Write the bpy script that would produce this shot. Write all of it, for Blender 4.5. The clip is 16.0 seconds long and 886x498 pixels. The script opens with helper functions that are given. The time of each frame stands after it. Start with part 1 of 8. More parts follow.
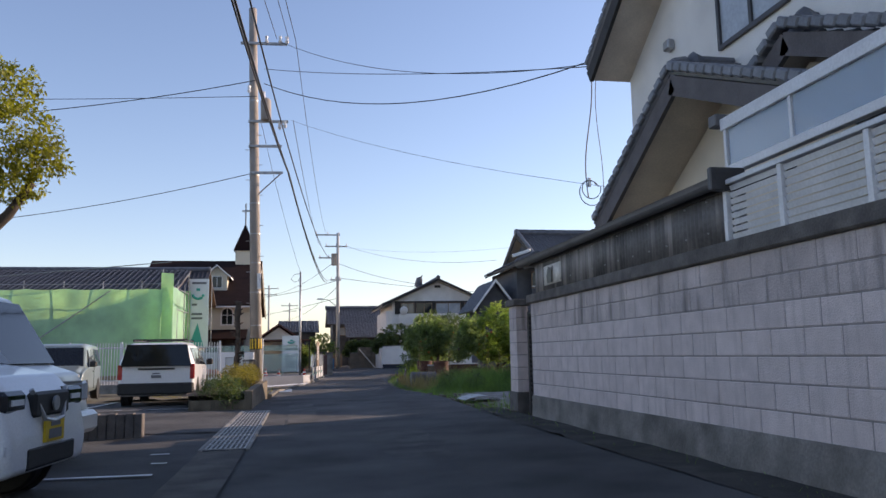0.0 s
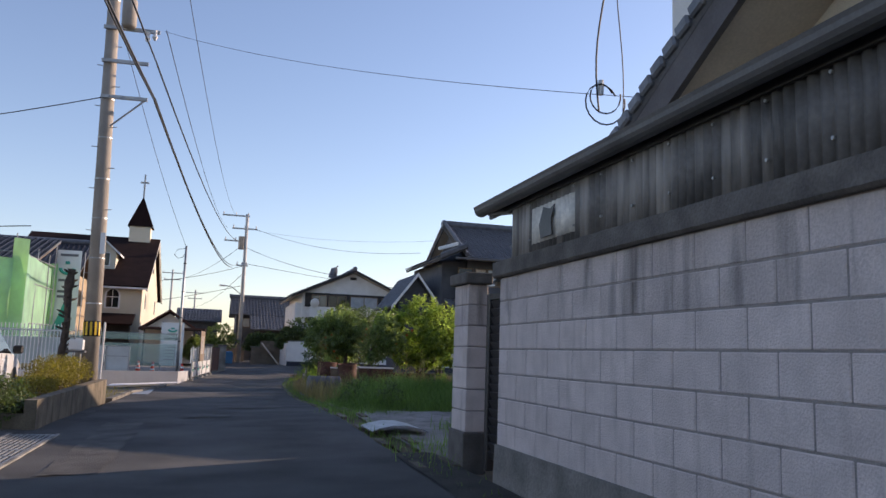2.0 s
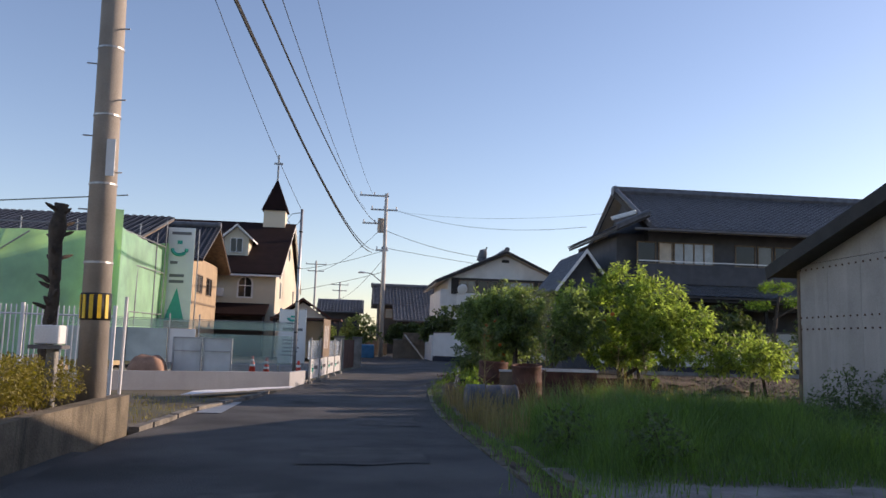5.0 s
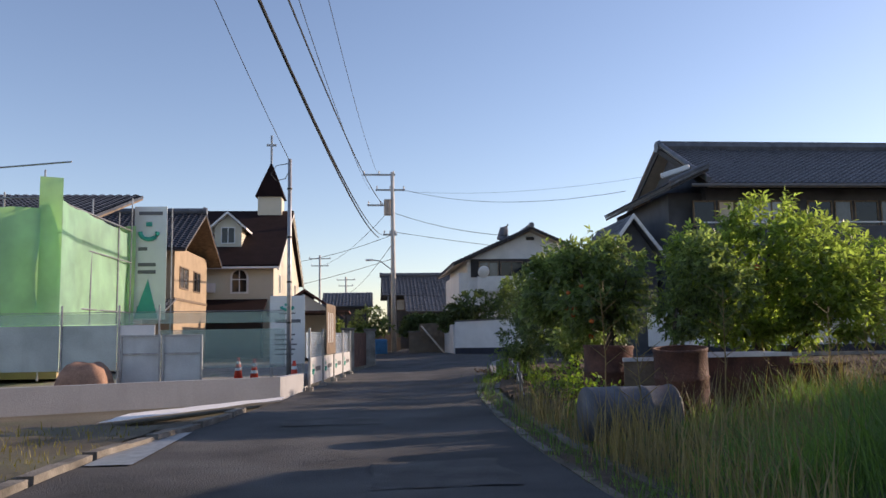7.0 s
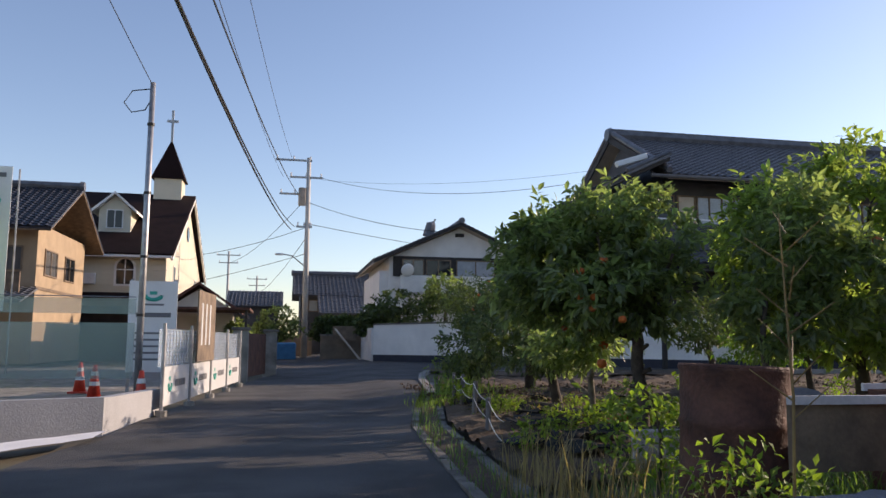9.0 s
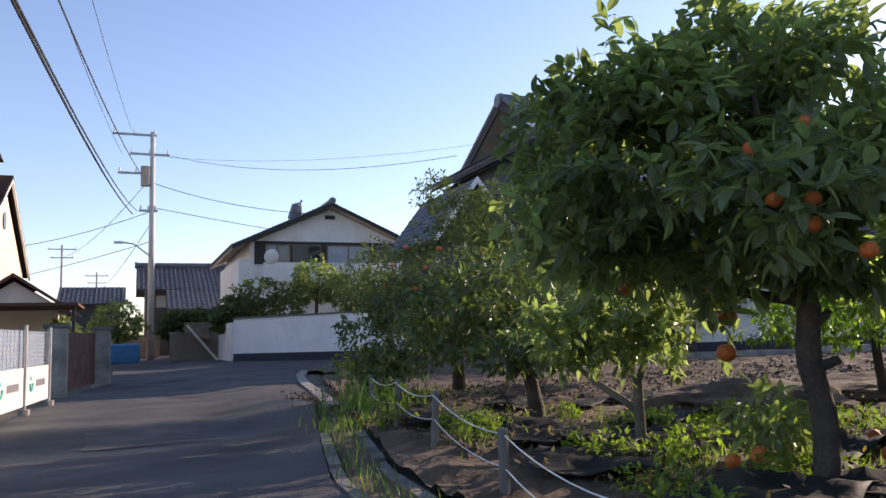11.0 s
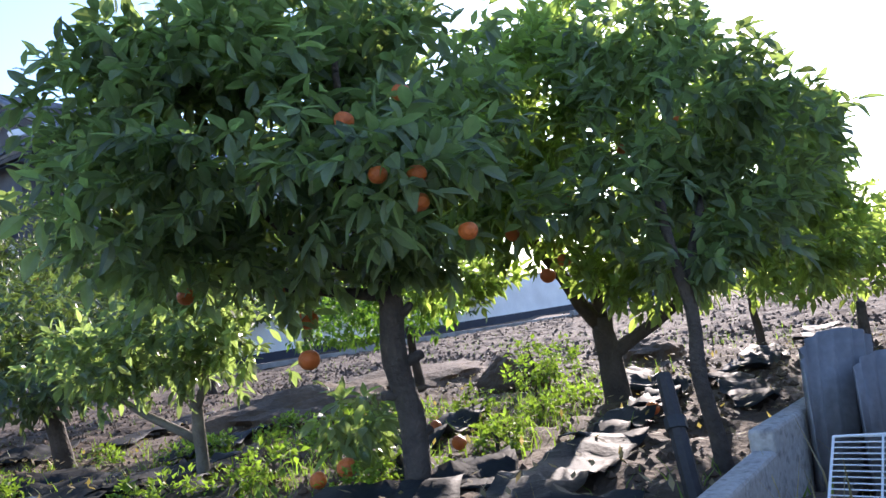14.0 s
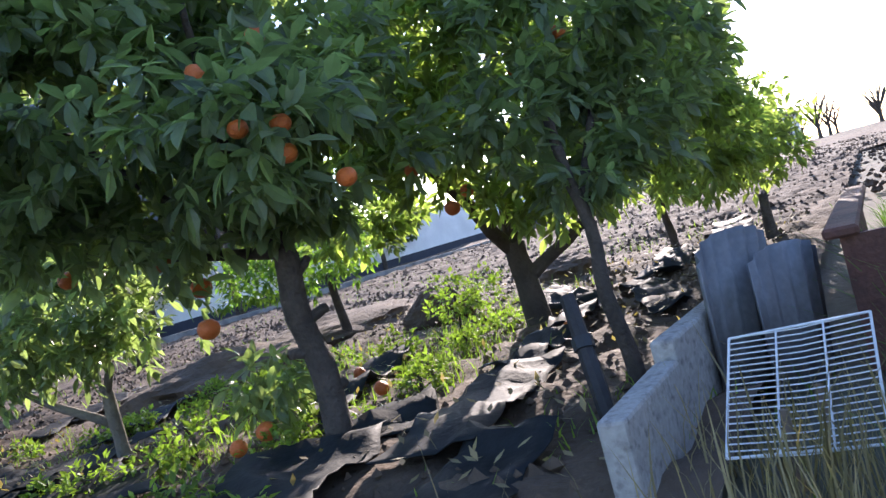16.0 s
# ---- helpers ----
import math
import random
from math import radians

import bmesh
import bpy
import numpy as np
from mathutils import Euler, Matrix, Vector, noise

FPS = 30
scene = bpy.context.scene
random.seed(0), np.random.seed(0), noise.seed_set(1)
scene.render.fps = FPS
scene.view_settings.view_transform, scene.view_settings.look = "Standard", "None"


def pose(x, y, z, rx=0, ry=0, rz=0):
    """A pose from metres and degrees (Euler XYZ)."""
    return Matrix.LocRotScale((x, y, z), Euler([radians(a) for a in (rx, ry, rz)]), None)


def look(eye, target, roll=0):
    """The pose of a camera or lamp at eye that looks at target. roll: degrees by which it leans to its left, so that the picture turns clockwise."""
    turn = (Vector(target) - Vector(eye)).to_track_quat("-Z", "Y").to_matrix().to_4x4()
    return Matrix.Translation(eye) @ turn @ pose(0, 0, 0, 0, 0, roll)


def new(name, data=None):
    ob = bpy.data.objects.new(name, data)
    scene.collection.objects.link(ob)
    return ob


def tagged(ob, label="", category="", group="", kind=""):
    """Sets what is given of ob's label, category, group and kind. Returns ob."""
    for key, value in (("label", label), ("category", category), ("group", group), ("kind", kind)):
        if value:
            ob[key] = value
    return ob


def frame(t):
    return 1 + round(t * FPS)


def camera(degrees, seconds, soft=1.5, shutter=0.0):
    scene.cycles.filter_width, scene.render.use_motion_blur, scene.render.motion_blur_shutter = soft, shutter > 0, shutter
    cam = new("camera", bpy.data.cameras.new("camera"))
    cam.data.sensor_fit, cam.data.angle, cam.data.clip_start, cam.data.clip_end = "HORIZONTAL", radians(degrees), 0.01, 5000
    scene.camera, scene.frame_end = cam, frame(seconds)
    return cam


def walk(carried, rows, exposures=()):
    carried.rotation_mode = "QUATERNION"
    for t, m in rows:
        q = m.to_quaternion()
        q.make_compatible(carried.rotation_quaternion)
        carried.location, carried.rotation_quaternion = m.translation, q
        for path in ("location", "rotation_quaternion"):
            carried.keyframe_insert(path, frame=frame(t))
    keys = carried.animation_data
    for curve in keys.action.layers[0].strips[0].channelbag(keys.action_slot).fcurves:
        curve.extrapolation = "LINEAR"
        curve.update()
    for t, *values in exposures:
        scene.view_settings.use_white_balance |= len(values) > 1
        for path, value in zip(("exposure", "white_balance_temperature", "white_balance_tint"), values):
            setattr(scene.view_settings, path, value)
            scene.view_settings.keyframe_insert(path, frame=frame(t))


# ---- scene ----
cam = camera(58.9, 16.0)
PATH = [
    (0, (-0.481, 1.122, 1.051), (-0.125, 3.072, 1.317), -1.0),
    (0.5, (-0.26, 2.524, 1.077), (0.225, 4.446, 1.344), -1.6),
    (1, (-0.004, 3.85, 1.093), (0.573, 5.747, 1.355), -0.9),
    (1.5, (0.358, 5.202, 1.103), (0.957, 7.092, 1.37), 0.6),
    (2, (0.658, 6.462, 1.131), (1.209, 8.365, 1.399), 1.9),
    (2.5, (0.899, 7.725, 1.135), (1.362, 9.653, 1.394), 2.6),
    (3, (1.076, 9.077, 1.135), (1.445, 11.027, 1.386), 2.9),
    (3.4, (1.181, 10.153, 1.153), (1.482, 12.116, 1.389), 2.2),
    (3.5, (1.222, 10.443, 1.166), (1.517, 12.407, 1.402), 2.4),
    (4, (1.289, 11.707, 1.141), (1.541, 13.676, 1.382), 2.0),
    (4.5, (1.375, 13.228, 1.143), (1.603, 15.2, 1.39), 1.7),
    (5, (1.414, 14.57, 1.14), (1.613, 16.546, 1.378), 1.8),
    (5.2, (1.437, 15.021, 1.131), (1.619, 16.999, 1.368), 1.9),
    (7.3, (1.251, 21.322, 0.941), (1.469, 23.298, 1.161), -1.9),
    (7.5, (1.261, 21.735, 0.94), (1.585, 23.695, 1.166), -2.5),
    (8, (1.411, 22.803, 0.946), (1.858, 24.738, 1.182), -0.8),
    (8.2, (1.495, 23.31, 0.958), (1.921, 25.249, 1.199), 0.4),
    (10.3, (1.734, 28.484, 0.873), (2.09, 30.439, 1.104), -0.4),
    (10.5, (1.782, 28.828, 0.872), (2.233, 30.763, 1.102), -1.1),
    (11, (1.905, 29.588, 0.869), (2.644, 31.433, 1.087), -1.6),
    (11.5, (2.032, 30.086, 0.846), (3.076, 31.777, 1.07), -1.4),
    (12, (2.057, 30.281, 0.836), (3.388, 31.755, 1.076), -1.8),
    (12.5, (2.086, 30.274, 0.842), (3.628, 31.524, 1.086), -3.8),
    (13, (2.138, 30.25, 0.855), (3.763, 31.398, 1.067), -6.1),
    (13.5, (2.156, 30.25, 0.858), (3.801, 31.372, 1.041), -7.1),
    (14, (2.151, 30.251, 0.857), (3.801, 31.369, 1.026), -7.5),
    (14.5, (2.158, 30.249, 0.858), (3.813, 31.362, 1.005), -8.5),
    (15, (2.191, 30.244, 0.859), (3.866, 31.332, 0.967), -10.1),
    (15.5, (2.253, 30.213, 0.863), (3.946, 31.275, 0.922), -12.0),
    (16, (2.327, 30.191, 0.864), (4.061, 31.187, 0.835), -14.9),
]
walk(cam, [(t, look(eye, target, roll)) for t, eye, target, roll in PATH], [(0, 0.55, 6900, 26), (5, 0.35, 6900, 25), (8.5, 0.4, 6900, 24), (10.5, 0.6, 6800, 25), (11.0, 0.75, 6700, 26), (12.0, 1.15, 6400, 25), (12.7, 1.45, 6000, 24), (14, 1.6, 5800, 23), (16, 1.65, 5800, 23)])

# ---- world, sun ----
SUN = Vector((0.916, 0.265, 0.303)).normalized()
world = bpy.data.worlds.new("world")
scene.world = world
world.use_nodes = True
wn = world.node_tree
sky = wn.nodes.new("ShaderNodeTexSky")
sky.sky_type = "NISHITA"
sky.sun_disc = False
sky.sun_elevation = math.asin(SUN.z)
sky.sun_rotation = math.atan2(SUN.x, SUN.y)
sky.air_density, sky.dust_density, sky.ozone_density = 1.0, 0.35, 2.2
bg = wn.nodes["Background"]
bg.inputs[1].default_value = 0.15
wn.links.new(sky.outputs[0], bg.inputs[0])
sun_data = bpy.data.lights.new("sun", "SUN")
sun_data.energy, sun_data.angle, sun_data.color = 4.2, radians(0.55), (1.0, 0.86, 0.66)
sun = new("sun", sun_data)
sun.matrix_world = look(SUN * 80, (0, 0, 0))

# ---- materials ----


def mat(name, col, rough=0.8, var=0.25, scale=6.0, fine=60.0, bump=0.25, metal=0.0, col2=None, stain=0.0, stain_col=(0.03, 0.028, 0.025),
        streak=False, spec=0.5, rnd=0.0, island=0.0, trans=0.0, coat=0.0):
    """A surface with variation at two scales, fine relief, and where asked stains, streaks, or a spread from piece to piece."""
    m = bpy.data.materials.new(name)
    m.use_nodes = True
    t = m.node_tree
    n, l = t.nodes, t.links
    b = n["Principled BSDF"]
    b.inputs["Roughness"].default_value, b.inputs["Metallic"].default_value = rough, metal
    b.inputs["Specular IOR Level"].default_value = spec
    b.inputs["Coat Weight"].default_value = coat
    src = n.new("ShaderNodeNewGeometry").outputs["Position"]

    def nz(s, detail=4.0, vec=None):
        k = n.new("ShaderNodeTexNoise")
        k.inputs["Scale"].default_value, k.inputs["Detail"].default_value = s, detail
        l.new(vec or src, k.inputs["Vector"])
        return k.outputs["Fac"]

    def mix(f, a, c, mode="MIX"):
        k = n.new("ShaderNodeMix")
        k.data_type, k.blend_type = "RGBA", mode
        for sock, v in ((k.inputs[0], f), (k.inputs[6], a), (k.inputs[7], c)):
            if isinstance(v, bpy.types.NodeSocket):
                l.new(v, sock)
            elif isinstance(v, (int, float)):
                sock.default_value = v
            else:
                sock.default_value = (*v[:3], 1)
        return k.outputs[2]

    def ramp(f, a, c):
        k = n.new("ShaderNodeMapRange")
        k.inputs[1].default_value, k.inputs[2].default_value = a, c
        l.new(f, k.inputs[0])
        return k.outputs[0]

    dark = tuple(c * (1 - var) for c in col)
    light = tuple(min(1, c * (1 + var)) for c in (col2 or col))
    big = ramp(nz(scale), 0.3, 0.7)
    small = nz(fine, 6.0)
    c = mix(big, dark, light)
    c = mix(ramp(small, 0.35, 0.7), mix(0.35 * var + 0.1, c, (0, 0, 0)), c)
    if stain > 0:
        vec = src
        if streak:
            mp = n.new("ShaderNodeMapping")
            mp.inputs["Scale"].default_value = (1, 1, 0.12)
            l.new(src, mp.inputs["Vector"])
            vec = mp.outputs[0]
        s = ramp(nz(scale * (2.5 if streak else 0.6), 6.0, vec), 0.52, 0.72)
        k = n.new("ShaderNodeMath")
        k.operation = "MULTIPLY"
        l.new(s, k.inputs[0])
        k.inputs[1].default_value = stain
        c = mix(k.outputs[0], c, stain_col)
    for amount, kind, sock in ((rnd, "ShaderNodeObjectInfo", "Random"), (island, "ShaderNodeNewGeometry", "Random Per Island")):
        if amount > 0:
            k = n.new(kind)
            q = n.new("ShaderNodeMapRange")
            q.inputs[3].default_value, q.inputs[4].default_value = 1 - amount, 1 + amount
            l.new(k.outputs[sock], q.inputs[0])
            h = n.new("ShaderNodeHueSaturation")
            l.new(q.outputs[0], h.inputs["Value"])
            l.new(c, h.inputs["Color"])
            c = h.outputs[0]
    l.new(c, b.inputs["Base Color"])
    if bump > 0:
        k = n.new("ShaderNodeBump")
        k.inputs["Strength"].default_value, k.inputs["Distance"].default_value = bump, 0.02
        l.new(small, k.inputs["Height"])
        l.new(k.outputs[0], b.inputs["Normal"])
    if trans > 0:
        tr = n.new("ShaderNodeBsdfTranslucent")
        l.new(mix(1.0, c, (2.4, 2.5, 1.0), "MULTIPLY"), tr.inputs["Color"])
        ms = n.new("ShaderNodeMixShader")
        ms.inputs[0].default_value = trans
        l.new(b.outputs[0], ms.inputs[1])
        l.new(tr.outputs[0], ms.inputs[2])
        l.new(ms.outputs[0], n["Material Output"].inputs[0])
    return m


def glass(name, col, rough=0.05, alpha=0.35):
    m = bpy.data.materials.new(name)
    m.use_nodes = True
    b = m.node_tree.nodes["Principled BSDF"]
    b.inputs["Base Color"].default_value, b.inputs["Roughness"].default_value = (*col, 1), rough
    b.inputs["Alpha"].default_value = alpha
    return m


M_ASPHALT = mat("asphalt", (0.07, 0.068, 0.067), 0.88, 0.5, 0.9, 60, 0.8, stain=0.75, stain_col=(0.12, 0.113, 0.105))
M_PARK = mat("old_asphalt", (0.068, 0.066, 0.065), 0.9, 0.3, 1.5, 80, 0.5, stain=0.4, stain_col=(0.03, 0.03, 0.03))
M_CONC = mat("concrete", (0.30, 0.285, 0.26), 0.92, 0.35, 3, 38, 0.7, stain=0.5, stain_col=(0.1, 0.095, 0.085))
M_CONC_OLD = mat("old_concrete", (0.22, 0.20, 0.17), 0.92, 0.35, 4, 45, 0.7, stain=0.85, stain_col=(0.07, 0.065, 0.055))
M_BLOCK = mat("pink_grey_block", (0.68, 0.58, 0.555), 0.9, 0.1, 5, 90, 0.5, rnd=0.06, stain=0.35, stain_col=(0.33, 0.28, 0.26), streak=True)
M_BLOCK_TOP = mat("weathered_block", (0.57, 0.49, 0.47), 0.92, 0.2, 2.5, 80, 0.5, rnd=0.06, stain=0.8, stain_col=(0.10, 0.09, 0.083), streak=True)
M_MORTAR = mat("mortar", (0.33, 0.29, 0.275), 0.95, 0.2, 8, 90, 0.4)
M_CAP = mat("coping_concrete", (0.15, 0.135, 0.125), 0.92, 0.3, 5, 60, 0.5, stain=0.6, stain_col=(0.05, 0.046, 0.042))
M_FOUND = mat("foundation_concrete", (0.24, 0.22, 0.20), 0.92, 0.3, 3, 40, 0.6, stain=0.7, stain_col=(0.07, 0.065, 0.055))
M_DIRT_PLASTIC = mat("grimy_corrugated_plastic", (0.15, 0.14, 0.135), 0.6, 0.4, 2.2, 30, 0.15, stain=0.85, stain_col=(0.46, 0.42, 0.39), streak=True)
# opaque; the sun behind the sheet is put into this pale colour
M_PLASTIC_LIT = mat("backlit_corrugated_plastic", (0.78, 0.74, 0.68), 0.45, 0.25, 6, 30, 0.1)
M_DARKMETAL = mat("dark_bronze_metal", (0.065, 0.06, 0.06), 0.38, 0.2, 4, 40, 0.08, metal=0.3)
M_GUTTER = mat("grey_gutter", (0.14, 0.135, 0.135), 0.5, 0.2, 3, 40, 0.1)
M_ALU = mat("aluminium_white", (0.74, 0.74, 0.75), 0.45, 0.1, 3, 40, 0.05, metal=0.2)
M_STEEL = mat("galvanised_steel", (0.42, 0.42, 0.42), 0.45, 0.2, 8, 60, 0.1, metal=0.7)
M_TILE = mat("grey_roof_tile", (0.12, 0.125, 0.14), 0.38, 0.3, 3, 30, 0.15, island=0.2)
M_TILE_BROWN = mat("maroon_roof_slate", (0.02, 0.009, 0.008), 0.85, 0.25, 1.5, 30, 0.3, spec=0.15)
M_CREAM = mat("cream_render", (0.82, 0.74, 0.62), 0.88, 0.08, 1.2, 80, 0.2, stain=0.15, stain_col=(0.4, 0.36, 0.3))
M_WHITE = mat("white_render", (0.84, 0.82, 0.79), 0.85, 0.08, 1.5, 70, 0.15, stain=0.2, stain_col=(0.45, 0.43, 0.4))
M_SOFFIT = mat("soffit_board", (0.66, 0.57, 0.47), 0.85, 0.12, 2, 40, 0.1)
M_TIMBER_DARK = mat("dark_timber", (0.035, 0.03, 0.028), 0.7, 0.3, 4, 40, 0.3)
M_TIMBER = mat("weathered_timber", (0.22, 0.16, 0.11), 0.8, 0.3, 5, 50, 0.3)
M_BARGE = mat("grey_brown_bargeboard", (0.13, 0.115, 0.115), 0.7, 0.2, 3, 40, 0.15)
M_NAVY = mat("dark_grey_cladding", (0.075, 0.077, 0.088), 0.7, 0.2, 2, 40, 0.15)
M_SHEET = mat("aged_sheet_cladding", (0.42, 0.38, 0.35), 0.75, 0.12, 1.5, 40, 0.15, stain=0.35, stain_col=(0.62, 0.58, 0.54), streak=True)
M_POLE = mat("utility_pole_concrete", (0.36, 0.32, 0.28), 0.85, 0.15, 2, 70, 0.3, stain=0.3, stain_col=(0.2, 0.18, 0.16), streak=True)
M_POLE_PALE = mat("pale_pole_concrete", (0.52, 0.50, 0.47), 0.8, 0.12, 2, 60, 0.2, stain=0.2, stain_col=(0.3, 0.28, 0.26), streak=True)
M_BLACK = mat("black_rubber", (0.02, 0.02, 0.02), 0.6, 0.2, 10, 60, 0.1)
M_WIRE = mat("black_cable", (0.03, 0.03, 0.032), 0.6, 0.1, 10, 60, 0.0)
M_NET = mat("green_safety_net", (0.33, 0.55, 0.42), 0.8, 0.15, 1.2, 120, 0.3, trans=0.35)
M_WHITEPAINT = mat("white_paint", (0.78, 0.78, 0.77), 0.35, 0.04, 3, 60, 0.05, coat=0.3)
M_GLASS_DARK = mat("dark_window_glass", (0.015, 0.017, 0.02), 0.06, 0.1, 3, 20, 0.0, spec=0.5)
M_GLASS_PALE = mat("curtained_window_glass", (0.42, 0.46, 0.5), 0.12, 0.15, 2, 20, 0.0, spec=0.8)
M_GLASS_MID = mat("shaded_window_glass", (0.12, 0.12, 0.12), 0.1, 0.2, 2, 20, 0.0, spec=0.8)
M_SOIL = mat("tilled_soil", (0.112, 0.073, 0.044), 0.95, 0.4, 2.5, 22, 1.0, stain=0.45, stain_col=(0.17, 0.125, 0.085))
M_GROUND = mat("field_ground", (0.13, 0.11, 0.075), 0.95, 0.35, 0.8, 20, 0.6, stain=0.5, stain_col=(0.08, 0.10, 0.035))
M_GRAVEL = mat("gravel", (0.27, 0.25, 0.23), 0.95, 0.35, 4, 60, 0.9)
M_MULCH = mat("black_mulch_film", (0.022, 0.024, 0.025), 0.7, 0.3, 6, 30, 0.25, spec=0.14, stain=0.2, stain_col=(0.06, 0.055, 0.045))
M_LEAF = mat("orange_tree_leaf", (0.14, 0.185, 0.105), 0.36, 0.2, 2, 30, 0.0, island=0.4, trans=0.55)
M_LEAF_LIGHT = mat("young_leaf", (0.10, 0.18, 0.03), 0.45, 0.2, 2, 30, 0.0, island=0.35, trans=0.45)
M_LEAF_DARK = mat("dark_leaf", (0.085, 0.12, 0.05), 0.5, 0.25, 2, 30, 0.0, island=0.4, trans=0.3)
M_GRASS = mat("tall_grass", (0.095, 0.19, 0.05), 0.6, 0.35, 0.8, 20, 0.0, island=0.4, trans=0.4, col2=(0.125, 0.2, 0.06))
M_STRAW = mat("dry_stalks", (0.27, 0.21, 0.11), 0.7, 0.3, 2, 20, 0.0, island=0.3, trans=0.25)
M_BARK_PALE = mat("pale_young_bark", (0.17, 0.145, 0.11), 0.9, 0.3, 8, 50, 0.6)
M_BARK = mat("orange_bark", (0.075, 0.058, 0.045), 0.9, 0.35, 8, 50, 0.8)
M_ORANGE = mat("orange_peel", (0.56, 0.13, 0.02), 0.5, 0.12, 4, 140, 0.4, rnd=0.12)
M_RUST = mat("rusted_steel", (0.11, 0.045, 0.03), 0.8, 0.45, 5, 40, 0.5, stain=0.5, stain_col=(0.19, 0.09, 0.05))
M_DRUM = mat("faded_drum_paint", (0.10, 0.105, 0.12), 0.55, 0.35, 4, 40, 0.3, stain=0.5, stain_col=(0.14, 0.07, 0.05))
M_RED = mat("red_lamp", (0.5, 0.02, 0.02), 0.25, 0.1, 5, 30, 0.0, coat=0.5)
M_YELLOW = mat("yellow_sheet", (0.75, 0.48, 0.02), 0.5, 0.1, 5, 40, 0.05)
M_TEAL = mat("teal_print", (0.02, 0.38, 0.30), 0.5, 0.05, 5, 40, 0.0)
M_GREYINK = mat("grey_print", (0.16, 0.16, 0.17), 0.6, 0.05, 5, 40, 0.0)
M_CONE = mat("red_cone_plastic", (0.65, 0.06, 0.03), 0.5, 0.1, 5, 40, 0.05)
M_BLUE = mat("blue_tarpaulin", (0.04, 0.22, 0.42), 0.5, 0.15, 4, 30, 0.3)
M_SLATE_BLUE = mat("wall_base_dark_paint", (0.035, 0.038, 0.055), 0.8, 0.15, 3, 40, 0.1)
M_GREYCAR = mat("grey_green_car_paint", (0.20, 0.25, 0.25), 0.3, 0.04, 3, 60, 0.0, coat=0.6)
M_BLUEWHITE = mat("cream_car_paint", (0.66, 0.67, 0.62), 0.3, 0.04, 3, 60, 0.0, coat=0.6)
M_CARWHITE = mat("white_car_paint", (0.80, 0.80, 0.80), 0.3, 0.03, 3, 60, 0.0, coat=0.6)

# ---- shape helpers ----


def mesh_of(name, bm, material, smooth=False):
    me = bpy.data.meshes.new(name)
    bm.normal_update()
    bm.to_mesh(me)
    bm.free()
    me.materials.append(material)
    if smooth:
        me.polygons.foreach_set("use_smooth", [True] * len(me.polygons))
    return me


def part(name, bm, material, parent=None, label="", smooth=False):
    """Links a bmesh as one mesh object under a thing or a part."""
    ob = new(name, mesh_of(name, bm, material, smooth))
    if parent:
        ob.parent = parent
    if label:
        ob["label"] = label
    return ob


def thing(name, label, category, group="", kind="", at=None):
    """An empty that holds a thing's parts."""
    e = tagged(new(name), label, category, group, kind)
    e.empty_display_size = 0.1
    if at:
        e.matrix_world = at
    return e


def box(bm, x0, x1, y0, y1, z0, z1, bevel=0.0, m=None):
    vs = [bm.verts.new((x, y, z)) for z in (z0, z1) for y in (y0, y1) for x in (x0, x1)]
    fs = [bm.faces.new([vs[i] for i in q]) for q in ((0, 2, 3, 1), (4, 5, 7, 6), (0, 1, 5, 4), (2, 6, 7, 3), (0, 4, 6, 2), (1, 3, 7, 5))]
    if bevel > 0:
        es = list({e for f in fs for e in f.edges})
        r = bmesh.ops.bevel(bm, geom=es, offset=bevel, segments=1, affect="EDGES", profile=0.5)
        vs = list({v for f in r["faces"] for v in f.verts} | {v for v in vs if v.is_valid})
    if m is not None:
        for v in vs:
            v.co = m @ v.co
    return vs


def boxes(*args, bevel=0.0):
    bm = bmesh.new()
    for a in args:
        box(bm, *a, bevel=bevel)
    return bm


def tube(bm, pts, radii, sides=8, cap=True):
    """A swept round bar through points."""
    rings = []
    pts = [Vector(p) for p in pts]
    if not isinstance(radii, (list, tuple)):
        radii = [radii] * len(pts)
    for i, p in enumerate(pts):
        d = (pts[min(i + 1, len(pts) - 1)] - pts[max(i - 1, 0)]).normalized()
        a = d.cross(Vector((0, 0, 1)) if abs(d.z) < 0.9 else Vector((1, 0, 0))).normalized()
        b = d.cross(a)
        rings.append([bm.verts.new(p + radii[i] * (math.cos(2 * math.pi * k / sides) * a + math.sin(2 * math.pi * k / sides) * b)) for k in range(sides)])
    for r, s in zip(rings, rings[1:]):
        for k in range(sides):
            bm.faces.new((r[k], r[(k + 1) % sides], s[(k + 1) % sides], s[k]))
    if cap:
        bm.faces.new(rings[0][::-1])
        bm.faces.new(rings[-1])
    return bm


def rod(p, q, r, sides=6):
    return tube(bmesh.new(), [p, q], r, sides)


def prism(bm, outline, axis, lo, hi, m=None):
    """A flat outline of (u, v) drawn out along an axis: 'x' takes (y, z), 'y' takes (x, z), 'z' takes (x, y)."""
    def at(u, v, w):
        return {"x": (w, u, v), "y": (u, w, v), "z": (u, v, w)}[axis]
    a = [bm.verts.new(at(u, v, lo)) for u, v in outline]
    b = [bm.verts.new(at(u, v, hi)) for u, v in outline]
    n = len(a)
    bm.faces.new(a[::-1])
    bm.faces.new(b)
    for i in range(n):
        bm.faces.new((a[i], a[(i + 1) % n], b[(i + 1) % n], b[i]))
    bmesh.ops.recalc_face_normals(bm, faces=bm.faces[:])
    if m is not None:
        for v in a + b:
            v.co = m @ v.co
    return bm


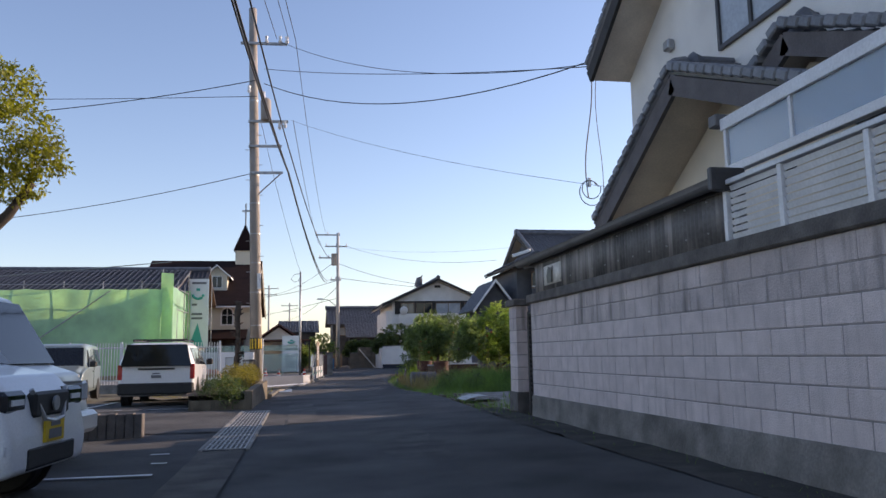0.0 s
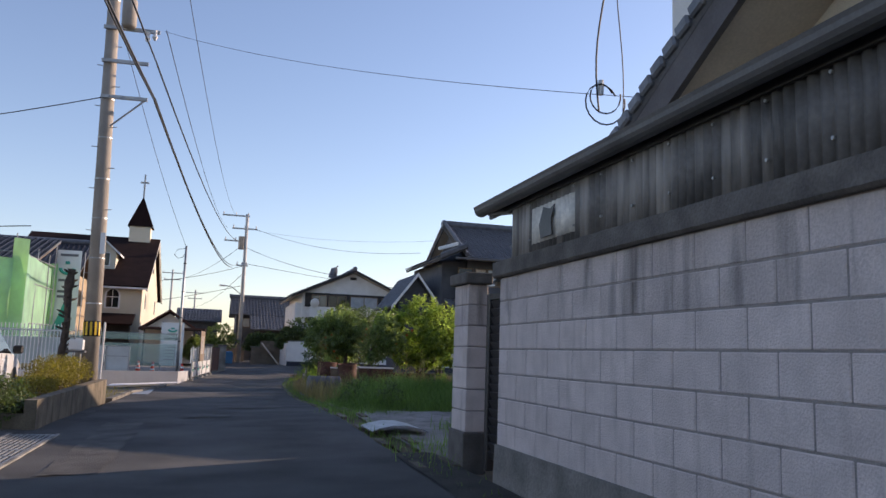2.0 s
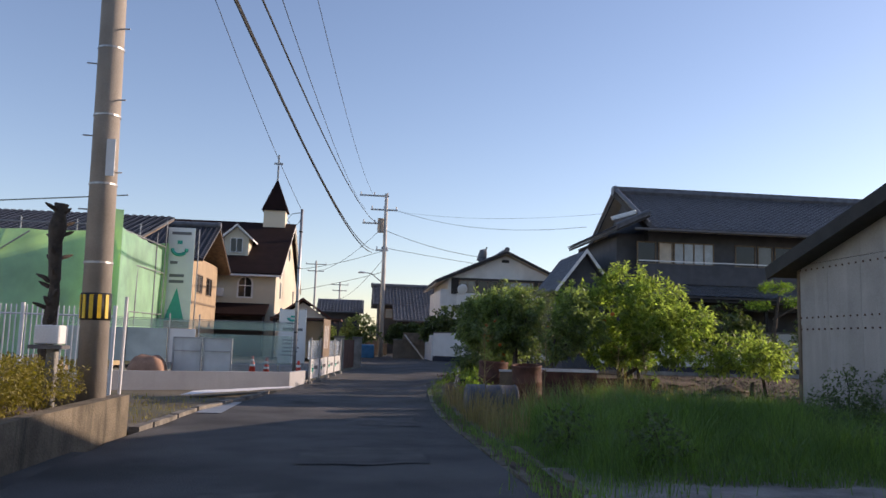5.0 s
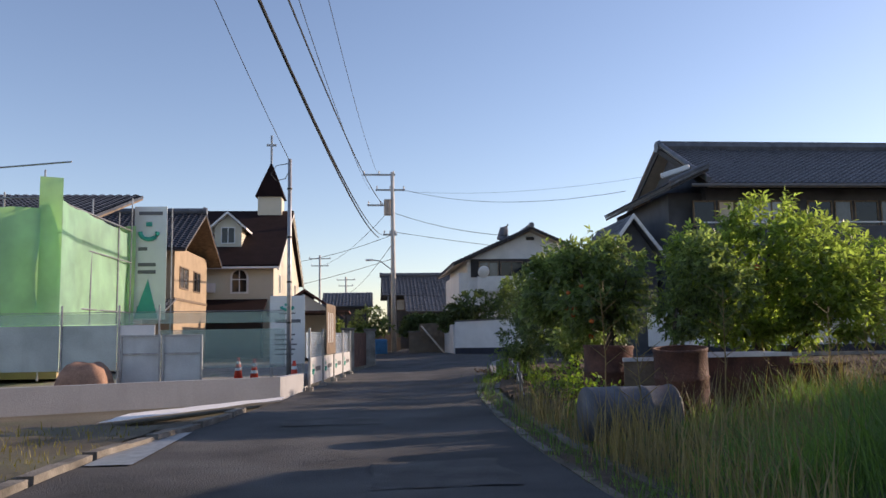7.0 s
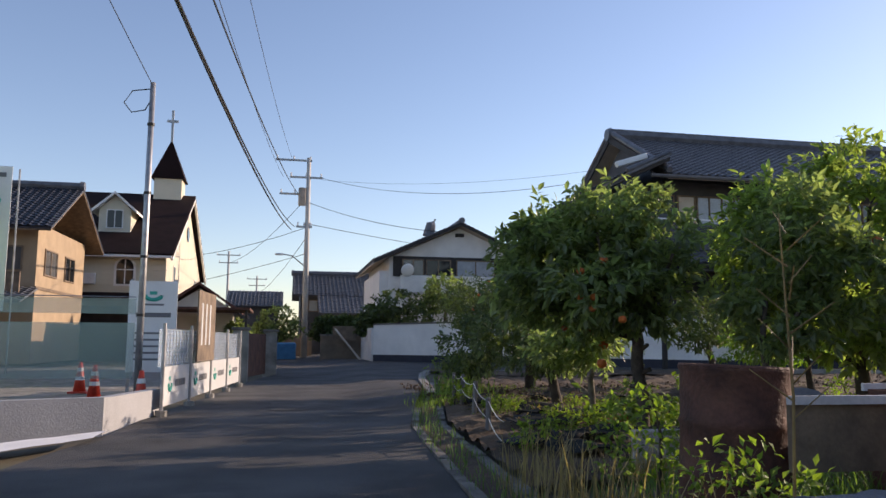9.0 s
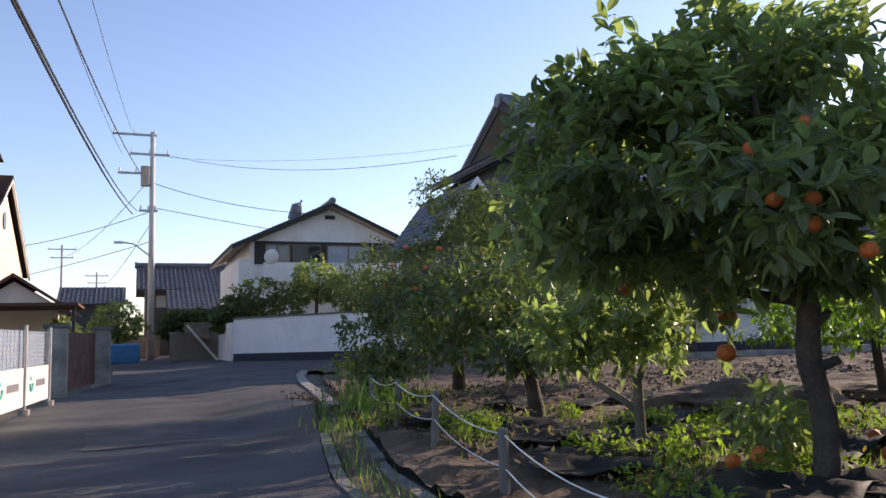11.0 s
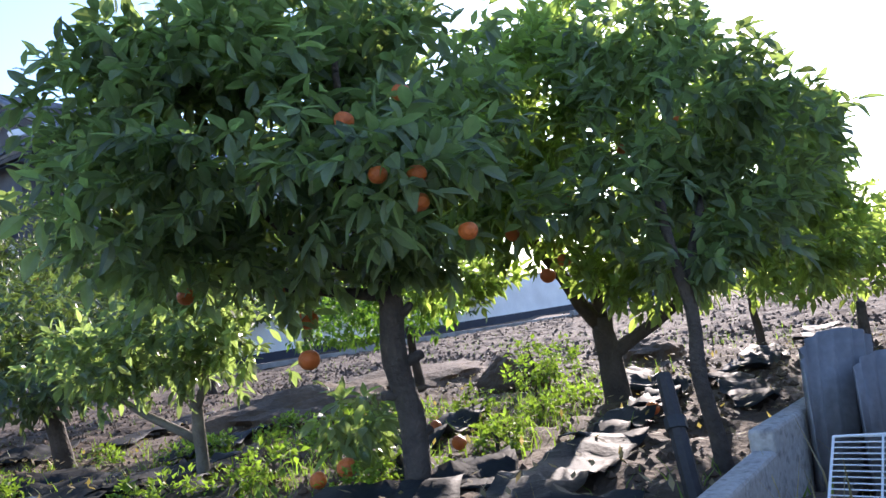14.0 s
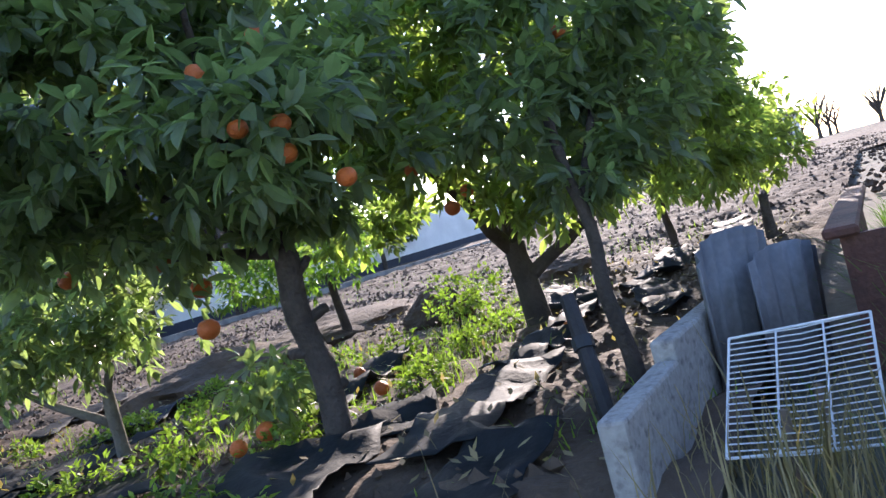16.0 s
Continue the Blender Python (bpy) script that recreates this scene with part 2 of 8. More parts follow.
def lerp_table(rows, v):
    for (a, *p), (b, *q) in zip(rows, rows[1:]):
        if v <= b:
            f = min(1, max(0, (v - a) / (b - a)))
            return [x + (y - x) * f for x, y in zip(p, q)]
    return list(rows[-1][1:])


# ---- the ground ----
# y, level of the road, cross fall to the right
LEVEL = [(-40, 0.0, 0.03), (19, 0.0, 0.03), (26, -0.09, 0.01), (46, -0.09, 0.0), (60, -0.05, 0.0), (2000, 0.0, 0.0)]
# y, left and right edge of the road
EDGE = [(-30, -1.12, 2.5), (12, -1.06, 2.5), (16, -1.06, 2.62), (20.7, -1.15, 2.75), (24, -1.3, 2.75), (28, -1.18, 2.75), (30.5, -0.75, 2.85),
        (34.8, -0.2, 3.15), (37.2, -0.1, 3.6), (40.3, 0.28, 4.25), (44.8, 0.68, 5.0), (48, 1.05, 5.6), (50, 1.4, 6.2), (56, 1.6, 6.3)]


def gz(x, y):
    lev, fall = lerp_table(LEVEL, y)
    z = lev + fall * min(max(x + 0.6, 0), 4.5)
    if x > 3 and y > 21:
        z += 0.11 * min(1, (x - 3) / 1.0) * min(1, (y - 21) / 4)
        z += 0.012 * max(0, min(x, 60) - 9)
    return z


def sheet(name, label, xs, ys, material, lift=0.0, rough=0.0, size=1.0, kind="structure", category="ground", inside=None):
    """A sheet of ground over the plan's grid; inside(x, y) moves a point of it."""
    bm = bmesh.new()
    grid = []
    for y in ys:
        row = []
        for x in xs:
            px, py = inside(x, y) if inside else (x, y)
            z = gz(px, py) + lift + rough * noise.noise(Vector((px, py, 3)) / size) + 0.4 * rough * noise.noise(Vector((px, py, 9)) / size * 3.1)
            row.append(bm.verts.new((px, py, z)))
        grid.append(row)
    for r, s in zip(grid, grid[1:]):
        for i in range(len(r) - 1):
            bm.faces.new((r[i], r[i + 1], s[i + 1], s[i]))
    ob = part(name, bm, material, smooth=True)
    return tagged(ob, label, category, kind=kind)


def span(a, b, n):
    return [a + (b - a) * i / n for i in range(n + 1)]


XS = [-2500, -800, -250, -90, -45] + span(-30, 45, 50) + [60, 90, 250, 800, 2500]
YS = [-2500, -600, -150, -50] + span(-30, 110, 90) + [150, 300, 800, 2500]
sheet("ground", "dry grassy earth reaching to the horizon", XS, YS, M_GROUND, -0.07, 0.02, 3.0)


def road_at(u, y):
    l, r = lerp_table(EDGE, y)
    return l + (r - l) * u, y


sheet("road", "narrow worn dark asphalt lane with patches", span(0, 1, 16), span(-30, 50, 200), M_ASPHALT, 0.0, 0.008, 0.9, category="road", inside=road_at)
sheet("road_junction", "asphalt junction in front of a white garden wall", span(1.4, 60, 60), span(50, 66, 30), M_ASPHALT, -0.004, 0.008, 0.9, category="road",
      inside=lambda x, y: (x, 50 + (y - 50) if x < 7 else 50 + (y - 50) - 0.24 * (min(x, 40) - 7)))
sheet("road_ahead", "asphalt lane leading on past the junction", span(1.4, 5.4, 8), span(66, 110, 20), M_ASPHALT, -0.004, 0.006, 0.9, category="road")
sheet("parking_ground", "dark old asphalt of a small car park", span(-16, -1.07, 40), span(-12, 23, 60), M_PARK, -0.008, 0.012, 1.2,
      inside=lambda x, y: (x if x < -1.2 else road_at(0, y)[0] - 0.004, y))

# ---- block wall along the lane ----
WX = 2.98  # face of the wall


def block_mesh(w, h, d, name, material):
    bm = bmesh.new()
    box(bm, 0, d, 0, w, 0, h, bevel=0.006)
    return mesh_of(name, bm, material)


def block_wall(parent, y0, y1, z0, rows, x, depth, toprows=2):
    """Courses of 0.4 x 0.2 m blocks in running bond, a recessed mortar core behind them."""
    full, half = {}, {}
    for k, m in ((0, M_BLOCK), (1, M_BLOCK_TOP)):
        full[k] = block_mesh(0.39, 0.19, 0.03, "brick", m)
        half[k] = block_mesh(0.19, 0.19, 0.03, "brick", m)
    part("core", boxes((x + 0.006, x + depth, y0, y1, z0, z0 + 0.2 * rows)), M_MORTAR, parent, "grey mortar core of the wall")
    for r in range(rows):
        k = 1 if r >= rows - toprows else 0
        y = y1
        first = True
        while y > y0 + 0.05:
            w = 0.2 if (first and r % 2) else 0.4
            first = False
            me = (half if w < 0.3 else full)[k]
            ob = new("brick", me)
            ob.parent = parent
            ob.location = (x + random.uniform(-0.0015, 0.0015), y - w + 0.005, z0 + 0.2 * r + 0.005)
            y -= w
    

wall = thing("block_wall", "pinkish grey concrete block wall with dark weathered top", "wall", kind="structure")
block_wall(wall, -2.9, 12.7, 0.395, 7, WX, 0.15)
bm = bmesh.new()
prism(bm, [(WX - 0.05, 1.81), (WX - 0.05, 1.925), (WX + 0.2, 1.955), (WX + 0.2, 1.795), (WX - 0.03, 1.795)], "y", -6.0, 12.76)
part("coping", bm, M_CAP, wall, "dark weathered concrete coping")
bm = bmesh.new()
prism(bm, [(WX - 0.03, 0.0 - 0.1), (WX - 0.015, 0.42), (WX + 0.15, 0.42), (WX + 0.15, -0.1)], "y", -30, 12.71)
part("foundation", bm, M_FOUND, wall, "rough stained concrete footing")
part("far_run", boxes((WX, WX + 0.15, -30, -2.9, 0.395, 1.795)), M_BLOCK, wall)
part("return_run", boxes((WX + 0.15, 5.0, 12.55, 12.7, 0.0, 1.82)), M_BLOCK_TOP, wall)

# corrugated screen above the wall, with its little roof and gutter
screen = thing("corrugated_screen", "grimy corrugated plastic screen with roof gutter above block wall", "screen", kind="structure")
bm = bmesh.new()
prev = None
for i in range(int((12.62 - 7.13) / 0.015) + 1):
    y = 7.13 + 0.015 * i
    x = WX + 0.07 + 0.013 * math.sin(2 * math.pi * y / 0.075)
    a, b = bm.verts.new((x, y, 1.95)), bm.verts.new((x, y, 2.44))
    if prev:
        bm.faces.new((prev[0], a, b, prev[1]))
    prev = (a, b)
dirty = part("corrugated_sheet", bm, M_DIRT_PLASTIC, screen, smooth=True)
md = dirty.modifiers.new("thick", "SOLIDIFY")
md.thickness = 0.004
# patch with the sun behind it, its glow painted as a pale colour
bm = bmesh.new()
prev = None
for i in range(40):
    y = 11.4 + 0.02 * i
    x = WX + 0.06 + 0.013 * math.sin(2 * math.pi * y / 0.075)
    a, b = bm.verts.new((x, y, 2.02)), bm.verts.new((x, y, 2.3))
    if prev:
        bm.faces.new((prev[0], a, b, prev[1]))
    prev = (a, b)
md = part("pale_panel", bm, M_PLASTIC_LIT, screen, "patch of corrugated plastic coloured pale for sun shining through", smooth=True).modifiers.new("thick", "SOLIDIFY")
md.thickness = 0.003
bm = bmesh.new()
prism(bm, [(11.72, 2.04), (11.93, 2.04), (11.96, 2.14), (11.88, 2.27), (11.76, 2.24), (11.68, 2.26), (11.74, 2.16)], "x", WX + 0.028, WX + 0.036)
part("broken_piece", bm, M_DARKMETAL, screen, "dark broken shard in the pale patch")
for y in (7.13, 8.9, 10.8, 12.62):
    part("post", boxes((WX + 0.085, WX + 0.13, y - 0.025, y + 0.025, 1.9, 2.5)), M_DARKMETAL, screen)
for z in (2.06, 2.34):
    for i in range(14):
        part("rivet", rod((WX + 0.045, 7.4 + 0.4 * i, z), (WX + 0.06, 7.4 + 0.4 * i, z), 0.009, 6), M_STEEL, screen)
bm = bmesh.new()
prism(bm, [(WX + 0.06, 2.455), (WX + 0.06, 2.50), (3.7, 2.62), (3.7, 2.575)], "y", 7.05, 13.12)
part("screen_roof", bm, M_GUTTER, screen, "grey sheet roof edge")
bm = bmesh.new()
prism(bm, [(WX - 0.04 + 0.06 * math.cos(a) * 1.1, 2.45 + 0.065 * math.sin(a)) for a in [math.pi + math.pi * k / 8 for k in range(9)]] + [(WX + 0.035, 2.47), (WX - 0.115, 2.47)], "y", 7.06, 13.14)
part("gutter", bm, M_GUTTER, screen, "half-round grey gutter")
part("fascia", boxes((WX + 0.035, WX + 0.06, 7.05, 13.12, 2.37, 2.455)), M_DARKMETAL, screen)
part("downpipe_arm", rod((WX - 0.02, 12.95, 2.39), (WX + 0.08, 12.66, 2.37), 0.025, 8), M_GUTTER, screen)
part("end_cap", boxes((WX - 0.12, WX + 0.2, 7.0, 7.06, 2.36, 2.56), bevel=0.01), M_DARKMETAL, screen)

# white louvred fence on the wall
louver = thing("louvre_fence", "white aluminium louvred fence on block wall", "fence", kind="structure")
for y in (7.05, 6.28, 5.36, 4.4, 3.4, 2.4, 1.4, 0.4):
    part("post", boxes((WX + 0.02, WX + 0.07, y - 0.025, y + 0.025, 1.93, 2.41), bevel=0.004), M_ALU, louver)
part("rail", boxes((WX + 0.01, WX + 0.08, -4, 7.09, 2.41, 2.45), bevel=0.004), M_ALU, louver)
slat_bm = bmesh.new()
box(slat_bm, 0, 0.01, -4, 7.0, 0, 0.044, m=pose(0, 0, 0, 0, -16, 0))
slat_me = mesh_of("slat", slat_bm, M_ALU)
for i in range(8):
    s = new("slat", slat_me)
    s.parent = louver
    s.location = (WX + 0.055, 0, 1.95 + 0.058 * i)

# gate beyond the wall
pillar = thing("gate_pillar", "grey concrete block gate pillar with dark cap", "pillar")
for r in range(7):
    b = boxes((2.99, 3.19, 13.59, 13.69 if r % 2 else 14.02, 0.425 + 0.2 * r, 0.615 + 0.2 * r), bevel=0.006)
    if r % 2:
        box(b, 2.99, 3.19, 13.7, 14.02, 0.425 + 0.2 * r, 0.615 + 0.2 * r, bevel=0.006)
    part("brick", b, M_BLOCK_TOP if r > 4 else M_BLOCK, pillar)
part("core", boxes((3.0, 3.18, 13.6, 14.01, 0.3, 1.82)), M_MORTAR, pillar)
part("cap", boxes((2.94, 3.22, 13.53, 14.06, 1.82, 1.93), bevel=0.012), M_CAP, pillar, "dark concrete cap")
part("plinth", boxes((2.97, 3.2, 13.57, 14.04, 0.0, 0.42), bevel=0.008), M_CAP, pillar)
gate = thing("louvred_gate", "closed dark bronze gate of horizontal slats", "gate")
for y in (13.36, 12.76):
    part("gate_post", boxes((3.02, 3.1, y - 0.035, y + 0.035, 0.1, 1.72), bevel=0.01), M_DARKMETAL, gate)
gs = bmesh.new()
box(gs, 0, 0.02, 12.8, 13.32, 0, 0.085, m=pose(0, 0, 0, 0, -25, 0))
gs_me = mesh_of("slat", gs, M_DARKMETAL)
for i in range(19):
    s = new("slat", gs_me)
    s.parent = gate
    s.location = (3.07, 0, 0.2 + 0.076 * i)
part("back_panel", boxes((3.11, 3.125, 12.8, 13.33, 0.15, 1.66)), M_DARKMETAL, gate)
part("top_rail", boxes((3.03, 3.11, 12.79, 13.33, 1.66, 1.71)), M_DARKMETAL, gate)
gate.matrix_world = Matrix.Translation((0.11, 0.06, 0))  # set back behind the face of the pillar

# ---- roofs ----


def tile_roof(name, parent, corner, along, up, width, length, material=M_TILE, col=0.3, row=0.27, label=""):
    """A slope of wavy pantiles: corner at the eave, unit vectors along the eave and up the slope."""
    u, v = Vector(along).normalized(), Vector(up).normalized()
    n = u.cross(v).normalized()
    if n.z < 0:
        n = -n
    c = Vector(corner)
    cols, rows_ = max(1, round(width / col)), max(1, round(length / row))
    dw, dl = width / cols, length / rows_
    prof = [(0, 0.0), (0.18, 0.045), (0.36, 0.05), (0.52, 0.012), (0.78, 0.0)]
    us = [(i + p) * dw for i in range(cols) for p, _ in prof] + [width]
    hs = [h for i in range(cols) for _, h in prof] + [0.0]
    verts, faces = [], []
    for j in range(rows_):
        for d, lift in ((0, 0.035), (dl, 0.0)):
            for a, h in zip(us, hs):
                verts.append(c + u * a + v * (j * dl + d) + n * (h + lift))
    k = len(us)
    for j in range(2 * rows_ - 1):
        for i in range(k - 1):
            faces.append((j * k + i, j * k + i + 1, (j + 1) * k + i + 1, (j + 1) * k + i))
    base = len(verts)
    for a in (0, width):
        for b in (0, length):
            for d in (0.0, -0.09):
                verts.append(c + u * a + v * b + n * d)
    q = [base + i for i in range(8)]
    faces += [(q[1], q[3], q[7], q[5]), (q[0], q[1], q[5], q[4]), (q[2], q[6], q[7], q[3]), (q[0], q[2], q[3], q[1]), (q[4], q[5], q[7], q[6])]
    me = bpy.data.meshes.new(name)
    me.from_pydata(verts, [], faces)
    me.materials.append(material)
    ob = new(name, me)
    ob.parent = parent
    if label:
        ob["label"] = label
    return ob


def ridge(parent, p, q, r=0.16, material=M_TILE):
    part("ridge", tube(bmesh.new(), [p, q], r, 8), material, parent)
    d = (Vector(q) - Vector(p)).normalized()
    for e, s in ((Vector(p), -1), (Vector(q), 1)):
        bm = bmesh.new()
        tube(bm, [e - d * 0.05 * s, e + d * 0.12 * s], [r * 1.35, r * 1.1], 10)
        part("ridge_end", bm, material, parent)


def window(parent, x0, x1, z0, z1, y, side=-1, axis="y", pane=M_GLASS_PALE, frame_mat=M_DARKMETAL, bars=1, name="window"):
    """A window in a wall: frame, panes, sill; side is the way it looks along the axis."""
    def bx(a0, a1, d0, d1, b0, b1):
        d0, d1 = sorted((y + side * d0, y + side * d1))
        return (a0, a1, d0, d1, b0, b1) if axis == "y" else (d0, d1, a0, a1, b0, b1)
    t = min(0.06, (x1 - x0) * 0.08)
    bm = boxes(bx(x0, x1, -0.02, 0.05, z0, z0 + t), bx(x0, x1, -0.02, 0.05, z1 - t, z1), bx(x0, x0 + t, -0.02, 0.05, z0 + t, z1 - t), bx(x1 - t, x1, -0.02, 0.05, z0 + t, z1 - t))
    w = part(name, bm, frame_mat, parent)
    for i in range(1, bars + 1):
        c = x0 + (x1 - x0) * i / (bars + 1)
        part("mullion", boxes(bx(c - t / 2, c + t / 2, -0.01, 0.045, z0 + t, z1 - t)), frame_mat, w)
    for i in range(bars + 1):
        a = x0 + t + (x1 - x0 - 2 * t) * i / (bars + 1)
        b = x0 + t + (x1 - x0 - 2 * t) * (i + 1) / (bars + 1)
        part("pane", boxes(bx(a, b, -0.01, 0.015, z0 + t, z1 - t)), pane, w)
    return w


def gable_box(x0, x1, y0, y1, z0, eave, top, along):
    """Walls of a house with gables; along is the way the ridge runs."""
    bm = bmesh.new()
    if along == "x":
        prism(bm, [(y0, z0), (y1, z0), (y1, eave), ((y0 + y1) / 2, top), (y0, eave)], "x", x0, x1)
    else:
        prism(bm, [(x0, z0), (x1, z0), (x1, eave), ((x0 + x1) / 2, top), (x0, eave)], "y", y0, y1)
    return bm

# ---- house beside the lane (behind the block wall) ----


def sloped(parent, x0, x1, ya, za, yb, zb, soffit=M_SOFFIT, material=M_TILE, board=M_TIMBER_DARK):
    """A roof slope whose eave runs along x, from the eave at (ya, za) up to (yb, zb), soffit board under it."""
    L = math.hypot(yb - ya, zb - za)
    tile_roof("roof_slope", parent, (x0, ya, za), (1, 0, 0), (0, yb - ya, zb - za), x1 - x0, L, material)
    n = Vector((0, -(zb - za), yb - ya)).normalized()
    n = n if n.z > 0 else -n
    bm = bmesh.new()
    o = [(ya, za), (yb, zb), (yb - n.y * 0.06, zb - n.z * 0.06), (ya - n.y * 0.06, za - n.z * 0.06)]
    prism(bm, [(a - n.y * 0.1, b - n.z * 0.1) for a, b in o], "x", x0 + 0.03, x1 - 0.02)
    part("soffit", bm, soffit, parent, "beige board soffit")
    bm = bmesh.new()
    prism(bm, [(ya + n.y * 0.05, za + n.z * 0.05), (yb + n.y * 0.05, zb + n.z * 0.05), (yb - n.y * 0.2, zb - n.z * 0.2), (ya - n.y * 0.2, za - n.z * 0.2)], "x", x0 - 0.03, x0 + 0.03)
    part("bargeboard", bm, board, parent)


house_e = thing("house", "cream rendered two-storey house with grey tiled gables", "house")
part("wall", gable_box(5.1, 13, 1.4, 13.38, 0, 5.9, 9.6, "x"), M_WHITE, house_e, "off-white rendered upper wall")
sloped(house_e, 4.4, 13.6, 13.5, 5.8, 7.4, 9.7)
sloped(house_e, 4.35, 13.6, 0.8, 5.62, 7.4, 9.75)
ridge(house_e, (4.4, 7.4, 9.85), (13.5, 7.4, 9.85), 0.2)
part("verge_tiles", tube(bmesh.new(), [(4.42, 13.5, 5.9), (4.42, 7.4, 9.83)], 0.07, 8), M_TILE, house_e)
window(house_e, 8.9, 10.45, 5.05, 6.3, 5.1, -1, "x", M_GLASS_PALE, M_DARKMETAL, 1)
window(house_e, 5.6, 7.2, 4.9, 6.2, 5.1, -1, "x", M_GLASS_PALE, M_DARKMETAL, 1)
bm = boxes((4.98, 5.1, 11.72, 11.9, 5.6, 5.76), bevel=0.02)
part("vent_hood", bm, M_STEEL, house_e, "small metal vent hood")
bm = bmesh.new()
prism(bm, [(12.55, 2.0), (12.55, 3.25), (10.1, 4.4), (6.2, 2.7), (6.2, 2.0)], "x", 4.95, 8)
part("wing_wall", bm, M_CREAM, house_e, "cream rendered ground-floor wing")
sloped(house_e, 4.2, 8.2, 12.95, 2.98, 10.14, 4.5, board=M_BARGE)
sloped(house_e, 4.2, 8.2, 5.6, 2.62, 10.14, 4.5, board=M_BARGE)
ridge(house_e, (4.3, 10.1, 4.62), (8.1, 10.1, 4.62), 0.13)
part("verge_tiles", tube(bmesh.new(), [(4.22, 12.95, 3.1), (4.22, 10.14, 4.62), (4.22, 5.6, 2.74)], 0.07, 8), M_TILE, house_e)
part("inner_roof_wall", prism(bmesh.new(), [(9.2, 2.0), (9.2, 3.8), (8.5, 4.15), (4.2, 2.4), (4.2, 2.0)], "x", 4.98, 7), M_CREAM, house_e)
sloped(house_e, 4.7, 7.6, 9.3, 4.0, 8.5, 4.42, board=M_BARGE)
sloped(house_e, 4.7, 7.6, 3.6, 2.4, 8.5, 4.42, board=M_BARGE)
ridge(house_e, (4.95, 8.5, 4.54), (7.5, 8.5, 4.54), 0.13)
for x, y, z in ((4.5, 10.12, 4.66), (4.95, 8.5, 4.56)):
    part("ridge_end_tile", tube(bmesh.new(), [(x - 0.08, y, z), (x - 0.03, y, z + 0.02), (x + 0.06, y, z)], [0.11, 0.19, 0.16], 10), M_TILE, house_e, "ornamental ridge end tile")
    part("ridge_cap", tube(bmesh.new(), [(x, y, z + 0.1), (x + 0.55, y, z + 0.1)], 0.07, 8), M_TILE, house_e)
part("drainpipe", rod((5.03, 6.9, 2.0), (5.03, 6.9, 6.3), 0.045, 8), M_ALU, house_e, "white drainpipe")
part("lower_wall", boxes((5.2, 12.9, 1.5, 13.3, -0.2, 0.2)), M_CONC, house_e)



def verge(parent, path, pitch=0.2):
    """Tile ends stepping along a verge."""
    bm = boxes((-0.09, 0.09, -0.095, 0.095, -0.06, 0.06), bevel=0.02)
    me = mesh_of("verge_tile", bm, M_TILE_PALE)
    for p, q in zip(path, path[1:]):
        p, q = Vector(p), Vector(q)
        n = int((q - p).length / pitch)
        a = math.degrees(math.atan2((q - p).z, (q - p).y))
        for i in range(n):
            o = new("verge_tile", me)
            o.parent = parent
            o.matrix_basis = Matrix.Translation(p.lerp(q, (i + 0.5) / n)) @ pose(0, 0, 0, a + 6, 0, 0)


M_TILE_PALE = mat("pale_grey_tile", (0.2, 0.205, 0.22), 0.4, 0.2, 5, 40, 0.1, rnd=0.15)
verge(house_e, [(4.42, 13.5, 5.98), (4.42, 7.4, 9.93)])
verge(house_e, [(4.2, 12.95, 3.16), (4.2, 10.14, 4.68), (4.2, 5.6, 2.8)])
verge(house_e, [(4.68, 9.3, 4.14), (4.68, 8.5, 4.58), (4.68, 3.6, 2.56)])
carport = thing("carport", "pale translucent carport roof with white aluminium frame", "carport")
M_POLY = glass("polycarbonate", (0.6, 0.72, 0.85), 0.25, 0.55)
M_POLY.node_tree.nodes["Principled BSDF"].inputs["Transmission Weight"].default_value = 0.3
bm = bmesh.new()
prism(bm, [(3.52, 3.16), (3.52, 3.22), (4.7, 3.62), (4.7, 3.56)], "y", 1.2, 7.9)
part("roof_beam", bm, M_ALU, carport)
part("front_beam", boxes((3.5, 3.58, 1.2, 7.9, 3.14, 3.26), bevel=0.006), M_ALU, carport)
part("low_beam", boxes((3.5, 3.58, 1.2, 7.9, 2.70, 2.78), bevel=0.006), M_ALU, carport)
part("side_panel", boxes((3.53, 3.545, 1.25, 7.8, 2.78, 3.14)), M_POLY, carport)
for y in (7.82, 6.8, 5.6, 4.4, 3.2):
    part("mullion", boxes((3.51, 3.565, y, y + 0.04, 2.78, 3.14)), M_ALU, carport)
for y in (7.7, 4.6, 1.4):
    part("post", boxes((3.5, 3.58, y - 0.04, y + 0.04, 0.0, 2.7)), M_ALU, carport)
part("bracket", boxes((3.46, 3.62, 7.9, 8.04, 3.2, 3.32), bevel=0.01), M_GUTTER, carport)

# ---- small store behind the gate ----
store = thing("garden_store", "small cream walled store with corrugated roof", "shed")
OX, OY = 3.85, 14.32
part("wall", boxes((OX + 0.12, 7.6, OY + 0.1, OY + 0.95, 0.0, 1.96)), M_CREAM, store, "stained cream wall")
bm = bmesh.new()
prev = None
for i in range(150):
    x = OX + 0.025 * i
    w = 0.012 * math.sin(2 * math.pi * x / 0.1)
    a, b = bm.verts.new((x, OY, 2.17 + w)), bm.verts.new((x, OY + 1.1, 2.02 + w))
    if prev:
        bm.faces.new((prev[0], a, b, prev[1]))
    prev = (a, b)
part("roof_sheet", bm, M_TILE, store, "grey corrugated roof sheet", smooth=True).modifiers.new("thick", "SOLIDIFY").thickness = 0.012
part("fascia", boxes((OX + 0.01, 7.6, OY + 0.03, OY + 0.06, 2.04, 2.14)), M_TIMBER_DARK, store)
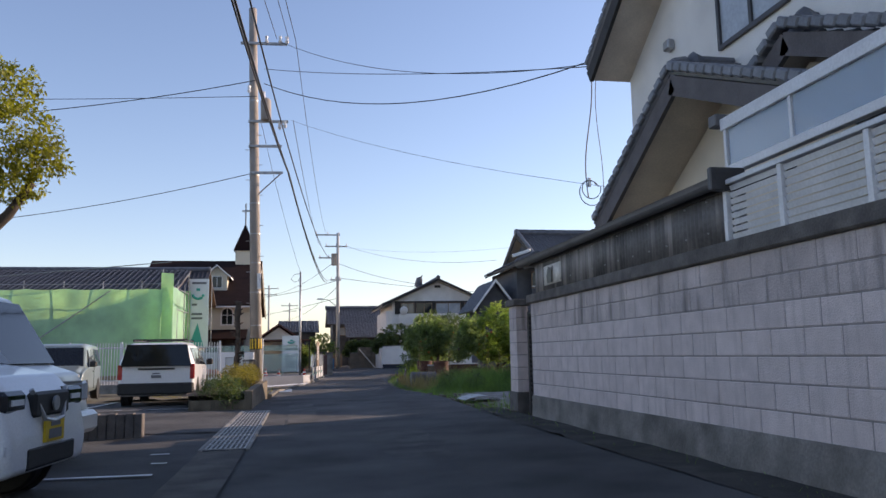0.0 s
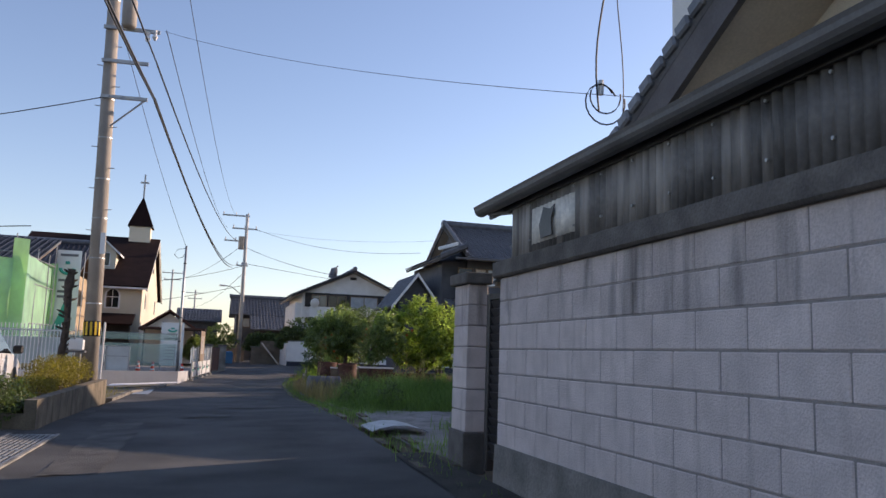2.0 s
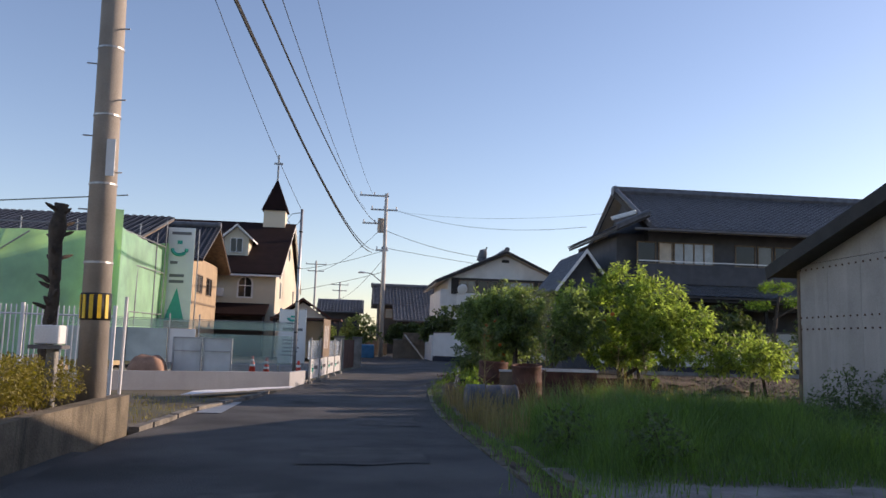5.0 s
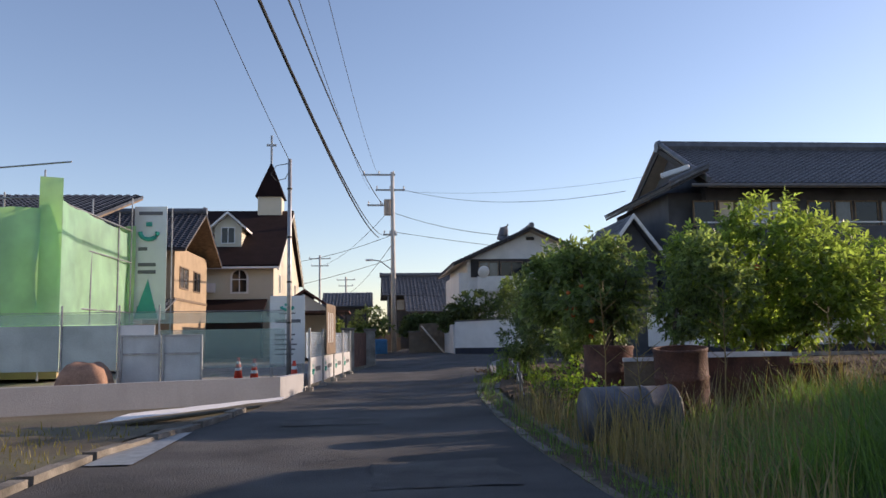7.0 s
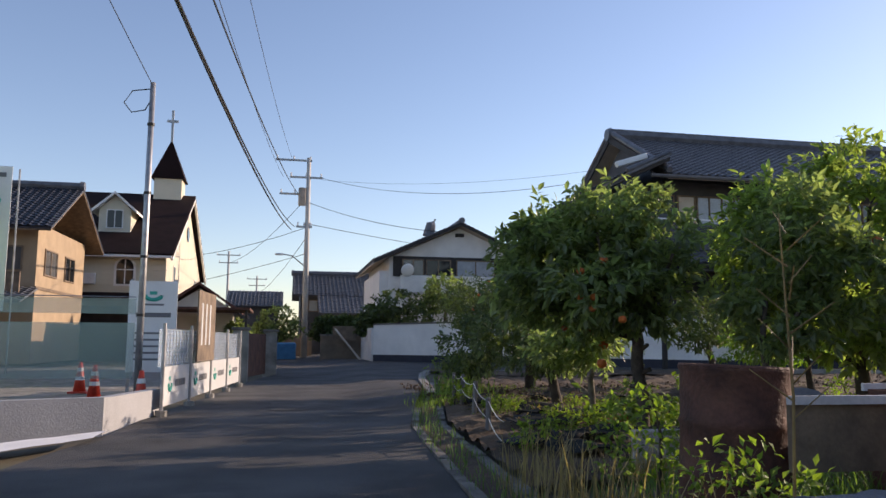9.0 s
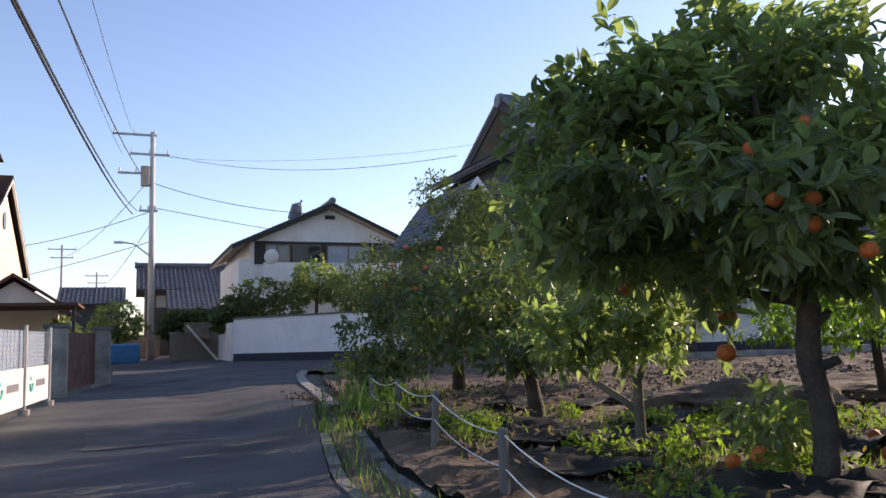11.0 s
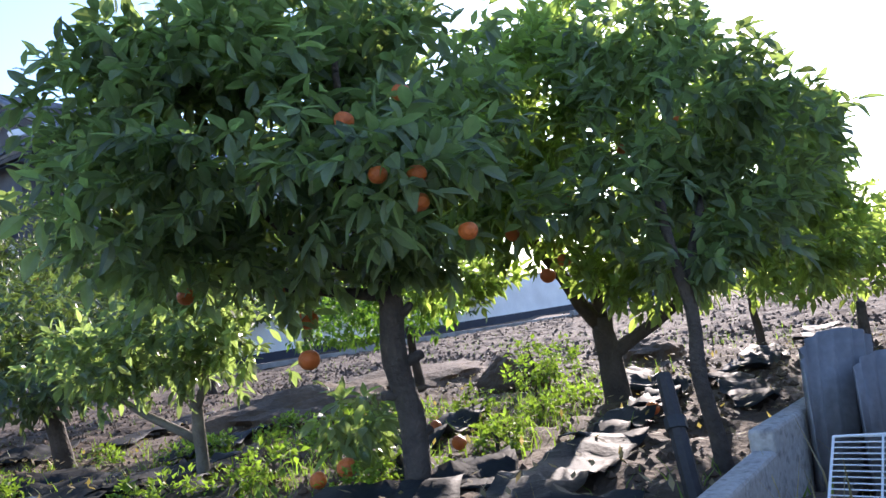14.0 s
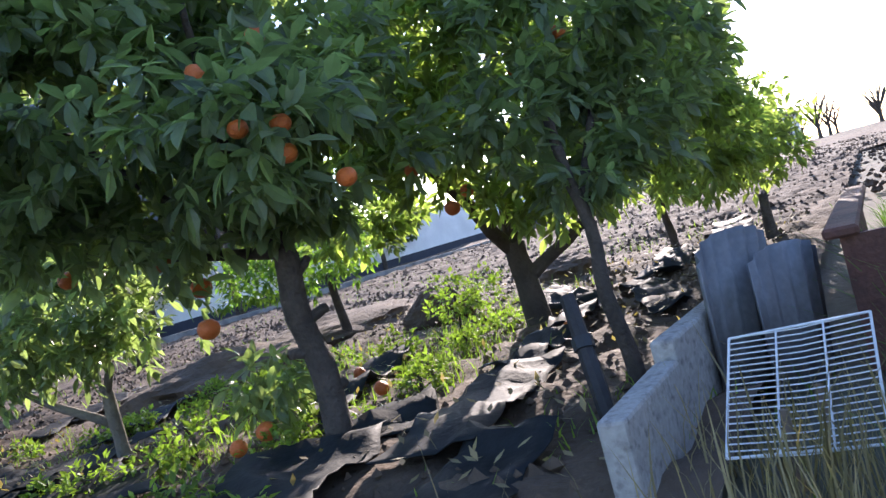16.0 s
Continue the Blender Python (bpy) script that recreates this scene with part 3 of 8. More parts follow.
for y in (OY + 0.2, OY + 0.55, OY + 0.9):
    part("purlin", boxes((OX + 0.02, 7.6, y, y + 0.05, 1.965, 2.02 if y > OY + 0.5 else 2.08)), M_TIMBER, store)

# ---- sheet-clad shed ----
shed = thing("shed", "old shed clad in pale grey sheet panels", "shed")
SY0, SYA, SY1 = 17.5, 23.3, 29.05
bm = bmesh.new()
prism(bm, [(SY0, 0), (SY1, 0), (SY1, 2.85), (SYA, 4.25), (SY0, 2.85)], "x", 9.9, 17)
part("core", bm, M_TIMBER_DARK, shed)
NAIL = mesh_of("nail", boxes((0, 0.02, 0, 0.025, 0, 0.03)), M_RUST)
for i in range(12):
    y0, y1 = SY0 + i * 0.9625, SY0 + (i + 1) * 0.9625
    for k, (z0, z1) in enumerate(((0.1, 1.72), (1.70, 2.85))):
        bm = bmesh.new()
        box(bm, 9.86 + 0.012 * (1 - k), 9.878 + 0.012 * (1 - k), y0 + 0.004, y1 - 0.004, z0, z1)
        part("panel", bm, M_SHEET, shed)
        for j in range(5):
            for z in (z0 + 0.12, z1 - 0.12):
                nb = new("nail", NAIL)
                nb.parent = shed
                nb.location = (9.845, y0 + 0.1 + 0.19 * j, z)
    a, b = (2.85 + (1.4 * (min(y, SY1) - SY0) / (SYA - SY0) if y < SYA else 1.4 * (SY1 - y) / (SY1 - SYA)) for y in (y0, y1))
    bm = bmesh.new()
    prism(bm, [(y0 + 0.004, 2.86), (y1 - 0.004, 2.86), (y1 - 0.004, max(b, 2.87)), (y0 + 0.004, max(a, 2.87))], "x", 9.862, 9.885)
    part("panel", bm, M_SHEET, shed)
sloped(shed, 9.45, 17.2, SY1 + 0.45, 2.80, SYA, 4.42, material=M_TILE, soffit=M_TIMBER_DARK)
sloped(shed, 9.45, 17.2, SY0 - 0.45, 2.80, SYA, 4.42, material=M_TILE, soffit=M_TIMBER_DARK)
ridge(shed, (9.5, SYA, 4.5), (17.1, SYA, 4.5), 0.12)
part("corner_post", boxes((9.84, 9.9, SY1 - 0.06, SY1 + 0.02, 0, 2.86)), M_TIMBER, shed)

# ---- large tiled house ----
house_b = thing("house", "large dark two-storey house with grey tiled roof", "house")
BX0, BX1 = 14.6, 30.5
part("wall", gable_box(15.5, BX1, 52.2, 59.8, 0, 7.0, 9.2, "x"), M_NAVY, house_b, "dark timber and render walls")
sloped(house_b, 15.0, 31.0, 50.9, 6.98, 56.0, 9.65)
sloped(house_b, 15.0, 31.0, 61.1, 6.98, 56.0, 9.65)
ridge(house_b, (15.0, 56.0, 9.75), (31.0, 56.0, 9.75), 0.24)
bm = bmesh.new()
prism(bm, [(14.9, 9.72), (31.1, 9.72), (31.1, 10.0), (14.9, 10.0)], "y", 55.85, 56.15)
part("ridge_course", bm, M_TILE, house_b)
# low skirt roof round the gable end and front
tile_roof("skirt_roof", house_b, (13.4, 59.7, 6.95), (0, -1, 0), (1.7, 0, 0.8), 8.9, 1.88)
bm = bmesh.new()
prism(bm, [(13.45, 6.86), (15.1, 7.63), (15.1, 7.5), (13.45, 6.74)], "y", 50.9, 59.65)
part("soffit", bm, M_TIMBER_DARK, house_b)
part("hip", tube(bmesh.new(), [(13.4, 50.85, 7.03), (15.1, 50.95, 7.8)], 0.1, 8), M_TILE, house_b)
part("hip", tube(bmesh.new(), [(15.05, 50.85, 7.15), (15.05, 56, 9.9), (15.05, 61.1, 7.15)], 0.12, 8), M_TILE, house_b)
# added white bar: the sun's glint on the hip tiles, as paint
bm = bmesh.new()
box(bm, -0.65, 0.65, -0.12, 0.12, -0.11, 0.11, bevel=0.03)
cap = part("hip_end_flashing", bm, M_WHITEPAINT, house_b, "white bar standing in for sun glint on the hip")
cap.matrix_basis = pose(14.3, 52.4, 7.8, 0, -18, 0)
part("annex_wall", boxes((14.0, 15.5, 52.6, 59.6, 0, 6.9)), M_NAVY, house_b)
part("gutter", rod((14.3, 50.8, 6.9), (30.9, 50.8, 6.9), 0.07, 8), M_GUTTER, house_b)
for x0, x1, pane, bars in ((14.9, 15.9, M_GLASS_DARK, 0), (16.0, 16.75, M_SOFFIT, 0), (16.8, 18.9, M_GLASS_PALE, 3), (20.0, 21.1, M_GLASS_DARK, 0), (21.2, 22.0, M_GLASS_MID, 0),
                           (22.1, 23.2, M_GLASS_DARK, 0), (23.3, 24.6, M_GLASS_MID, 1), (25.5, 28.0, M_GLASS_DARK, 2)):
    window(house_b, x0, x1, 5.38, 6.5, 52.2, -1, "y", pane, M_TIMBER, bars)
part("balcony_panel", boxes((14.7, 30.4, 51.3, 51.42, 4.35, 5.3)), M_NAVY, house_b, "dark grey balcony cladding")
part("balcony_rail", boxes((14.7, 30.4, 51.3, 51.36, 5.42, 5.47)), M_ALU, house_b)
tile_roof("lower_roof", house_b, (14.0, 49.6, 3.65), (1, 0, 0), (0, 2.4, 0.85), 17, 2.5)
part("lower_eave", boxes((14.0, 31.0, 49.7, 52.2, 3.42, 3.5)), M_TIMBER_DARK, house_b)
part("veranda_beam", boxes((14.2, 30.8, 50.4, 50.55, 3.1, 3.42)), M_TIMBER_DARK, house_b)
for x in (14.4, 17.5, 20.6, 23.7, 26.8, 29.9):
    part("post", boxes((x, x + 0.14, 50.4, 50.54, 0, 3.42)), M_TIMBER_DARK, house_b)

# small lean-to gable at the end of the large house
lean = thing("storehouse", "small dark storehouse with steep tiled gable", "storehouse")
part("wall", gable_box(11.55, 13.75, 53.6, 58, 0, 4.3, 5.9, "y"), M_NAVY, lean)
for s in (-1, 1):
    tile_roof("roof_slope", lean, (12.65 + s * 1.6, 53.2 if s < 0 else 58.4, 3.95), (0, 1 if s < 0 else -1, 0), (-s * 1.6, 0, 2.1), 5.2, 2.64)
part("bargeboard", prism(bmesh.new(), [(11.05, 3.8), (12.65, 5.9), (14.25, 3.8), (14.25, 4.02), (12.65, 6.12), (11.05, 4.02)], "y", 53.1, 53.2), M_ALU, lean, "pale weathered bargeboards")

# ---- white gabled house ----
house_c = thing("house", "white rendered house with low grey gable roof", "house")
CX = 11.1
part("wall", gable_box(CX - 3.9, CX + 3.9, 67.6, 78, 0, 5.52, 7.25, "y"), M_WHITE, house_c)
for s in (-1, 1):
    tile_roof("roof_slope", house_c, (CX + s * 4.8, 67.0 if s < 0 else 78.5, 5.32), (0, 1 if s < 0 else -1, 0), (-s * 4.8, 0, 2.18), 11.5, 5.27)
    part("bargeboard", prism(bmesh.new(), [(CX + s * 4.8, 5.14), (CX, 7.32), (CX, 7.5), (CX + s * 4.8, 5.32)], "y", 66.96, 67.06), M_TIMBER_DARK, house_c)
    part("soffit", prism(bmesh.new(), [(CX + s * 4.75, 5.18), (CX, 7.33), (CX, 7.38), (CX + s * 4.75, 5.23)], "y", 67.06, 78.4), M_SOFFIT, house_c)
ridge(house_c, (CX, 67.0, 7.6), (CX, 78.4, 7.6), 0.14)
bm = bmesh.new()
tube(bm, [(CX - 1.4, 69.5, 7.0), (CX - 1.25, 69.5, 7.7), (CX - 1.0, 69.6, 8.0)], [0.35, 0.28, 0.08], 8)
part("ridge_ornament", bm, M_TILE, house_c)
part("gable_vent", boxes((CX - 0.25, CX + 0.25, 67.54, 67.6, 6.75, 6.95)), M_TIMBER_DARK, house_c)
part("window_band", boxes((CX - 3.7, CX + 3.7, 67.5, 67.6, 4.5, 5.6)), M_TIMBER_DARK, house_c, "dark timber band round the windows")
for x0, x1, pane in ((-3.2, -2.0, M_GLASS_MID), (-1.9, -0.5, M_GLASS_DARK), (-0.2, 2.0, M_GLASS_PALE), (2.3, 3.5, M_GLASS_MID)):
    window(house_c, CX + x0, CX + x1, 4.5, 5.45, 67.5, -1, "y", pane, M_TIMBER, 1)
part("balcony", boxes((CX - 3.4, CX + 3.6, 66.7, 66.85, 3.6, 4.5)), M_WHITE, house_c, "white balcony front")
part("side_wing", boxes((CX - 4.4, CX - 3.9, 67.8, 76, 0, 4.8)), M_WHITE, house_c)
dish = thing("satellite_dish", "white satellite dish on house corner", "satellite dish")
bm = bmesh.new()
bmesh.ops.create_uvsphere(bm, u_segments=20, v_segments=10, radius=0.36, matrix=pose(0, 0, 0) @ Matrix.Diagonal((1, 0.25, 1, 1)))
part("reflector", bm, M_WHITEPAINT, dish, smooth=True)
part("arm", rod((0, 0, 0), (0.05, 0.6, -0.1), 0.03), M_STEEL, dish)
dish.matrix_world = pose(8.05, 66.6, 4.75, 15, 0, 10)

# ---- far tiled house ----
house_d = thing("house", "low old house with wide dark tiled roof", "house")
part("wall", boxes((1.6, 11.5, 86, 93, 0, 4.6)), M_NAVY, house_d)
tile_roof("roof_slope", house_d, (1.0, 84.8, 4.4), (1, 0, 0), (0, 4.0, 1.85), 11.2, 4.4)
tile_roof("roof_slope", house_d, (12.2, 92.8, 4.4), (-1, 0, 0), (0, -4.0, 1.85), 11.2, 4.4)
ridge(house_d, (1.0, 88.8, 6.35), (12.2, 88.8, 6.35), 0.2)
part("lean_wall", boxes((3.2, 8.0, 82.5, 85.8, 0, 3.0)), M_TIMBER_DARK, house_d)
tile_roof("porch_roof", house_d, (2.8, 81.8, 2.95), (1, 0, 0), (0, 3.2, 1.5), 5.8, 3.5)
for x0, x1 in ((2.2, 3.6), (8.6, 10.8)):
    window(house_d, x0, x1, 3.2, 4.1, 86, -1, "y", M_GLASS_PALE, M_TIMBER, 1)
house_d.matrix_world = Matrix.Translation((1.3, 0, 0))
house_g = thing("house", "low tiled outbuilding far down the lane", "house")
part("wall", boxes((-2.6, 1.2, 92, 98, 0, 3.9)), M_NAVY, house_g)
tile_roof("roof_slope", house_g, (-3, 91.4, 3.8), (1, 0, 0), (0, 3.2, 1.4), 4.6, 3.5)

# ---- chapel ----
chapel = thing("chapel", "cream clapboard chapel with maroon roof and white steeple", "chapel")
M_CLAP = mat("cream_clapboard", (0.66, 0.60, 0.47), 0.7, 0.06, 1.0, 60, 0.1)
KX, KY0, KY1, KE, KR = -5.6, 76.4, 96.0, 6.4, 11.45
part("wall", gable_box(-16, KX, KY0, KY1, 0, KE, KR - 0.3, "x"), M_CLAP, chapel, "cream clapboard walls")
lap = mesh_of("clapboard", boxes((-16, KX + 0.02, KY0 - 0.03, KY0, 0, 0.03)), M_CLAP)
for i in range(20):
    b = new("clapboard", lap)
    b.parent = chapel
    b.location = (0, 0, 0.3 + 0.3 * i)
for s, y in ((1, KY0 - 0.6), (-1, KY1 + 0.6)):
    slope = (KR - KE + 0.35) / ((KY1 - KY0) / 2 + 0.6)
    bm = bmesh.new()
    ym = (KY0 + KY1) / 2
    prism(bm, [(y, KE - 0.25), (ym, KR + 0.1), (ym, KR + 0.32), (y, KE - 0.03)], "x", -16.6, KX + 0.45)
    part("roof_slope", bm, M_TILE_BROWN, chapel, "dark maroon slate roof")
    bm = bmesh.new()
    prism(bm, [(y, KE - 0.42), (ym, KR - 0.06), (ym, KR + 0.1), (y, KE - 0.25)], "x", KX + 0.32, KX + 0.46)
    part("bargeboard", bm, M_WHITE, chapel, "white bargeboard")
part("gutter", boxes((-16.4, KX + 0.4, KY0 - 0.75, KY0 - 0.6, KE - 0.3, KE - 0.16)), M_WHITE, chapel)
SX, SYY = -7.0, 86.2
part("steeple_base", boxes((SX - 0.95, SX + 0.95, SYY - 0.95, SYY + 0.95, 10.4, 12.85)), M_CLAP, chapel, "white clapboard steeple base")
bm = bmesh.new()
base = [bm.verts.new((SX + a * 1.15, SYY + b * 1.15, 12.8)) for a, b in ((-1, -1), (1, -1), (1, 1), (-1, 1))]
mid = [bm.verts.new((SX + a * 0.75, SYY + b * 0.75, 13.9)) for a, b in ((-1, -1), (1, -1), (1, 1), (-1, 1))]
tip = bm.verts.new((SX, SYY, 15.9))
bm.faces.new(base[::-1])
for i in range(4):
    j = (i + 1) % 4
    bm.faces.new((base[i], base[j], mid[j], mid[i]))
    bm.faces.new((mid[i], mid[j], tip))
part("spire", bm, M_TILE_BROWN, chapel)
part("cross", boxes((SX - 0.08, SX + 0.08, SYY - 0.08, SYY + 0.08, 15.7, 18.1), (SX - 0.4, SX + 0.4, SYY - 0.07, SYY + 0.07, 17.2, 17.36)), M_STEEL, chapel, "slim metal cross")
DX = -9.15
dormer = part("dormer", gable_box(DX - 0.95, DX + 0.95, 78.9, 83, 7.6, 9.45, 10.3, "y"), M_CLAP, chapel, "gabled dormer with white trim")
for s in (-1, 1):
    part("dormer_roof", prism(bmesh.new(), [(DX + s * 1.35, 9.15), (DX, 10.35), (DX, 10.52), (DX + s * 1.35, 9.32)], "y", 78.5, 84), M_WHITE, dormer)
window(chapel, DX - 0.5, DX + 0.5, 8.2, 9.4, 78.88, -1, "y", M_GLASS_DARK, M_WHITE, 1)


def arched_window(parent, xc, z0, w, h, y):
    bm = bmesh.new()
    out = [(xc - w / 2 - 0.14, z0 - 0.12), (xc + w / 2 + 0.14, z0 - 0.12)] + [(xc + (w / 2 + 0.14) * math.cos(a), z0 + h - w / 2 + (w / 2 + 0.14) * math.sin(a)) for a in [math.pi * k / 10 for k in range(11)]]
    prism(bm, out, "y", y - 0.07, y + 0.02)
    w_ob = part("window", bm, M_WHITE, parent, "arched white-framed window")
    bm = bmesh.new()
    ins = [(xc - w / 2, z0), (xc + w / 2, z0)] + [(xc + w / 2 * math.cos(a), z0 + h - w / 2 + w / 2 * math.sin(a)) for a in [math.pi * k / 10 for k in range(11)]]
    prism(bm, ins, "y", y - 0.08, y - 0.072)
    part("pane", bm, M_GLASS_DARK, w_ob)
    part("glazing_bar", boxes((xc - 0.03, xc + 0.03, y - 0.1, y - 0.08, z0, z0 + h), (xc - w / 2, xc + w / 2, y - 0.1, y - 0.08, z0 + h * 0.55, z0 + h * 0.55 + 0.06)), M_WHITE, w_ob)


arched_window(chapel, -7.9, 4.55, 0.95, 1.5, KY0)
arched_window(chapel, -11.3, 4.55, 0.95, 1.5, KY0)
for y in (79.5, 91.5):
    window(chapel, y, y + 0.9, 4.6, 6.0, KX, 1, "x", M_GLASS_DARK, M_WHITE, 0)
bm = bmesh.new()
tube(bm, [(KX + 0.01, 86.2, 8.9), (KX + 0.08, 86.2, 8.9)], 0.55, 20)
part("round_window", bm, M_GLASS_DARK, chapel, "round gable window")
bm = bmesh.new()
prism(bm, [(74.0, 3.0), (76.4, 3.9), (76.4, 4.05), (74.0, 3.15)], "x", -28, -6.0)
part("lean_roof", bm, M_TILE_BROWN, chapel, "maroon lean-to roof")
part("lean_wall", boxes((-28, -6.3, 75.3, 76.4, 0, 3.2)), M_TIMBER_DARK, chapel)
bm = boxes((-10.3, -9.5, 76.05, 76.37, 4.5, 5.15), bevel=0.02)
part("air_conditioner", bm, M_ALU, chapel, "outdoor air-conditioner unit on the wall")
chapel.matrix_world = Matrix.Translation((0.42, 1.85, -0.14)) @ Matrix.Diagonal((0.873, 0.873, 0.873, 1))
M_REDROOF = mat("red_brown_roof", (0.13, 0.05, 0.035), 0.75, 0.25, 2, 30, 0.2)
annex = thing("annex", "low annex with reddish brown gable roof", "annex")
part("wall", gable_box(-3.6, -0.6, 62.5, 70, 0, 2.3, 3.3, "y"), M_CREAM, annex)
for s in (-1, 1):
    part("roof_slope", prism(bmesh.new(), [(-2.1 + s * 1.9, 2.15), (-2.1, 3.45), (-2.1, 3.58), (-2.1 + s * 1.9, 2.28)], "y", 62.1, 70.3), M_REDROOF, annex)
part("porch_roof", boxes((-3.6, 0.3, 58.5, 62.4, 2.2, 2.3)), M_RUST, annex, "flat rusty porch roof")
for x in (-3.4, 0.1):
    part("post", boxes((x, x + 0.1, 58.7, 58.8, 0, 2.2)), M_TIMBER_DARK, annex)

# ---- house under repair, scaffolding and nets ----
M_TILE_DARK = mat("dark_blue_grey_tile", (0.05, 0.055, 0.072), 0.45, 0.3, 3, 30, 0.15, island=0.2)
house_f = thing("house", "beige house under repair with dark tiled roof", "house")
M_BEIGE = mat("beige_render", (0.42, 0.31, 0.20), 0.85, 0.12, 1.5, 60, 0.2)
part("wall", boxes((-23, -7.9, 58.6, 66, 0, 5.5)), M_BEIGE, house_f)
for s, y in ((1, 57.7), (-1, 66.9)):
    sloped(house_f, -23.6, -7.2, y, 5.25, 62.3, 7.6, soffit=M_TIMBER, material=M_TILE_DARK)
ridge(house_f, (-23.4, 62.3, 7.7), (-7.3, 62.3, 7.7), 0.18)
window(house_f, -9.8, -8.4, 3.6, 4.6, 58.6, -1, "y", M_GLASS_MID, M_TIMBER, 1)
window(house_f, 59.6, 61.4, 3.5, 4.6, -7.9, 1, "x", M_GLASS_MID, M_TIMBER, 1)
window(house_f, 62.6, 64.2, 3.5, 4.6, -7.9, 1, "x", M_GLASS_DARK, M_TIMBER, 1)
part("band_course", boxes((-7.9, -7.86, 58.6, 66, 2.9, 3.02)), M_TIMBER, house_f)
part("balcony", boxes((-12.5, -8.2, 57.7, 57.8, 2.7, 3.5)), M_TIMBER, house_f)
tile_roof("lean_roof", house_f, (-13, 56.6, 2.35), (1, 0, 0), (0, 2.0, 0.6), 5.2, 2.1)
part("porch_wall", boxes((-20, -7.2, 43, 51, 0, 4.0)), M_BEIGE, house_f)
sloped(house_f, -20.4, -7.0, 42.6, 4.1, 50, 6.3, soffit=M_TIMBER, material=M_TILE_DARK)


def net(parent, p, q, z0, z1, folds=0.06):
    """A hanging sheet of safety net, drawn between two points of the plan."""
    p, q = Vector((*p, 0)), Vector((*q, 0))
    L = (q - p).length
    nrm = Vector((-(q - p).y, (q - p).x, 0)).normalized()
    nu, nv = max(6, int(L / 0.25)), 12
    bm = bmesh.new()
    g = []
    for j in range(nv + 1):
        row = []
        for i in range(nu + 1):
            a, b = i / nu, j / nv
            w = folds * noise.noise(Vector((a * L * 0.9 + p.x, b * 1.5 + p.y, 0))) * 2 + 0.4 * folds * noise.noise(Vector((a * L * 3 + p.x, b * 3, 5)))
            row.append(bm.verts.new(p + (q - p) * a + nrm * w + Vector((0, 0, z0 + (z1 - z0) * b - (0.05 * abs(math.sin(a * L * 1.7)) if j == nv else 0)))))
        g.append(row)
    for r, s in zip(g, g[1:]):
        for i in range(nu):
            bm.faces.new((r[i], r[i + 1], s[i + 1], s[i]))
    return part("net", bm, M_NET, parent, "light green safety net", smooth=True)


scaf = thing("scaffolding", "pipe scaffolding hung with light green nets", "scaffolding")
net(scaf, (-19, 41.6), (-7.2, 41.6), 0.3, 4.5)
net(scaf, (-7.25, 41.55), (-6.7, 41.7), 0.3, 5.3, 0.1)
net(scaf, (-6.75, 41.7), (-7.0, 48.4), 0.3, 4.7)
net(scaf, (-8.6, 48.3), (-6.75, 48.3), 0.3, 4.95)
for x, y, h in [(-19 + 1.8 * i, 41.75, 4.9) for i in range(7)] + [(-7.2, 41.75, 5.5), (-6.9, 44.5, 5.2), (-6.9, 47.0, 5.2), (-6.85, 48.2, 5.9), (-5.6, 48.6, 5.6)]:
    part("upright", rod((x, y, 0), (x, y, h), 0.025, 6), M_STEEL, scaf)
for z in (1.9, 3.6, 4.7):
    part("ledger", rod((-19, 41.72, z), (-6.9, 41.72, z + 0.05), 0.024, 6), M_STEEL, scaf)
    part("ledger", rod((-6.9, 41.72, z), (-6.85, 48.3, z + 0.05), 0.024, 6), M_STEEL, scaf)
part("brace", rod((-14, 41.5, 1.2), (-9.6, 41.5, 4.4), 0.024, 6), M_STEEL, scaf)
part("brace", rod((-19, 43, 4.9), (-7, 43, 6.0), 0.024, 6), M_STEEL, scaf)
banner = thing("banner", "tall white vertical banner with teal emblem and bars", "banner")
part("cloth", boxes((-6.85, -5.75, 48.5, 48.52, 1.7, 5.65)), M_WHITEPAINT, banner)
bm = bmesh.new()
tube(bm, [(-6.35 + 0.3 * math.cos(a), 48.47, 4.75 + 0.26 * math.sin(a)) for a in [math.pi + math.pi * k / 8 for k in range(9)]], 0.08, 6)
part("emblem", bm, M_TEAL, banner, "teal bowl-shaped emblem")
part("emblem_dot", boxes((-6.45, -6.25, 48.46, 48.49, 4.95, 5.1)), M_TEAL, banner)
for i, (z, w) in enumerate(((5.35, 0.8), (4.1, 0.3), (3.55, 0.6), (3.3, 0.6), (2.05, 0.45))):
    part("text_bar", boxes((-6.7, -6.7 + w, 48.48, 48.495, z, z + 0.12)), M_GREYINK, banner)
bm = bmesh.new()
prism(bm, [(-6.8, 1.75), (-6.0, 1.75), (-6.35, 3.1)], "y", 48.475, 48.495)
part("printed_triangle", bm, M_TEAL, banner)

# ---- utility poles and wires ----


def sag(p, q, drop, n=14):
    p, q = Vector(p), Vector(q)
    return [p + (q - p) * (i / n) - Vector((0, 0, drop * 4 * (i / n) * (1 - i / n))) for i in range(n + 1)]


def cable(name, label, p, q, drop, r=0.012):
    return tagged(part(name, tube(bmesh.new(), sag(p, q, drop), r, 5), M_WIRE), label, "cable")


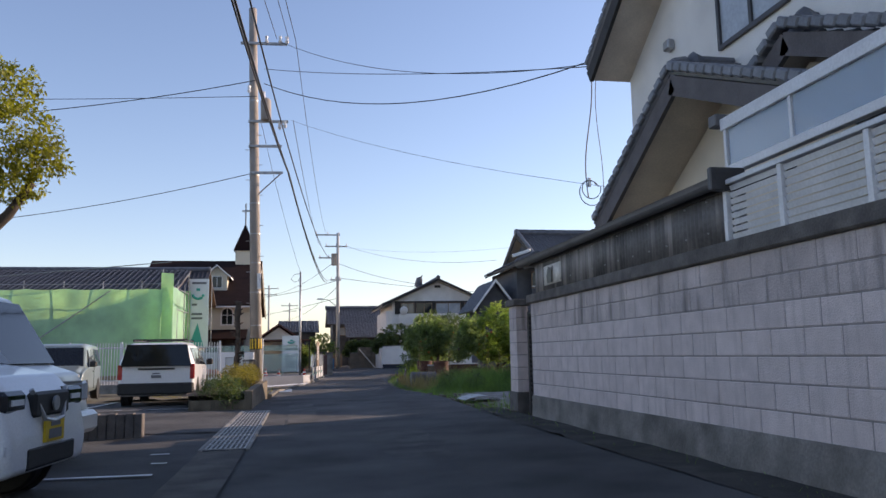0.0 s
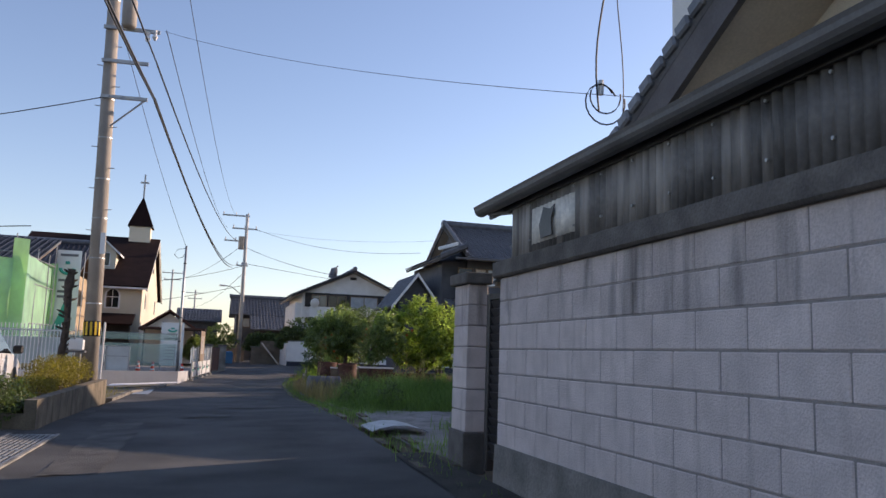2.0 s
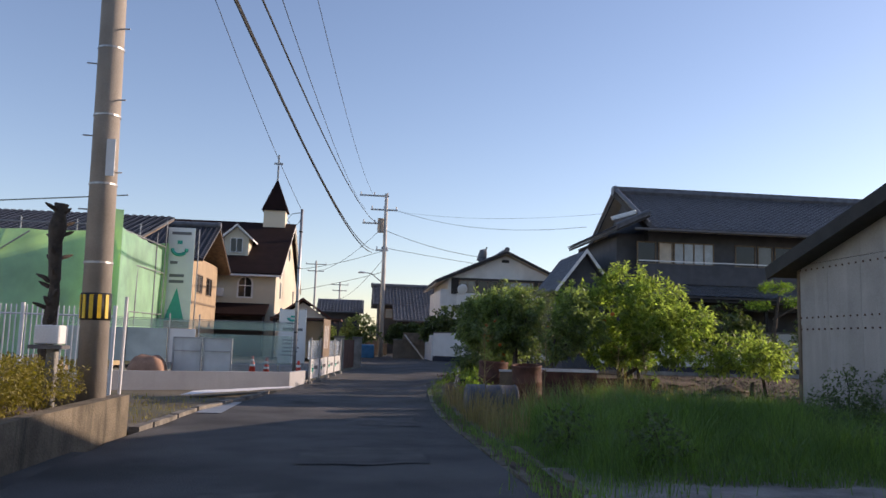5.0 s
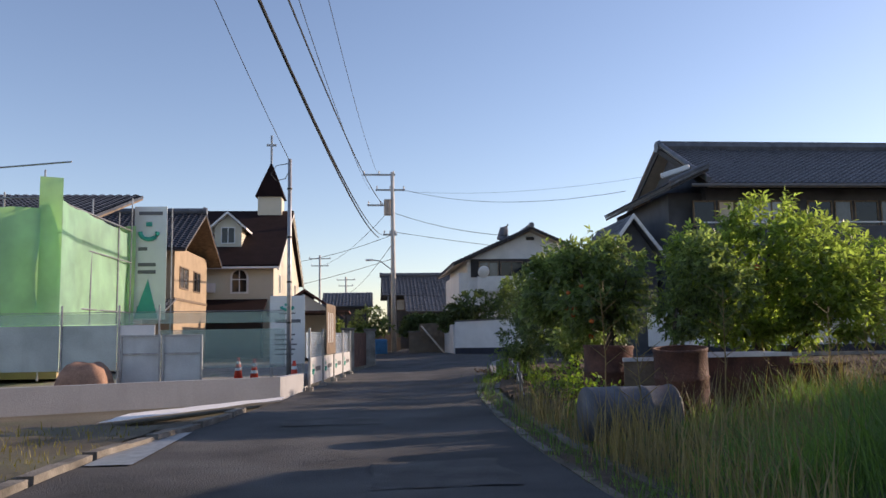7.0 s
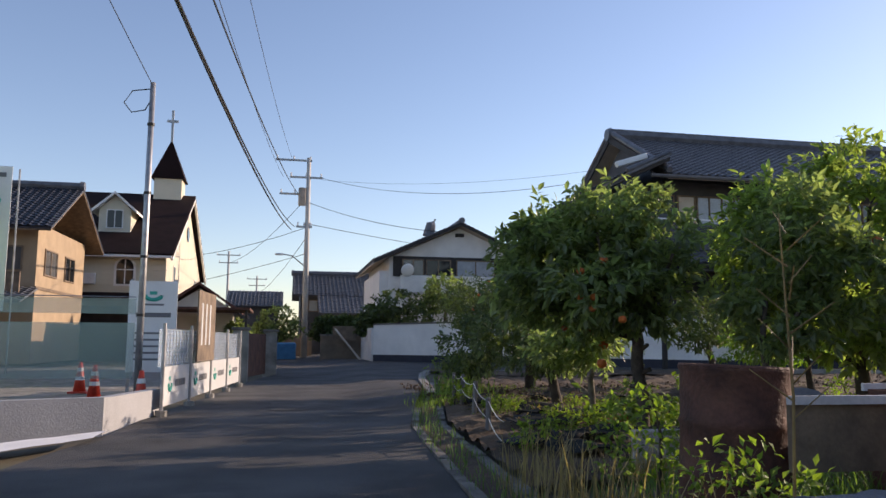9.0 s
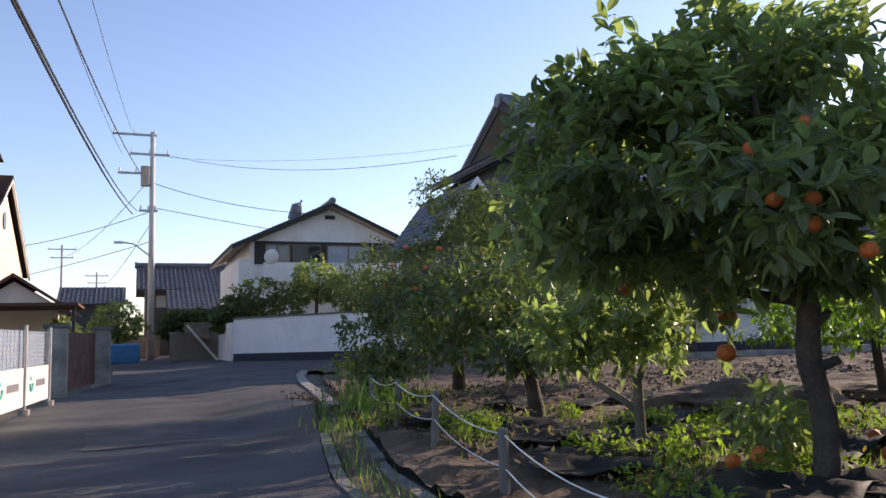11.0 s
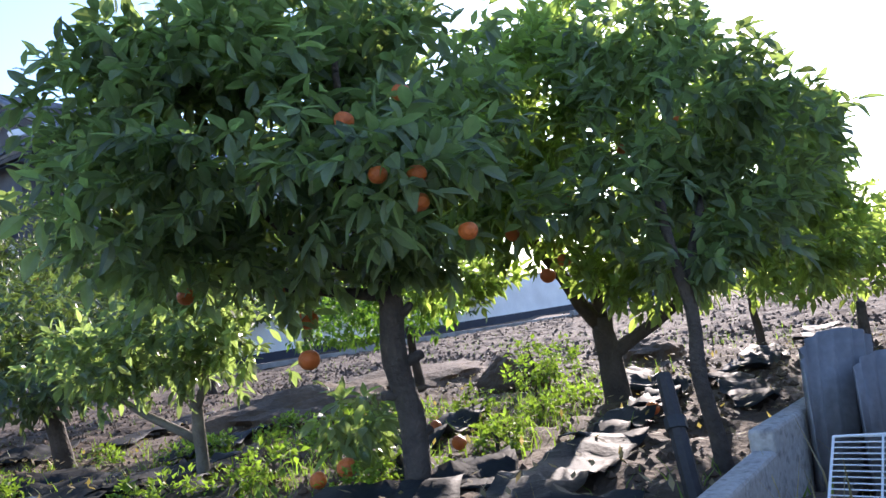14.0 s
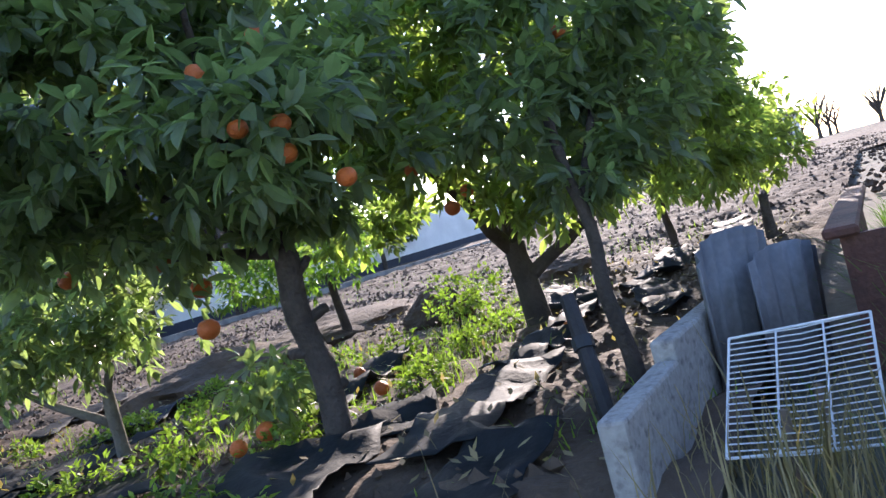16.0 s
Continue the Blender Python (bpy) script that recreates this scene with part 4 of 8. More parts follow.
PX, PY = -1.70, 24.3
pole = thing("utility_pole", "grey concrete utility pole with transformer and crossarms", "utility pole")
part("shaft", tube(bmesh.new(), [(PX, PY, -0.3), (PX, PY, 11.5)], [0.17, 0.115], 20), M_POLE, pole, smooth=True)
for z in (1.95, 2.9, 3.75, 4.6, 5.5, 6.35, 7.2, 8.6):
    part("band", tube(bmesh.new(), [(PX, PY, z), (PX, PY, z + 0.025)], 0.178 - 0.0048 * z, 16), M_STEEL, pole, "steel band")
for i in range(12):
    s = 1 if i % 2 else -1
    z = 2.6 + 0.45 * i
    part("step_bolt", rod((PX + 0.1 * s, PY - 0.08, z), (PX + 0.24 * s, PY - 0.1, z), 0.009, 6), M_STEEL, pole)
sleeve = part("warning_sleeve", tube(bmesh.new(), [(PX, PY, 1.28), (PX, PY, 1.6)], 0.172, 20), M_BLACK, pole, "black and yellow warning sleeve", smooth=True)
for k in range(5):
    a = math.radians(-150 + 30 * k)
    bm = bmesh.new()
    box(bm, -0.022, 0.022, -0.006, 0.006, 1.30, 1.58)
    st = part("stripe", bm, M_YELLOW, sleeve)
    st.matrix_basis = pose(PX + 0.173 * math.cos(a), PY + 0.173 * math.sin(a), 0, 0, 0, math.degrees(a) + 90)
part("notice", boxes((PX + 0.06, PX + 0.16, PY - 0.15, PY - 0.13, 3.0, 3.45)), M_WHITEPAINT, pole)
for z, x0, x1 in ((10.35, -0.35, 1.0), (7.95, -0.15, 1.0), (7.2, -0.15, 0.8), (6.4, -0.12, 0.82)):
    part("crossarm", boxes((PX + x0, PX + x1, PY - 0.2, PY - 0.13, z - 0.035, z + 0.035)), M_STEEL, pole)
part("strut", rod((PX + 0.1, PY - 0.17, 5.75), (PX + 0.75, PY - 0.17, 6.36), 0.02, 6), M_STEEL, pole)
bm = bmesh.new()
tube(bm, [(PX + 0.36, PY - 0.25, 7.95), (PX + 0.36, PY - 0.25, 8.0), (PX + 0.36, PY - 0.25, 8.55), (PX + 0.36, PY - 0.25, 8.62)], [0.12, 0.155, 0.155, 0.1], 14)
part("transformer", bm, M_POLE, pole, "grey cylindrical transformer", smooth=True)
for dx, z in ((0.9, 7.85), (0.75, 7.8), (0.3, 8.72), (0.8, 10.45), (1.0, 10.45), (-0.12, 8.9), (0.4, 10.45)):
    bm = bmesh.new()
    tube(bm, [(PX + dx, PY - 0.2, z - 0.1), (PX + dx, PY - 0.2, z - 0.03), (PX + dx, PY - 0.2, z + 0.02), (PX + dx, PY - 0.2, z + 0.12)], [0.03, 0.06, 0.035, 0.05], 8)
    part("insulator", bm, M_ALU, pole)

LEANING = Vector((PX, PY, 0))
pole.matrix_world = Matrix.Translation(LEANING) @ pose(0, 0, 0, 0, -1.3, 0) @ Matrix.Translation(-LEANING)
PX, PY = -1.685, 24.09  # where the cables start

P2 = Vector((2.97, 75.75, 0))


def street_pole(name, label, x, y, h, arms):
    p = thing(name, label, "utility pole")
    part("shaft", tube(bmesh.new(), [(x, y, -0.2), (x, y, h)], [0.2, 0.13], 12), M_POLE_PALE, p, smooth=True)
    for z, a, b in arms:
        part("crossarm", boxes((x + a, x + b, y - 0.1, y, z - 0.06, z + 0.06)), M_STEEL, p)
        for k in (a + 0.1, (a + b) / 2, b - 0.1):
            part("insulator", rod((x + k, y - 0.05, z + 0.05), (x + k, y - 0.05, z + 0.28), 0.06, 6), M_ALU, p)
    return p


p2 = street_pole("utility_pole", "grey utility pole with crossarms and street lamp", P2.x, P2.y, 12.7, ((12.5, -2.1, 0.2), (11.4, -1.2, 0.9), (10.3, -1.8, 0.1), (8.2, -0.7, 0.3)))
part("transformer", tube(bmesh.new(), [(P2.x - 0.35, P2.y, 9.6), (P2.x - 0.35, P2.y, 10.7)], 0.28, 10), M_POLE, p2)
bm = bmesh.new()
tube(bm, [(P2.x, P2.y - 0.1, 5.6), (P2.x - 0.9, P2.y - 0.2, 6.3), (P2.x - 1.5, P2.y - 0.2, 6.4)], 0.04, 6)
lamp = part("lamp_arm", bm, M_STEEL, p2)
bm = bmesh.new()
box(bm, P2.x - 1.95, P2.x - 1.4, P2.y - 0.32, P2.y - 0.08, 6.32, 6.45, bevel=0.04)
part("lamp_head", bm, M_ALU, lamp)
street_pole("utility_pole", "distant utility pole behind chapel", -5.5, 130, 12.5, ((12, -1.5, 1.5), (11, -1.2, 1.2)))
street_pole("utility_pole", "distant utility pole behind chapel", -2.5, 150, 11, ((10.5, -1.5, 1.5), (9.5, -1.2, 1.2)))

P3 = (-0.5, 38.2)
p3 = thing("steel_pole", "slim galvanised steel pole with coiled cable", "pole")
part("shaft", tube(bmesh.new(), [(*P3, -0.1), (*P3, 2.4), (*P3, 5.0)], [0.055, 0.05, 0.042], 12), M_STEEL, p3, smooth=True)
for z in (1.3, 2.2, 3.2, 4.3):
    part("band", tube(bmesh.new(), [(*P3, z), (*P3, z + 0.04)], 0.058, 10), M_BLACK, p3)
bm = bmesh.new()
tube(bm, [(P3[0] - 0.02, P3[1], 4.9), (P3[0] - 0.3, P3[1], 4.85), (P3[0] - 0.42, P3[1], 4.65), (P3[0] - 0.3, P3[1], 4.5), (P3[0] - 0.1, P3[1], 4.55), (P3[0], P3[1], 4.75)], 0.01, 5)
part("cable_loop", bm, M_WIRE, p3)

cable("power_cable", "thick black twisted cable along the lane", (PX + 0.82, PY - 0.17, 6.4), (P2.x - 1.0, P2.y, 8.0), 0.9, 0.03)
cable("power_cable", "thick black twisted cable along the lane", (PX + 0.82, PY - 0.17, 6.35), (P2.x - 0.8, P2.y, 8.2), 1.0, 0.022)
cable("power_cable", "black power cable along the lane", (PX + 0.8, PY - 0.17, 7.2), (P2.x - 0.6, P2.y, 10.3), 0.9, 0.02)
cable("power_cable", "thin black wire along the lane", (PX + 0.95, PY - 0.17, 7.95), (P2.x - 1.6, P2.y, 11.4), 0.8, 0.01)
cable("power_cable", "thin black wire along the lane", (PX + 1.0, PY - 0.17, 10.45), (P2.x - 1.1, P2.y, 12.7), 1.0, 0.01)
for dx in (0.45, 0.8, 1.0):
    cable("power_cable", "thin black wire along the lane", (PX + dx, PY - 0.17, 10.45), (-4.6 + dx, -14, 10.6), 0.7, 0.01)
cable("power_cable", "thick black twisted cable along the lane", (PX + 0.82, PY - 0.2, 6.4), (-2.2, -8, 6.6), 0.68, 0.022)
cable("power_cable", "thick black twisted cable along the lane", (PX + 0.82, PY - 0.2, 6.35), (-2.25, -8, 6.55), 0.7, 0.016)
cable("power_cable", "black power cable along the lane", (PX + 0.8, PY - 0.2, 7.2), (-2.2, -8, 7.4), 0.6, 0.018)
cable("power_cable", "black cable over the car park", (PX - 0.1, PY, 9.2), (-13, 26, 8.1), 0.25, 0.014)
cable("power_cable", "thin black cable over the car park", (PX - 0.1, PY, 8.7), (-22, 29, 9.6), 0.15, 0.01)
cable("power_cable", "thin black cable over the car park", (PX - 0.1, PY, 6.4), (-15, 32, 5.9), 0.3, 0.012)
cable("service_cable", "black service cable to house eave", (PX + 0.1, PY, 9.1), (4.45, 13.5, 6.05), 0.7, 0.012)
cable("service_cable", "thin service cable to house eave", (PX + 0.1, PY, 9.55), (4.45, 13.5, 5.95), 0.15, 0.009)
cable("service_cable", "thin service cable across the lane", (PX + 0.9, PY, 8.0), (4.6, 13.2, 3.75), 0.2, 0.004)
cable("service_cable", "thin service cable to house eave", (PX + 0.6, PY, 10.4), (4.45, 13.5, 6.0), 0.5, 0.008)
cable("service_cable", "wires from pole to large house", (P2.x + 0.9, P2.y, 11.4), (14.0, 58, 8.0), 0.7, 0.013)
cable("service_cable", "wires from pole to large house", (P2.x + 0.9, P2.y, 11.3), (22, 56, 9.9), 0.9, 0.008)
cable("service_cable", "wire from pole to gabled house", (P2.x, P2.y, 9.8), (10, 67.5, 7.0), 0.3, 0.018)
for (x, y, z), (x1, y1, z1) in (((P2.x, P2.y, 10.2), (-5.5, 130, 11)), ((P2.x, P2.y, 8.2), (-12, 96, 8.0)), ((P2.x, P2.y, 6.5), (-20, 110, 5.5)), ((P2.x, P2.y, 8.4), (40, 100, 9)), ((P2.x, P2.y, 7.6), (-3, 150, 8))):
    cable("power_cable", "distant black overhead power wire", (x, y, z), (x1, y1, z1), 0.8, 0.02)
cable("service_cable", "thin wire to steel pole", (*P3, 4.95), (PX, PY, 8.0), 0.25, 0.007)
svc = thing("service_drop", "looped service wires hanging at house corner", "cable")
part("drop", tube(bmesh.new(), [(4.4 + 0.05 * math.sin(k * 0.5) - 0.012 * k, 13.4 + 0.08 * math.sin(k * 0.3), 6.0 - 0.2 * k) for k in range(13)], 0.01, 6), M_WIRE, svc)
for rr, zz in ((0.2, 3.68), (0.15, 3.74)):
    part("loop", tube(bmesh.new(), [(4.28 + rr * math.cos(0.35 * k + 0.6), 13.4 - 0.008 * k, zz + rr * 1.1 * math.sin(0.35 * k + 0.6)) for k in range(18)], 0.008, 6), M_WIRE, svc)
part("drop", tube(bmesh.new(), [(4.5 - 0.03 * math.sin(k * 0.6), 13.4 + 0.05 * math.sin(k * 0.4), 5.9 - 0.23 * k) for k in range(11)], 0.006, 6), M_WIRE, svc)
part("insulator", tube(bmesh.new(), [(4.28, 13.4, 3.8), (4.28, 13.4, 3.95)], 0.03, 8), M_ALU, svc)

# ---- trees ----


def leaf_cloud(points, size, spread=1.0, seed=1, droop=0.25, slim=0.42, fine=False):
    """Folded pointed leaves at points with an outward direction; fine ones are arched and lance-shaped."""
    rng = random.Random(seed)
    verts, faces = [], []
    for p, out in points:
        d = (Vector(out) * (1.3 if fine else 0.9) + Vector((rng.gauss(0, 1), rng.gauss(0, 1), rng.gauss(0, 1) - droop)) * (0.4 if fine else 0.65) * spread).normalized()
        up = Vector((rng.gauss(0, 0.5), rng.gauss(0, 0.5), 1)).normalized()
        s = d.cross(up)
        if s.length < 0.05:
            s = Vector((1, 0, 0))
        s.normalize()
        n = s.cross(d)
        L = size * rng.uniform(0.6, 1.25)
        w = L * slim * 0.5 * rng.uniform(0.8, 1.15)
        b = len(verts)
        if fine:
            arch = L * rng.uniform(0.05, 0.3)
            verts.append(p)
            for f, k in ((0.22, 0.7), (0.5, 1.0), (0.78, 0.62)):
                c = p + d * L * f - n * arch * f * f
                verts += [c + s * w * k + n * w * 0.3 * k, c, c - s * w * k + n * w * 0.3 * k]
            verts.append(p + d * L - n * arch)
            faces += [(b, b + 1, b + 2), (b, b + 2, b + 3), (b + 7, b + 10, b + 8), (b + 8, b + 10, b + 9)]
            for i in (1, 4):
                faces += [(b + i, b + i + 3, b + i + 4, b + i + 1), (b + i + 1, b + i + 4, b + i + 5, b + i + 2)]
        else:
            verts += [p, p + d * L * 0.45 + s * w + n * w * 0.35, p + d * L * 0.5, p + d * L * 0.45 - s * w + n * w * 0.35, p + d * L - n * L * 0.12]
            faces += [(b, b + 1, b + 2), (b, b + 2, b + 3), (b + 1, b + 4, b + 2), (b + 2, b + 4, b + 3)]
    return verts, faces


def raw_part(name, verts, faces, material, parent, label=""):
    me = bpy.data.meshes.new(name)
    me.from_pydata(verts, [], faces)
    me.materials.append(material)
    ob = new(name, me)
    ob.parent = parent
    if label:
        ob["label"] = label
    return ob


def crown_points(clumps, count, seed, inner=0.55, shoots=False):
    """Leaf seats on twigs within clumps (centre, radii): denser towards the skin, in little rosettes with gaps between."""
    rng = random.Random(seed)
    total = sum(r[0] * r[1] + r[1] * r[2] + r[0] * r[2] for _, r in clumps)
    pts = []
    for c, r in clumps:
        n = int(count * (r[0] * r[1] + r[1] * r[2] + r[0] * r[2]) / total / 7)
        for _ in range(n):
            d = Vector((rng.gauss(0, 1), rng.gauss(0, 1), rng.gauss(0, 1))).normalized()
            k = inner + (1 - inner) * rng.random() ** 0.6
            k *= 0.86 + 0.3 * noise.noise(d * 2.3 + Vector(c) * 1.7)
            p = Vector(c) + Vector((d.x * r[0], d.y * r[1], d.z * r[2])) * k
            if shoots and noise.noise(p * 2.7) < -0.16:
                continue
            if shoots and rng.random() < 0.07:
                p += d * rng.uniform(0.05, 0.16) + Vector((0, 0, 0.04))
            if shoots:
                axis = (d * 0.8 + Vector((rng.gauss(0, 0.35), rng.gauss(0, 0.35), rng.uniform(-0.25, 0.55)))).normalized()
                side = axis.orthogonal().normalized()
                turn0 = rng.uniform(0, 6.28)
                for j in range(7):
                    q = Matrix.Rotation(turn0 + 2.4 * j, 3, axis) @ side
                    pts.append((p + axis * (0.018 * j - 0.05), (q * (1.0 - 0.08 * j) + axis * (0.25 + 0.11 * j) - Vector((0, 0, 0.18))).normalized()))
            else:
                for _ in range(7):
                    o = Vector((rng.gauss(0, 1), rng.gauss(0, 1), rng.gauss(0, 1))).normalized()
                    pts.append((p + o * 0.035, (o + d * 0.8).normalized()))
    return pts


def fruit_mesh():
    bm = bmesh.new()
    bmesh.ops.create_uvsphere(bm, u_segments=16, v_segments=10, radius=1.0)
    for v in bm.verts:
        v.co *= 1 + 0.02 * noise.noise(v.co * 2)
        if v.co.z > 0.9:
            v.co.z -= 0.06
        v.co.z *= 0.92
    return mesh_of("orange", bm, M_ORANGE, True)


FRUIT = fruit_mesh()


def tree(name, label, base, limbs, clumps, leaves, size, material, seed, fruits=(), fruit_r=0.042, trunk_mat=M_BARK, category="tree", slim=0.42, droop=0.25, inner=0.5, fine=False):
    """Trunk and limbs as tapered tubes (points and radii), a crown of leaves, and single fruits."""
    t = thing(name, label, category)
    for i, (pts, r0, r1) in enumerate(limbs):
        n = len(pts)
        # finer, slightly crooked way through the points
        way, rad = [], []
        for k in range(n - 1):
            for q in range(4):
                f = q / 4
                p = Vector(pts[k]).lerp(Vector(pts[k + 1]), f)
                p += Vector((noise.noise(p * 3 + Vector((seed, 0, 0))), noise.noise(p * 3 + Vector((0, seed, 0))), 0)) * 0.03
                way.append(p)
                g = (k + f) / (n - 1)
                rad.append((r0 + (r1 - r0) * g) * (1 + 0.12 * noise.noise(p * 9)))
        way.append(Vector(pts[-1]))
        rad.append(r1)
        if i == 0:
            rad[0] *= 1.35
        part("trunk" if i == 0 else "limb", tube(bmesh.new(), way, rad, 10), trunk_mat, t, smooth=True)
    v, f = leaf_cloud(crown_points(clumps, leaves, seed, inner, fine), size, 1.0, seed, droop, slim, fine)
    raw_part("crown", v, f, material, t, "mass of glossy pointed leaves" if fruits else "")
    for p in fruits:
        o = new("orange", FRUIT)
        o.parent = t
        r = fruit_r * random.uniform(0.88, 1.12) * (0.75 if p[1] < 32.2 and p[0] < 5 else 1)
        o.matrix_basis = pose(*p, random.uniform(-20, 20), random.uniform(-20, 20), random.uniform(0, 360)) @ Matrix.Diagonal((r, r, r, 1))
    return t


M_LEAF_MID = mat("sunny_citrus_leaf", (0.165, 0.22, 0.085), 0.42, 0.2, 2, 30, 0.0, island=0.4, trans=0.62)
# the large orange tree nearest the lane's end
B1 = (4.98, 32.5, 0.0)
tree("orange_tree", "leafy orange tree with dark knotty trunk and ripe fruit", B1,
     [([(5.0, 32.47, -0.04), (4.99, 32.48, 0.3), (4.985, 32.49, 0.6), (4.97, 32.5, 0.95), (4.92, 32.55, 1.25), (4.85, 32.6, 1.6)], 0.066, 0.045),
      ([(4.95, 32.52, 1.02), (4.65, 32.75, 1.3), (4.35, 32.9, 1.65)], 0.034, 0.012), ([(4.94, 32.54, 1.1), (5.05, 32.25, 1.4), (5.1, 32.0, 1.75)], 0.034, 0.012),
      ([(4.9, 32.57, 1.25), (4.6, 32.35, 1.6), (4.45, 32.2, 1.95)], 0.034, 0.012), ([(4.96, 32.51, 0.98), (4.75, 32.9, 1.08), (4.6, 33.3, 1.2)], 0.03, 0.01),
      ([(4.99, 32.48, 0.66), (5.07, 32.42, 0.7)], 0.03, 0.022), ([(4.98, 32.49, 0.86), (5.05, 32.44, 0.93)], 0.026, 0.018), ([(5.0, 32.48, 0.34), (5.06, 32.42, 0.36)], 0.028, 0.022), ([(4.98, 32.49, 0.52), (4.9, 32.54, 0.54)], 0.028, 0.02)],
     [((4.6, 32.75, 1.85), (0.8, 0.8, 0.62)), ((4.25, 32.55, 1.65), (0.55, 0.6, 0.5)), ((4.35, 33.15, 1.7), (0.62, 0.6, 0.5)), ((4.95, 32.2, 1.75), (0.55, 0.5, 0.55)),
      ((4.75, 32.55, 2.22), (0.62, 0.62, 0.33)), ((4.4, 32.95, 2.12), (0.5, 0.5, 0.3)), ((4.6, 33.5, 1.35), (0.35, 0.45, 0.3)), ((5.1, 32.1, 1.32), (0.4, 0.4, 0.26)), ((4.65, 33.0, 0.98), (0.26, 0.3, 0.22)),
      ((5.15, 32.95, 0.42), (0.2, 0.24, 0.22)), ((5.2, 32.55, 1.95), (0.5, 0.5, 0.5)), ((4.02, 32.85, 1.42), (0.42, 0.5, 0.3)), ((4.3, 31.95, 1.42), (0.42, 0.4, 0.3)), ((4.78, 31.95, 1.32), (0.4, 0.36, 0.26)), ((4.05, 33.0, 1.85), (0.4, 0.45, 0.35)), ((4.7, 32.7, 1.22), (0.45, 0.42, 0.24)), ((4.95, 32.3, 1.2), (0.36, 0.3, 0.22)), ((4.3, 32.9, 1.18), (0.4, 0.4, 0.22))],
     19500, 0.106, M_LEAF, 11,
     [(4.12, 31.80, 1.335), (4.21, 31.71, 1.325), (4.19, 31.70, 1.23), (4.57, 33.41, 1.11), (4.68, 32.92, 1.075), (4.75, 32.8, 0.92), (4.73, 32.8, 0.74), (4.98, 32.88, 0.2),
      (4.2, 31.98, 1.57), (4.36, 31.84, 1.66), (4.46, 31.7, 1.14), (4.2, 32.8, 1.5)], 0.046, fine=True, slim=0.44)
# second orange tree, further into the orchard
tree("orange_tree", "tall orange tree with forked trunk and ripe fruit", (7.5, 32.55, 0),
     [([(7.5, 32.54, -0.02), (7.48, 32.55, 0.3), (7.47, 32.56, 0.7)], 0.105, 0.08), ([(7.48, 32.55, 0.42), (7.62, 32.2, 0.62), (7.85, 31.85, 0.95)], 0.06, 0.03),
      ([(7.47, 32.56, 0.62), (7.1, 32.9, 1.4), (7.0, 33.0, 2.2)], 0.06, 0.02), ([(7.47, 32.56, 0.62), (7.6, 32.6, 1.5), (7.7, 32.6, 2.4)], 0.06, 0.02)],
     [((7.4, 32.6, 2.15), (1.05, 1.05, 0.8)), ((7.9, 31.7, 1.75), (0.85, 0.8, 0.75)), ((7.0, 33.2, 1.9), (0.8, 0.8, 0.65)), ((7.5, 32.4, 2.75), (0.65, 0.65, 0.4)), ((8.2, 32.2, 2.3), (0.75, 0.75, 0.55)),
      ((6.8, 32.6, 1.45), (0.55, 0.55, 0.45)), ((7.2, 33.6, 1.1), (0.5, 0.6, 0.25)), ((6.5, 32.9, 1.85), (0.65, 0.65, 0.55)), ((8.7, 31.7, 1.75), (0.75, 0.7, 0.6)), ((7.3, 32.0, 1.2), (0.7, 0.55, 0.42)), ((8.1, 31.3, 1.15), (0.65, 0.5, 0.45)),
      ((6.3, 32.3, 2.1), (0.55, 0.55, 0.55)), ((7.8, 31.2, 1.6), (0.55, 0.4, 0.5)), ((6.9, 32.0, 0.98), (0.5, 0.5, 0.28)), ((7.7, 31.7, 0.9), (0.5, 0.45, 0.25))],
     28000, 0.115, M_LEAF_MID, 21, [(6.55, 32.35, 1.1), (6.5, 32.45, 1.02), (6.6, 32.3, 1.45), (6.9, 32.0, 1.75), (6.4, 32.6, 1.3), (7.0, 31.7, 1.9)], 0.05, fine=True)
# slim tree by the concrete edging
tree("orange_tree", "slim citrus tree with thin leaning trunk", (5.55, 31.28, 0),
     [([(5.55, 31.28, -0.02), (5.53, 31.3, 0.45), (5.52, 31.32, 0.85), (5.62, 31.4, 1.3)], 0.042, 0.022), ([(5.52, 31.32, 0.8), (5.85, 31.3, 1.2), (6.1, 31.3, 1.7)], 0.028, 0.01)],
     [((5.95, 31.4, 1.75), (0.6, 0.55, 0.5)), ((6.25, 31.1, 1.5), (0.5, 0.45, 0.42)), ((6.1, 31.6, 2.15), (0.45, 0.45, 0.3)), ((5.65, 31.55, 1.35), (0.4, 0.35, 0.32)), ((5.9, 31.2, 1.12), (0.45, 0.4, 0.26)), ((5.6, 31.3, 1.0), (0.3, 0.28, 0.2))], 6000, 0.105, M_LEAF, 31, fine=True)
# young bright tree
tree("citrus_sapling", "young citrus tree with bright thin foliage", (5.2, 34.25, 0),
     [([(5.22, 34.26, -0.02), (5.2, 34.25, 0.3), (5.18, 34.22, 0.55)], 0.045, 0.035), ([(5.2, 34.25, 0.3), (5.05, 34.65, 0.55), (4.95, 34.95, 0.75)], 0.03, 0.012), ([(5.18, 34.22, 0.5), (5.2, 34.0, 0.9), (5.2, 33.9, 1.2)], 0.025, 0.01)],
     [((5.15, 34.3, 0.98), (0.62, 0.62, 0.42)), ((5.0, 34.8, 0.85), (0.45, 0.5, 0.35)), ((5.3, 33.9, 0.85), (0.4, 0.4, 0.32)), ((5.2, 34.3, 1.3), (0.35, 0.35, 0.25))], 5000, 0.095, M_LEAF, 41, inner=0.3, fine=True, trunk_mat=M_BARK_PALE)
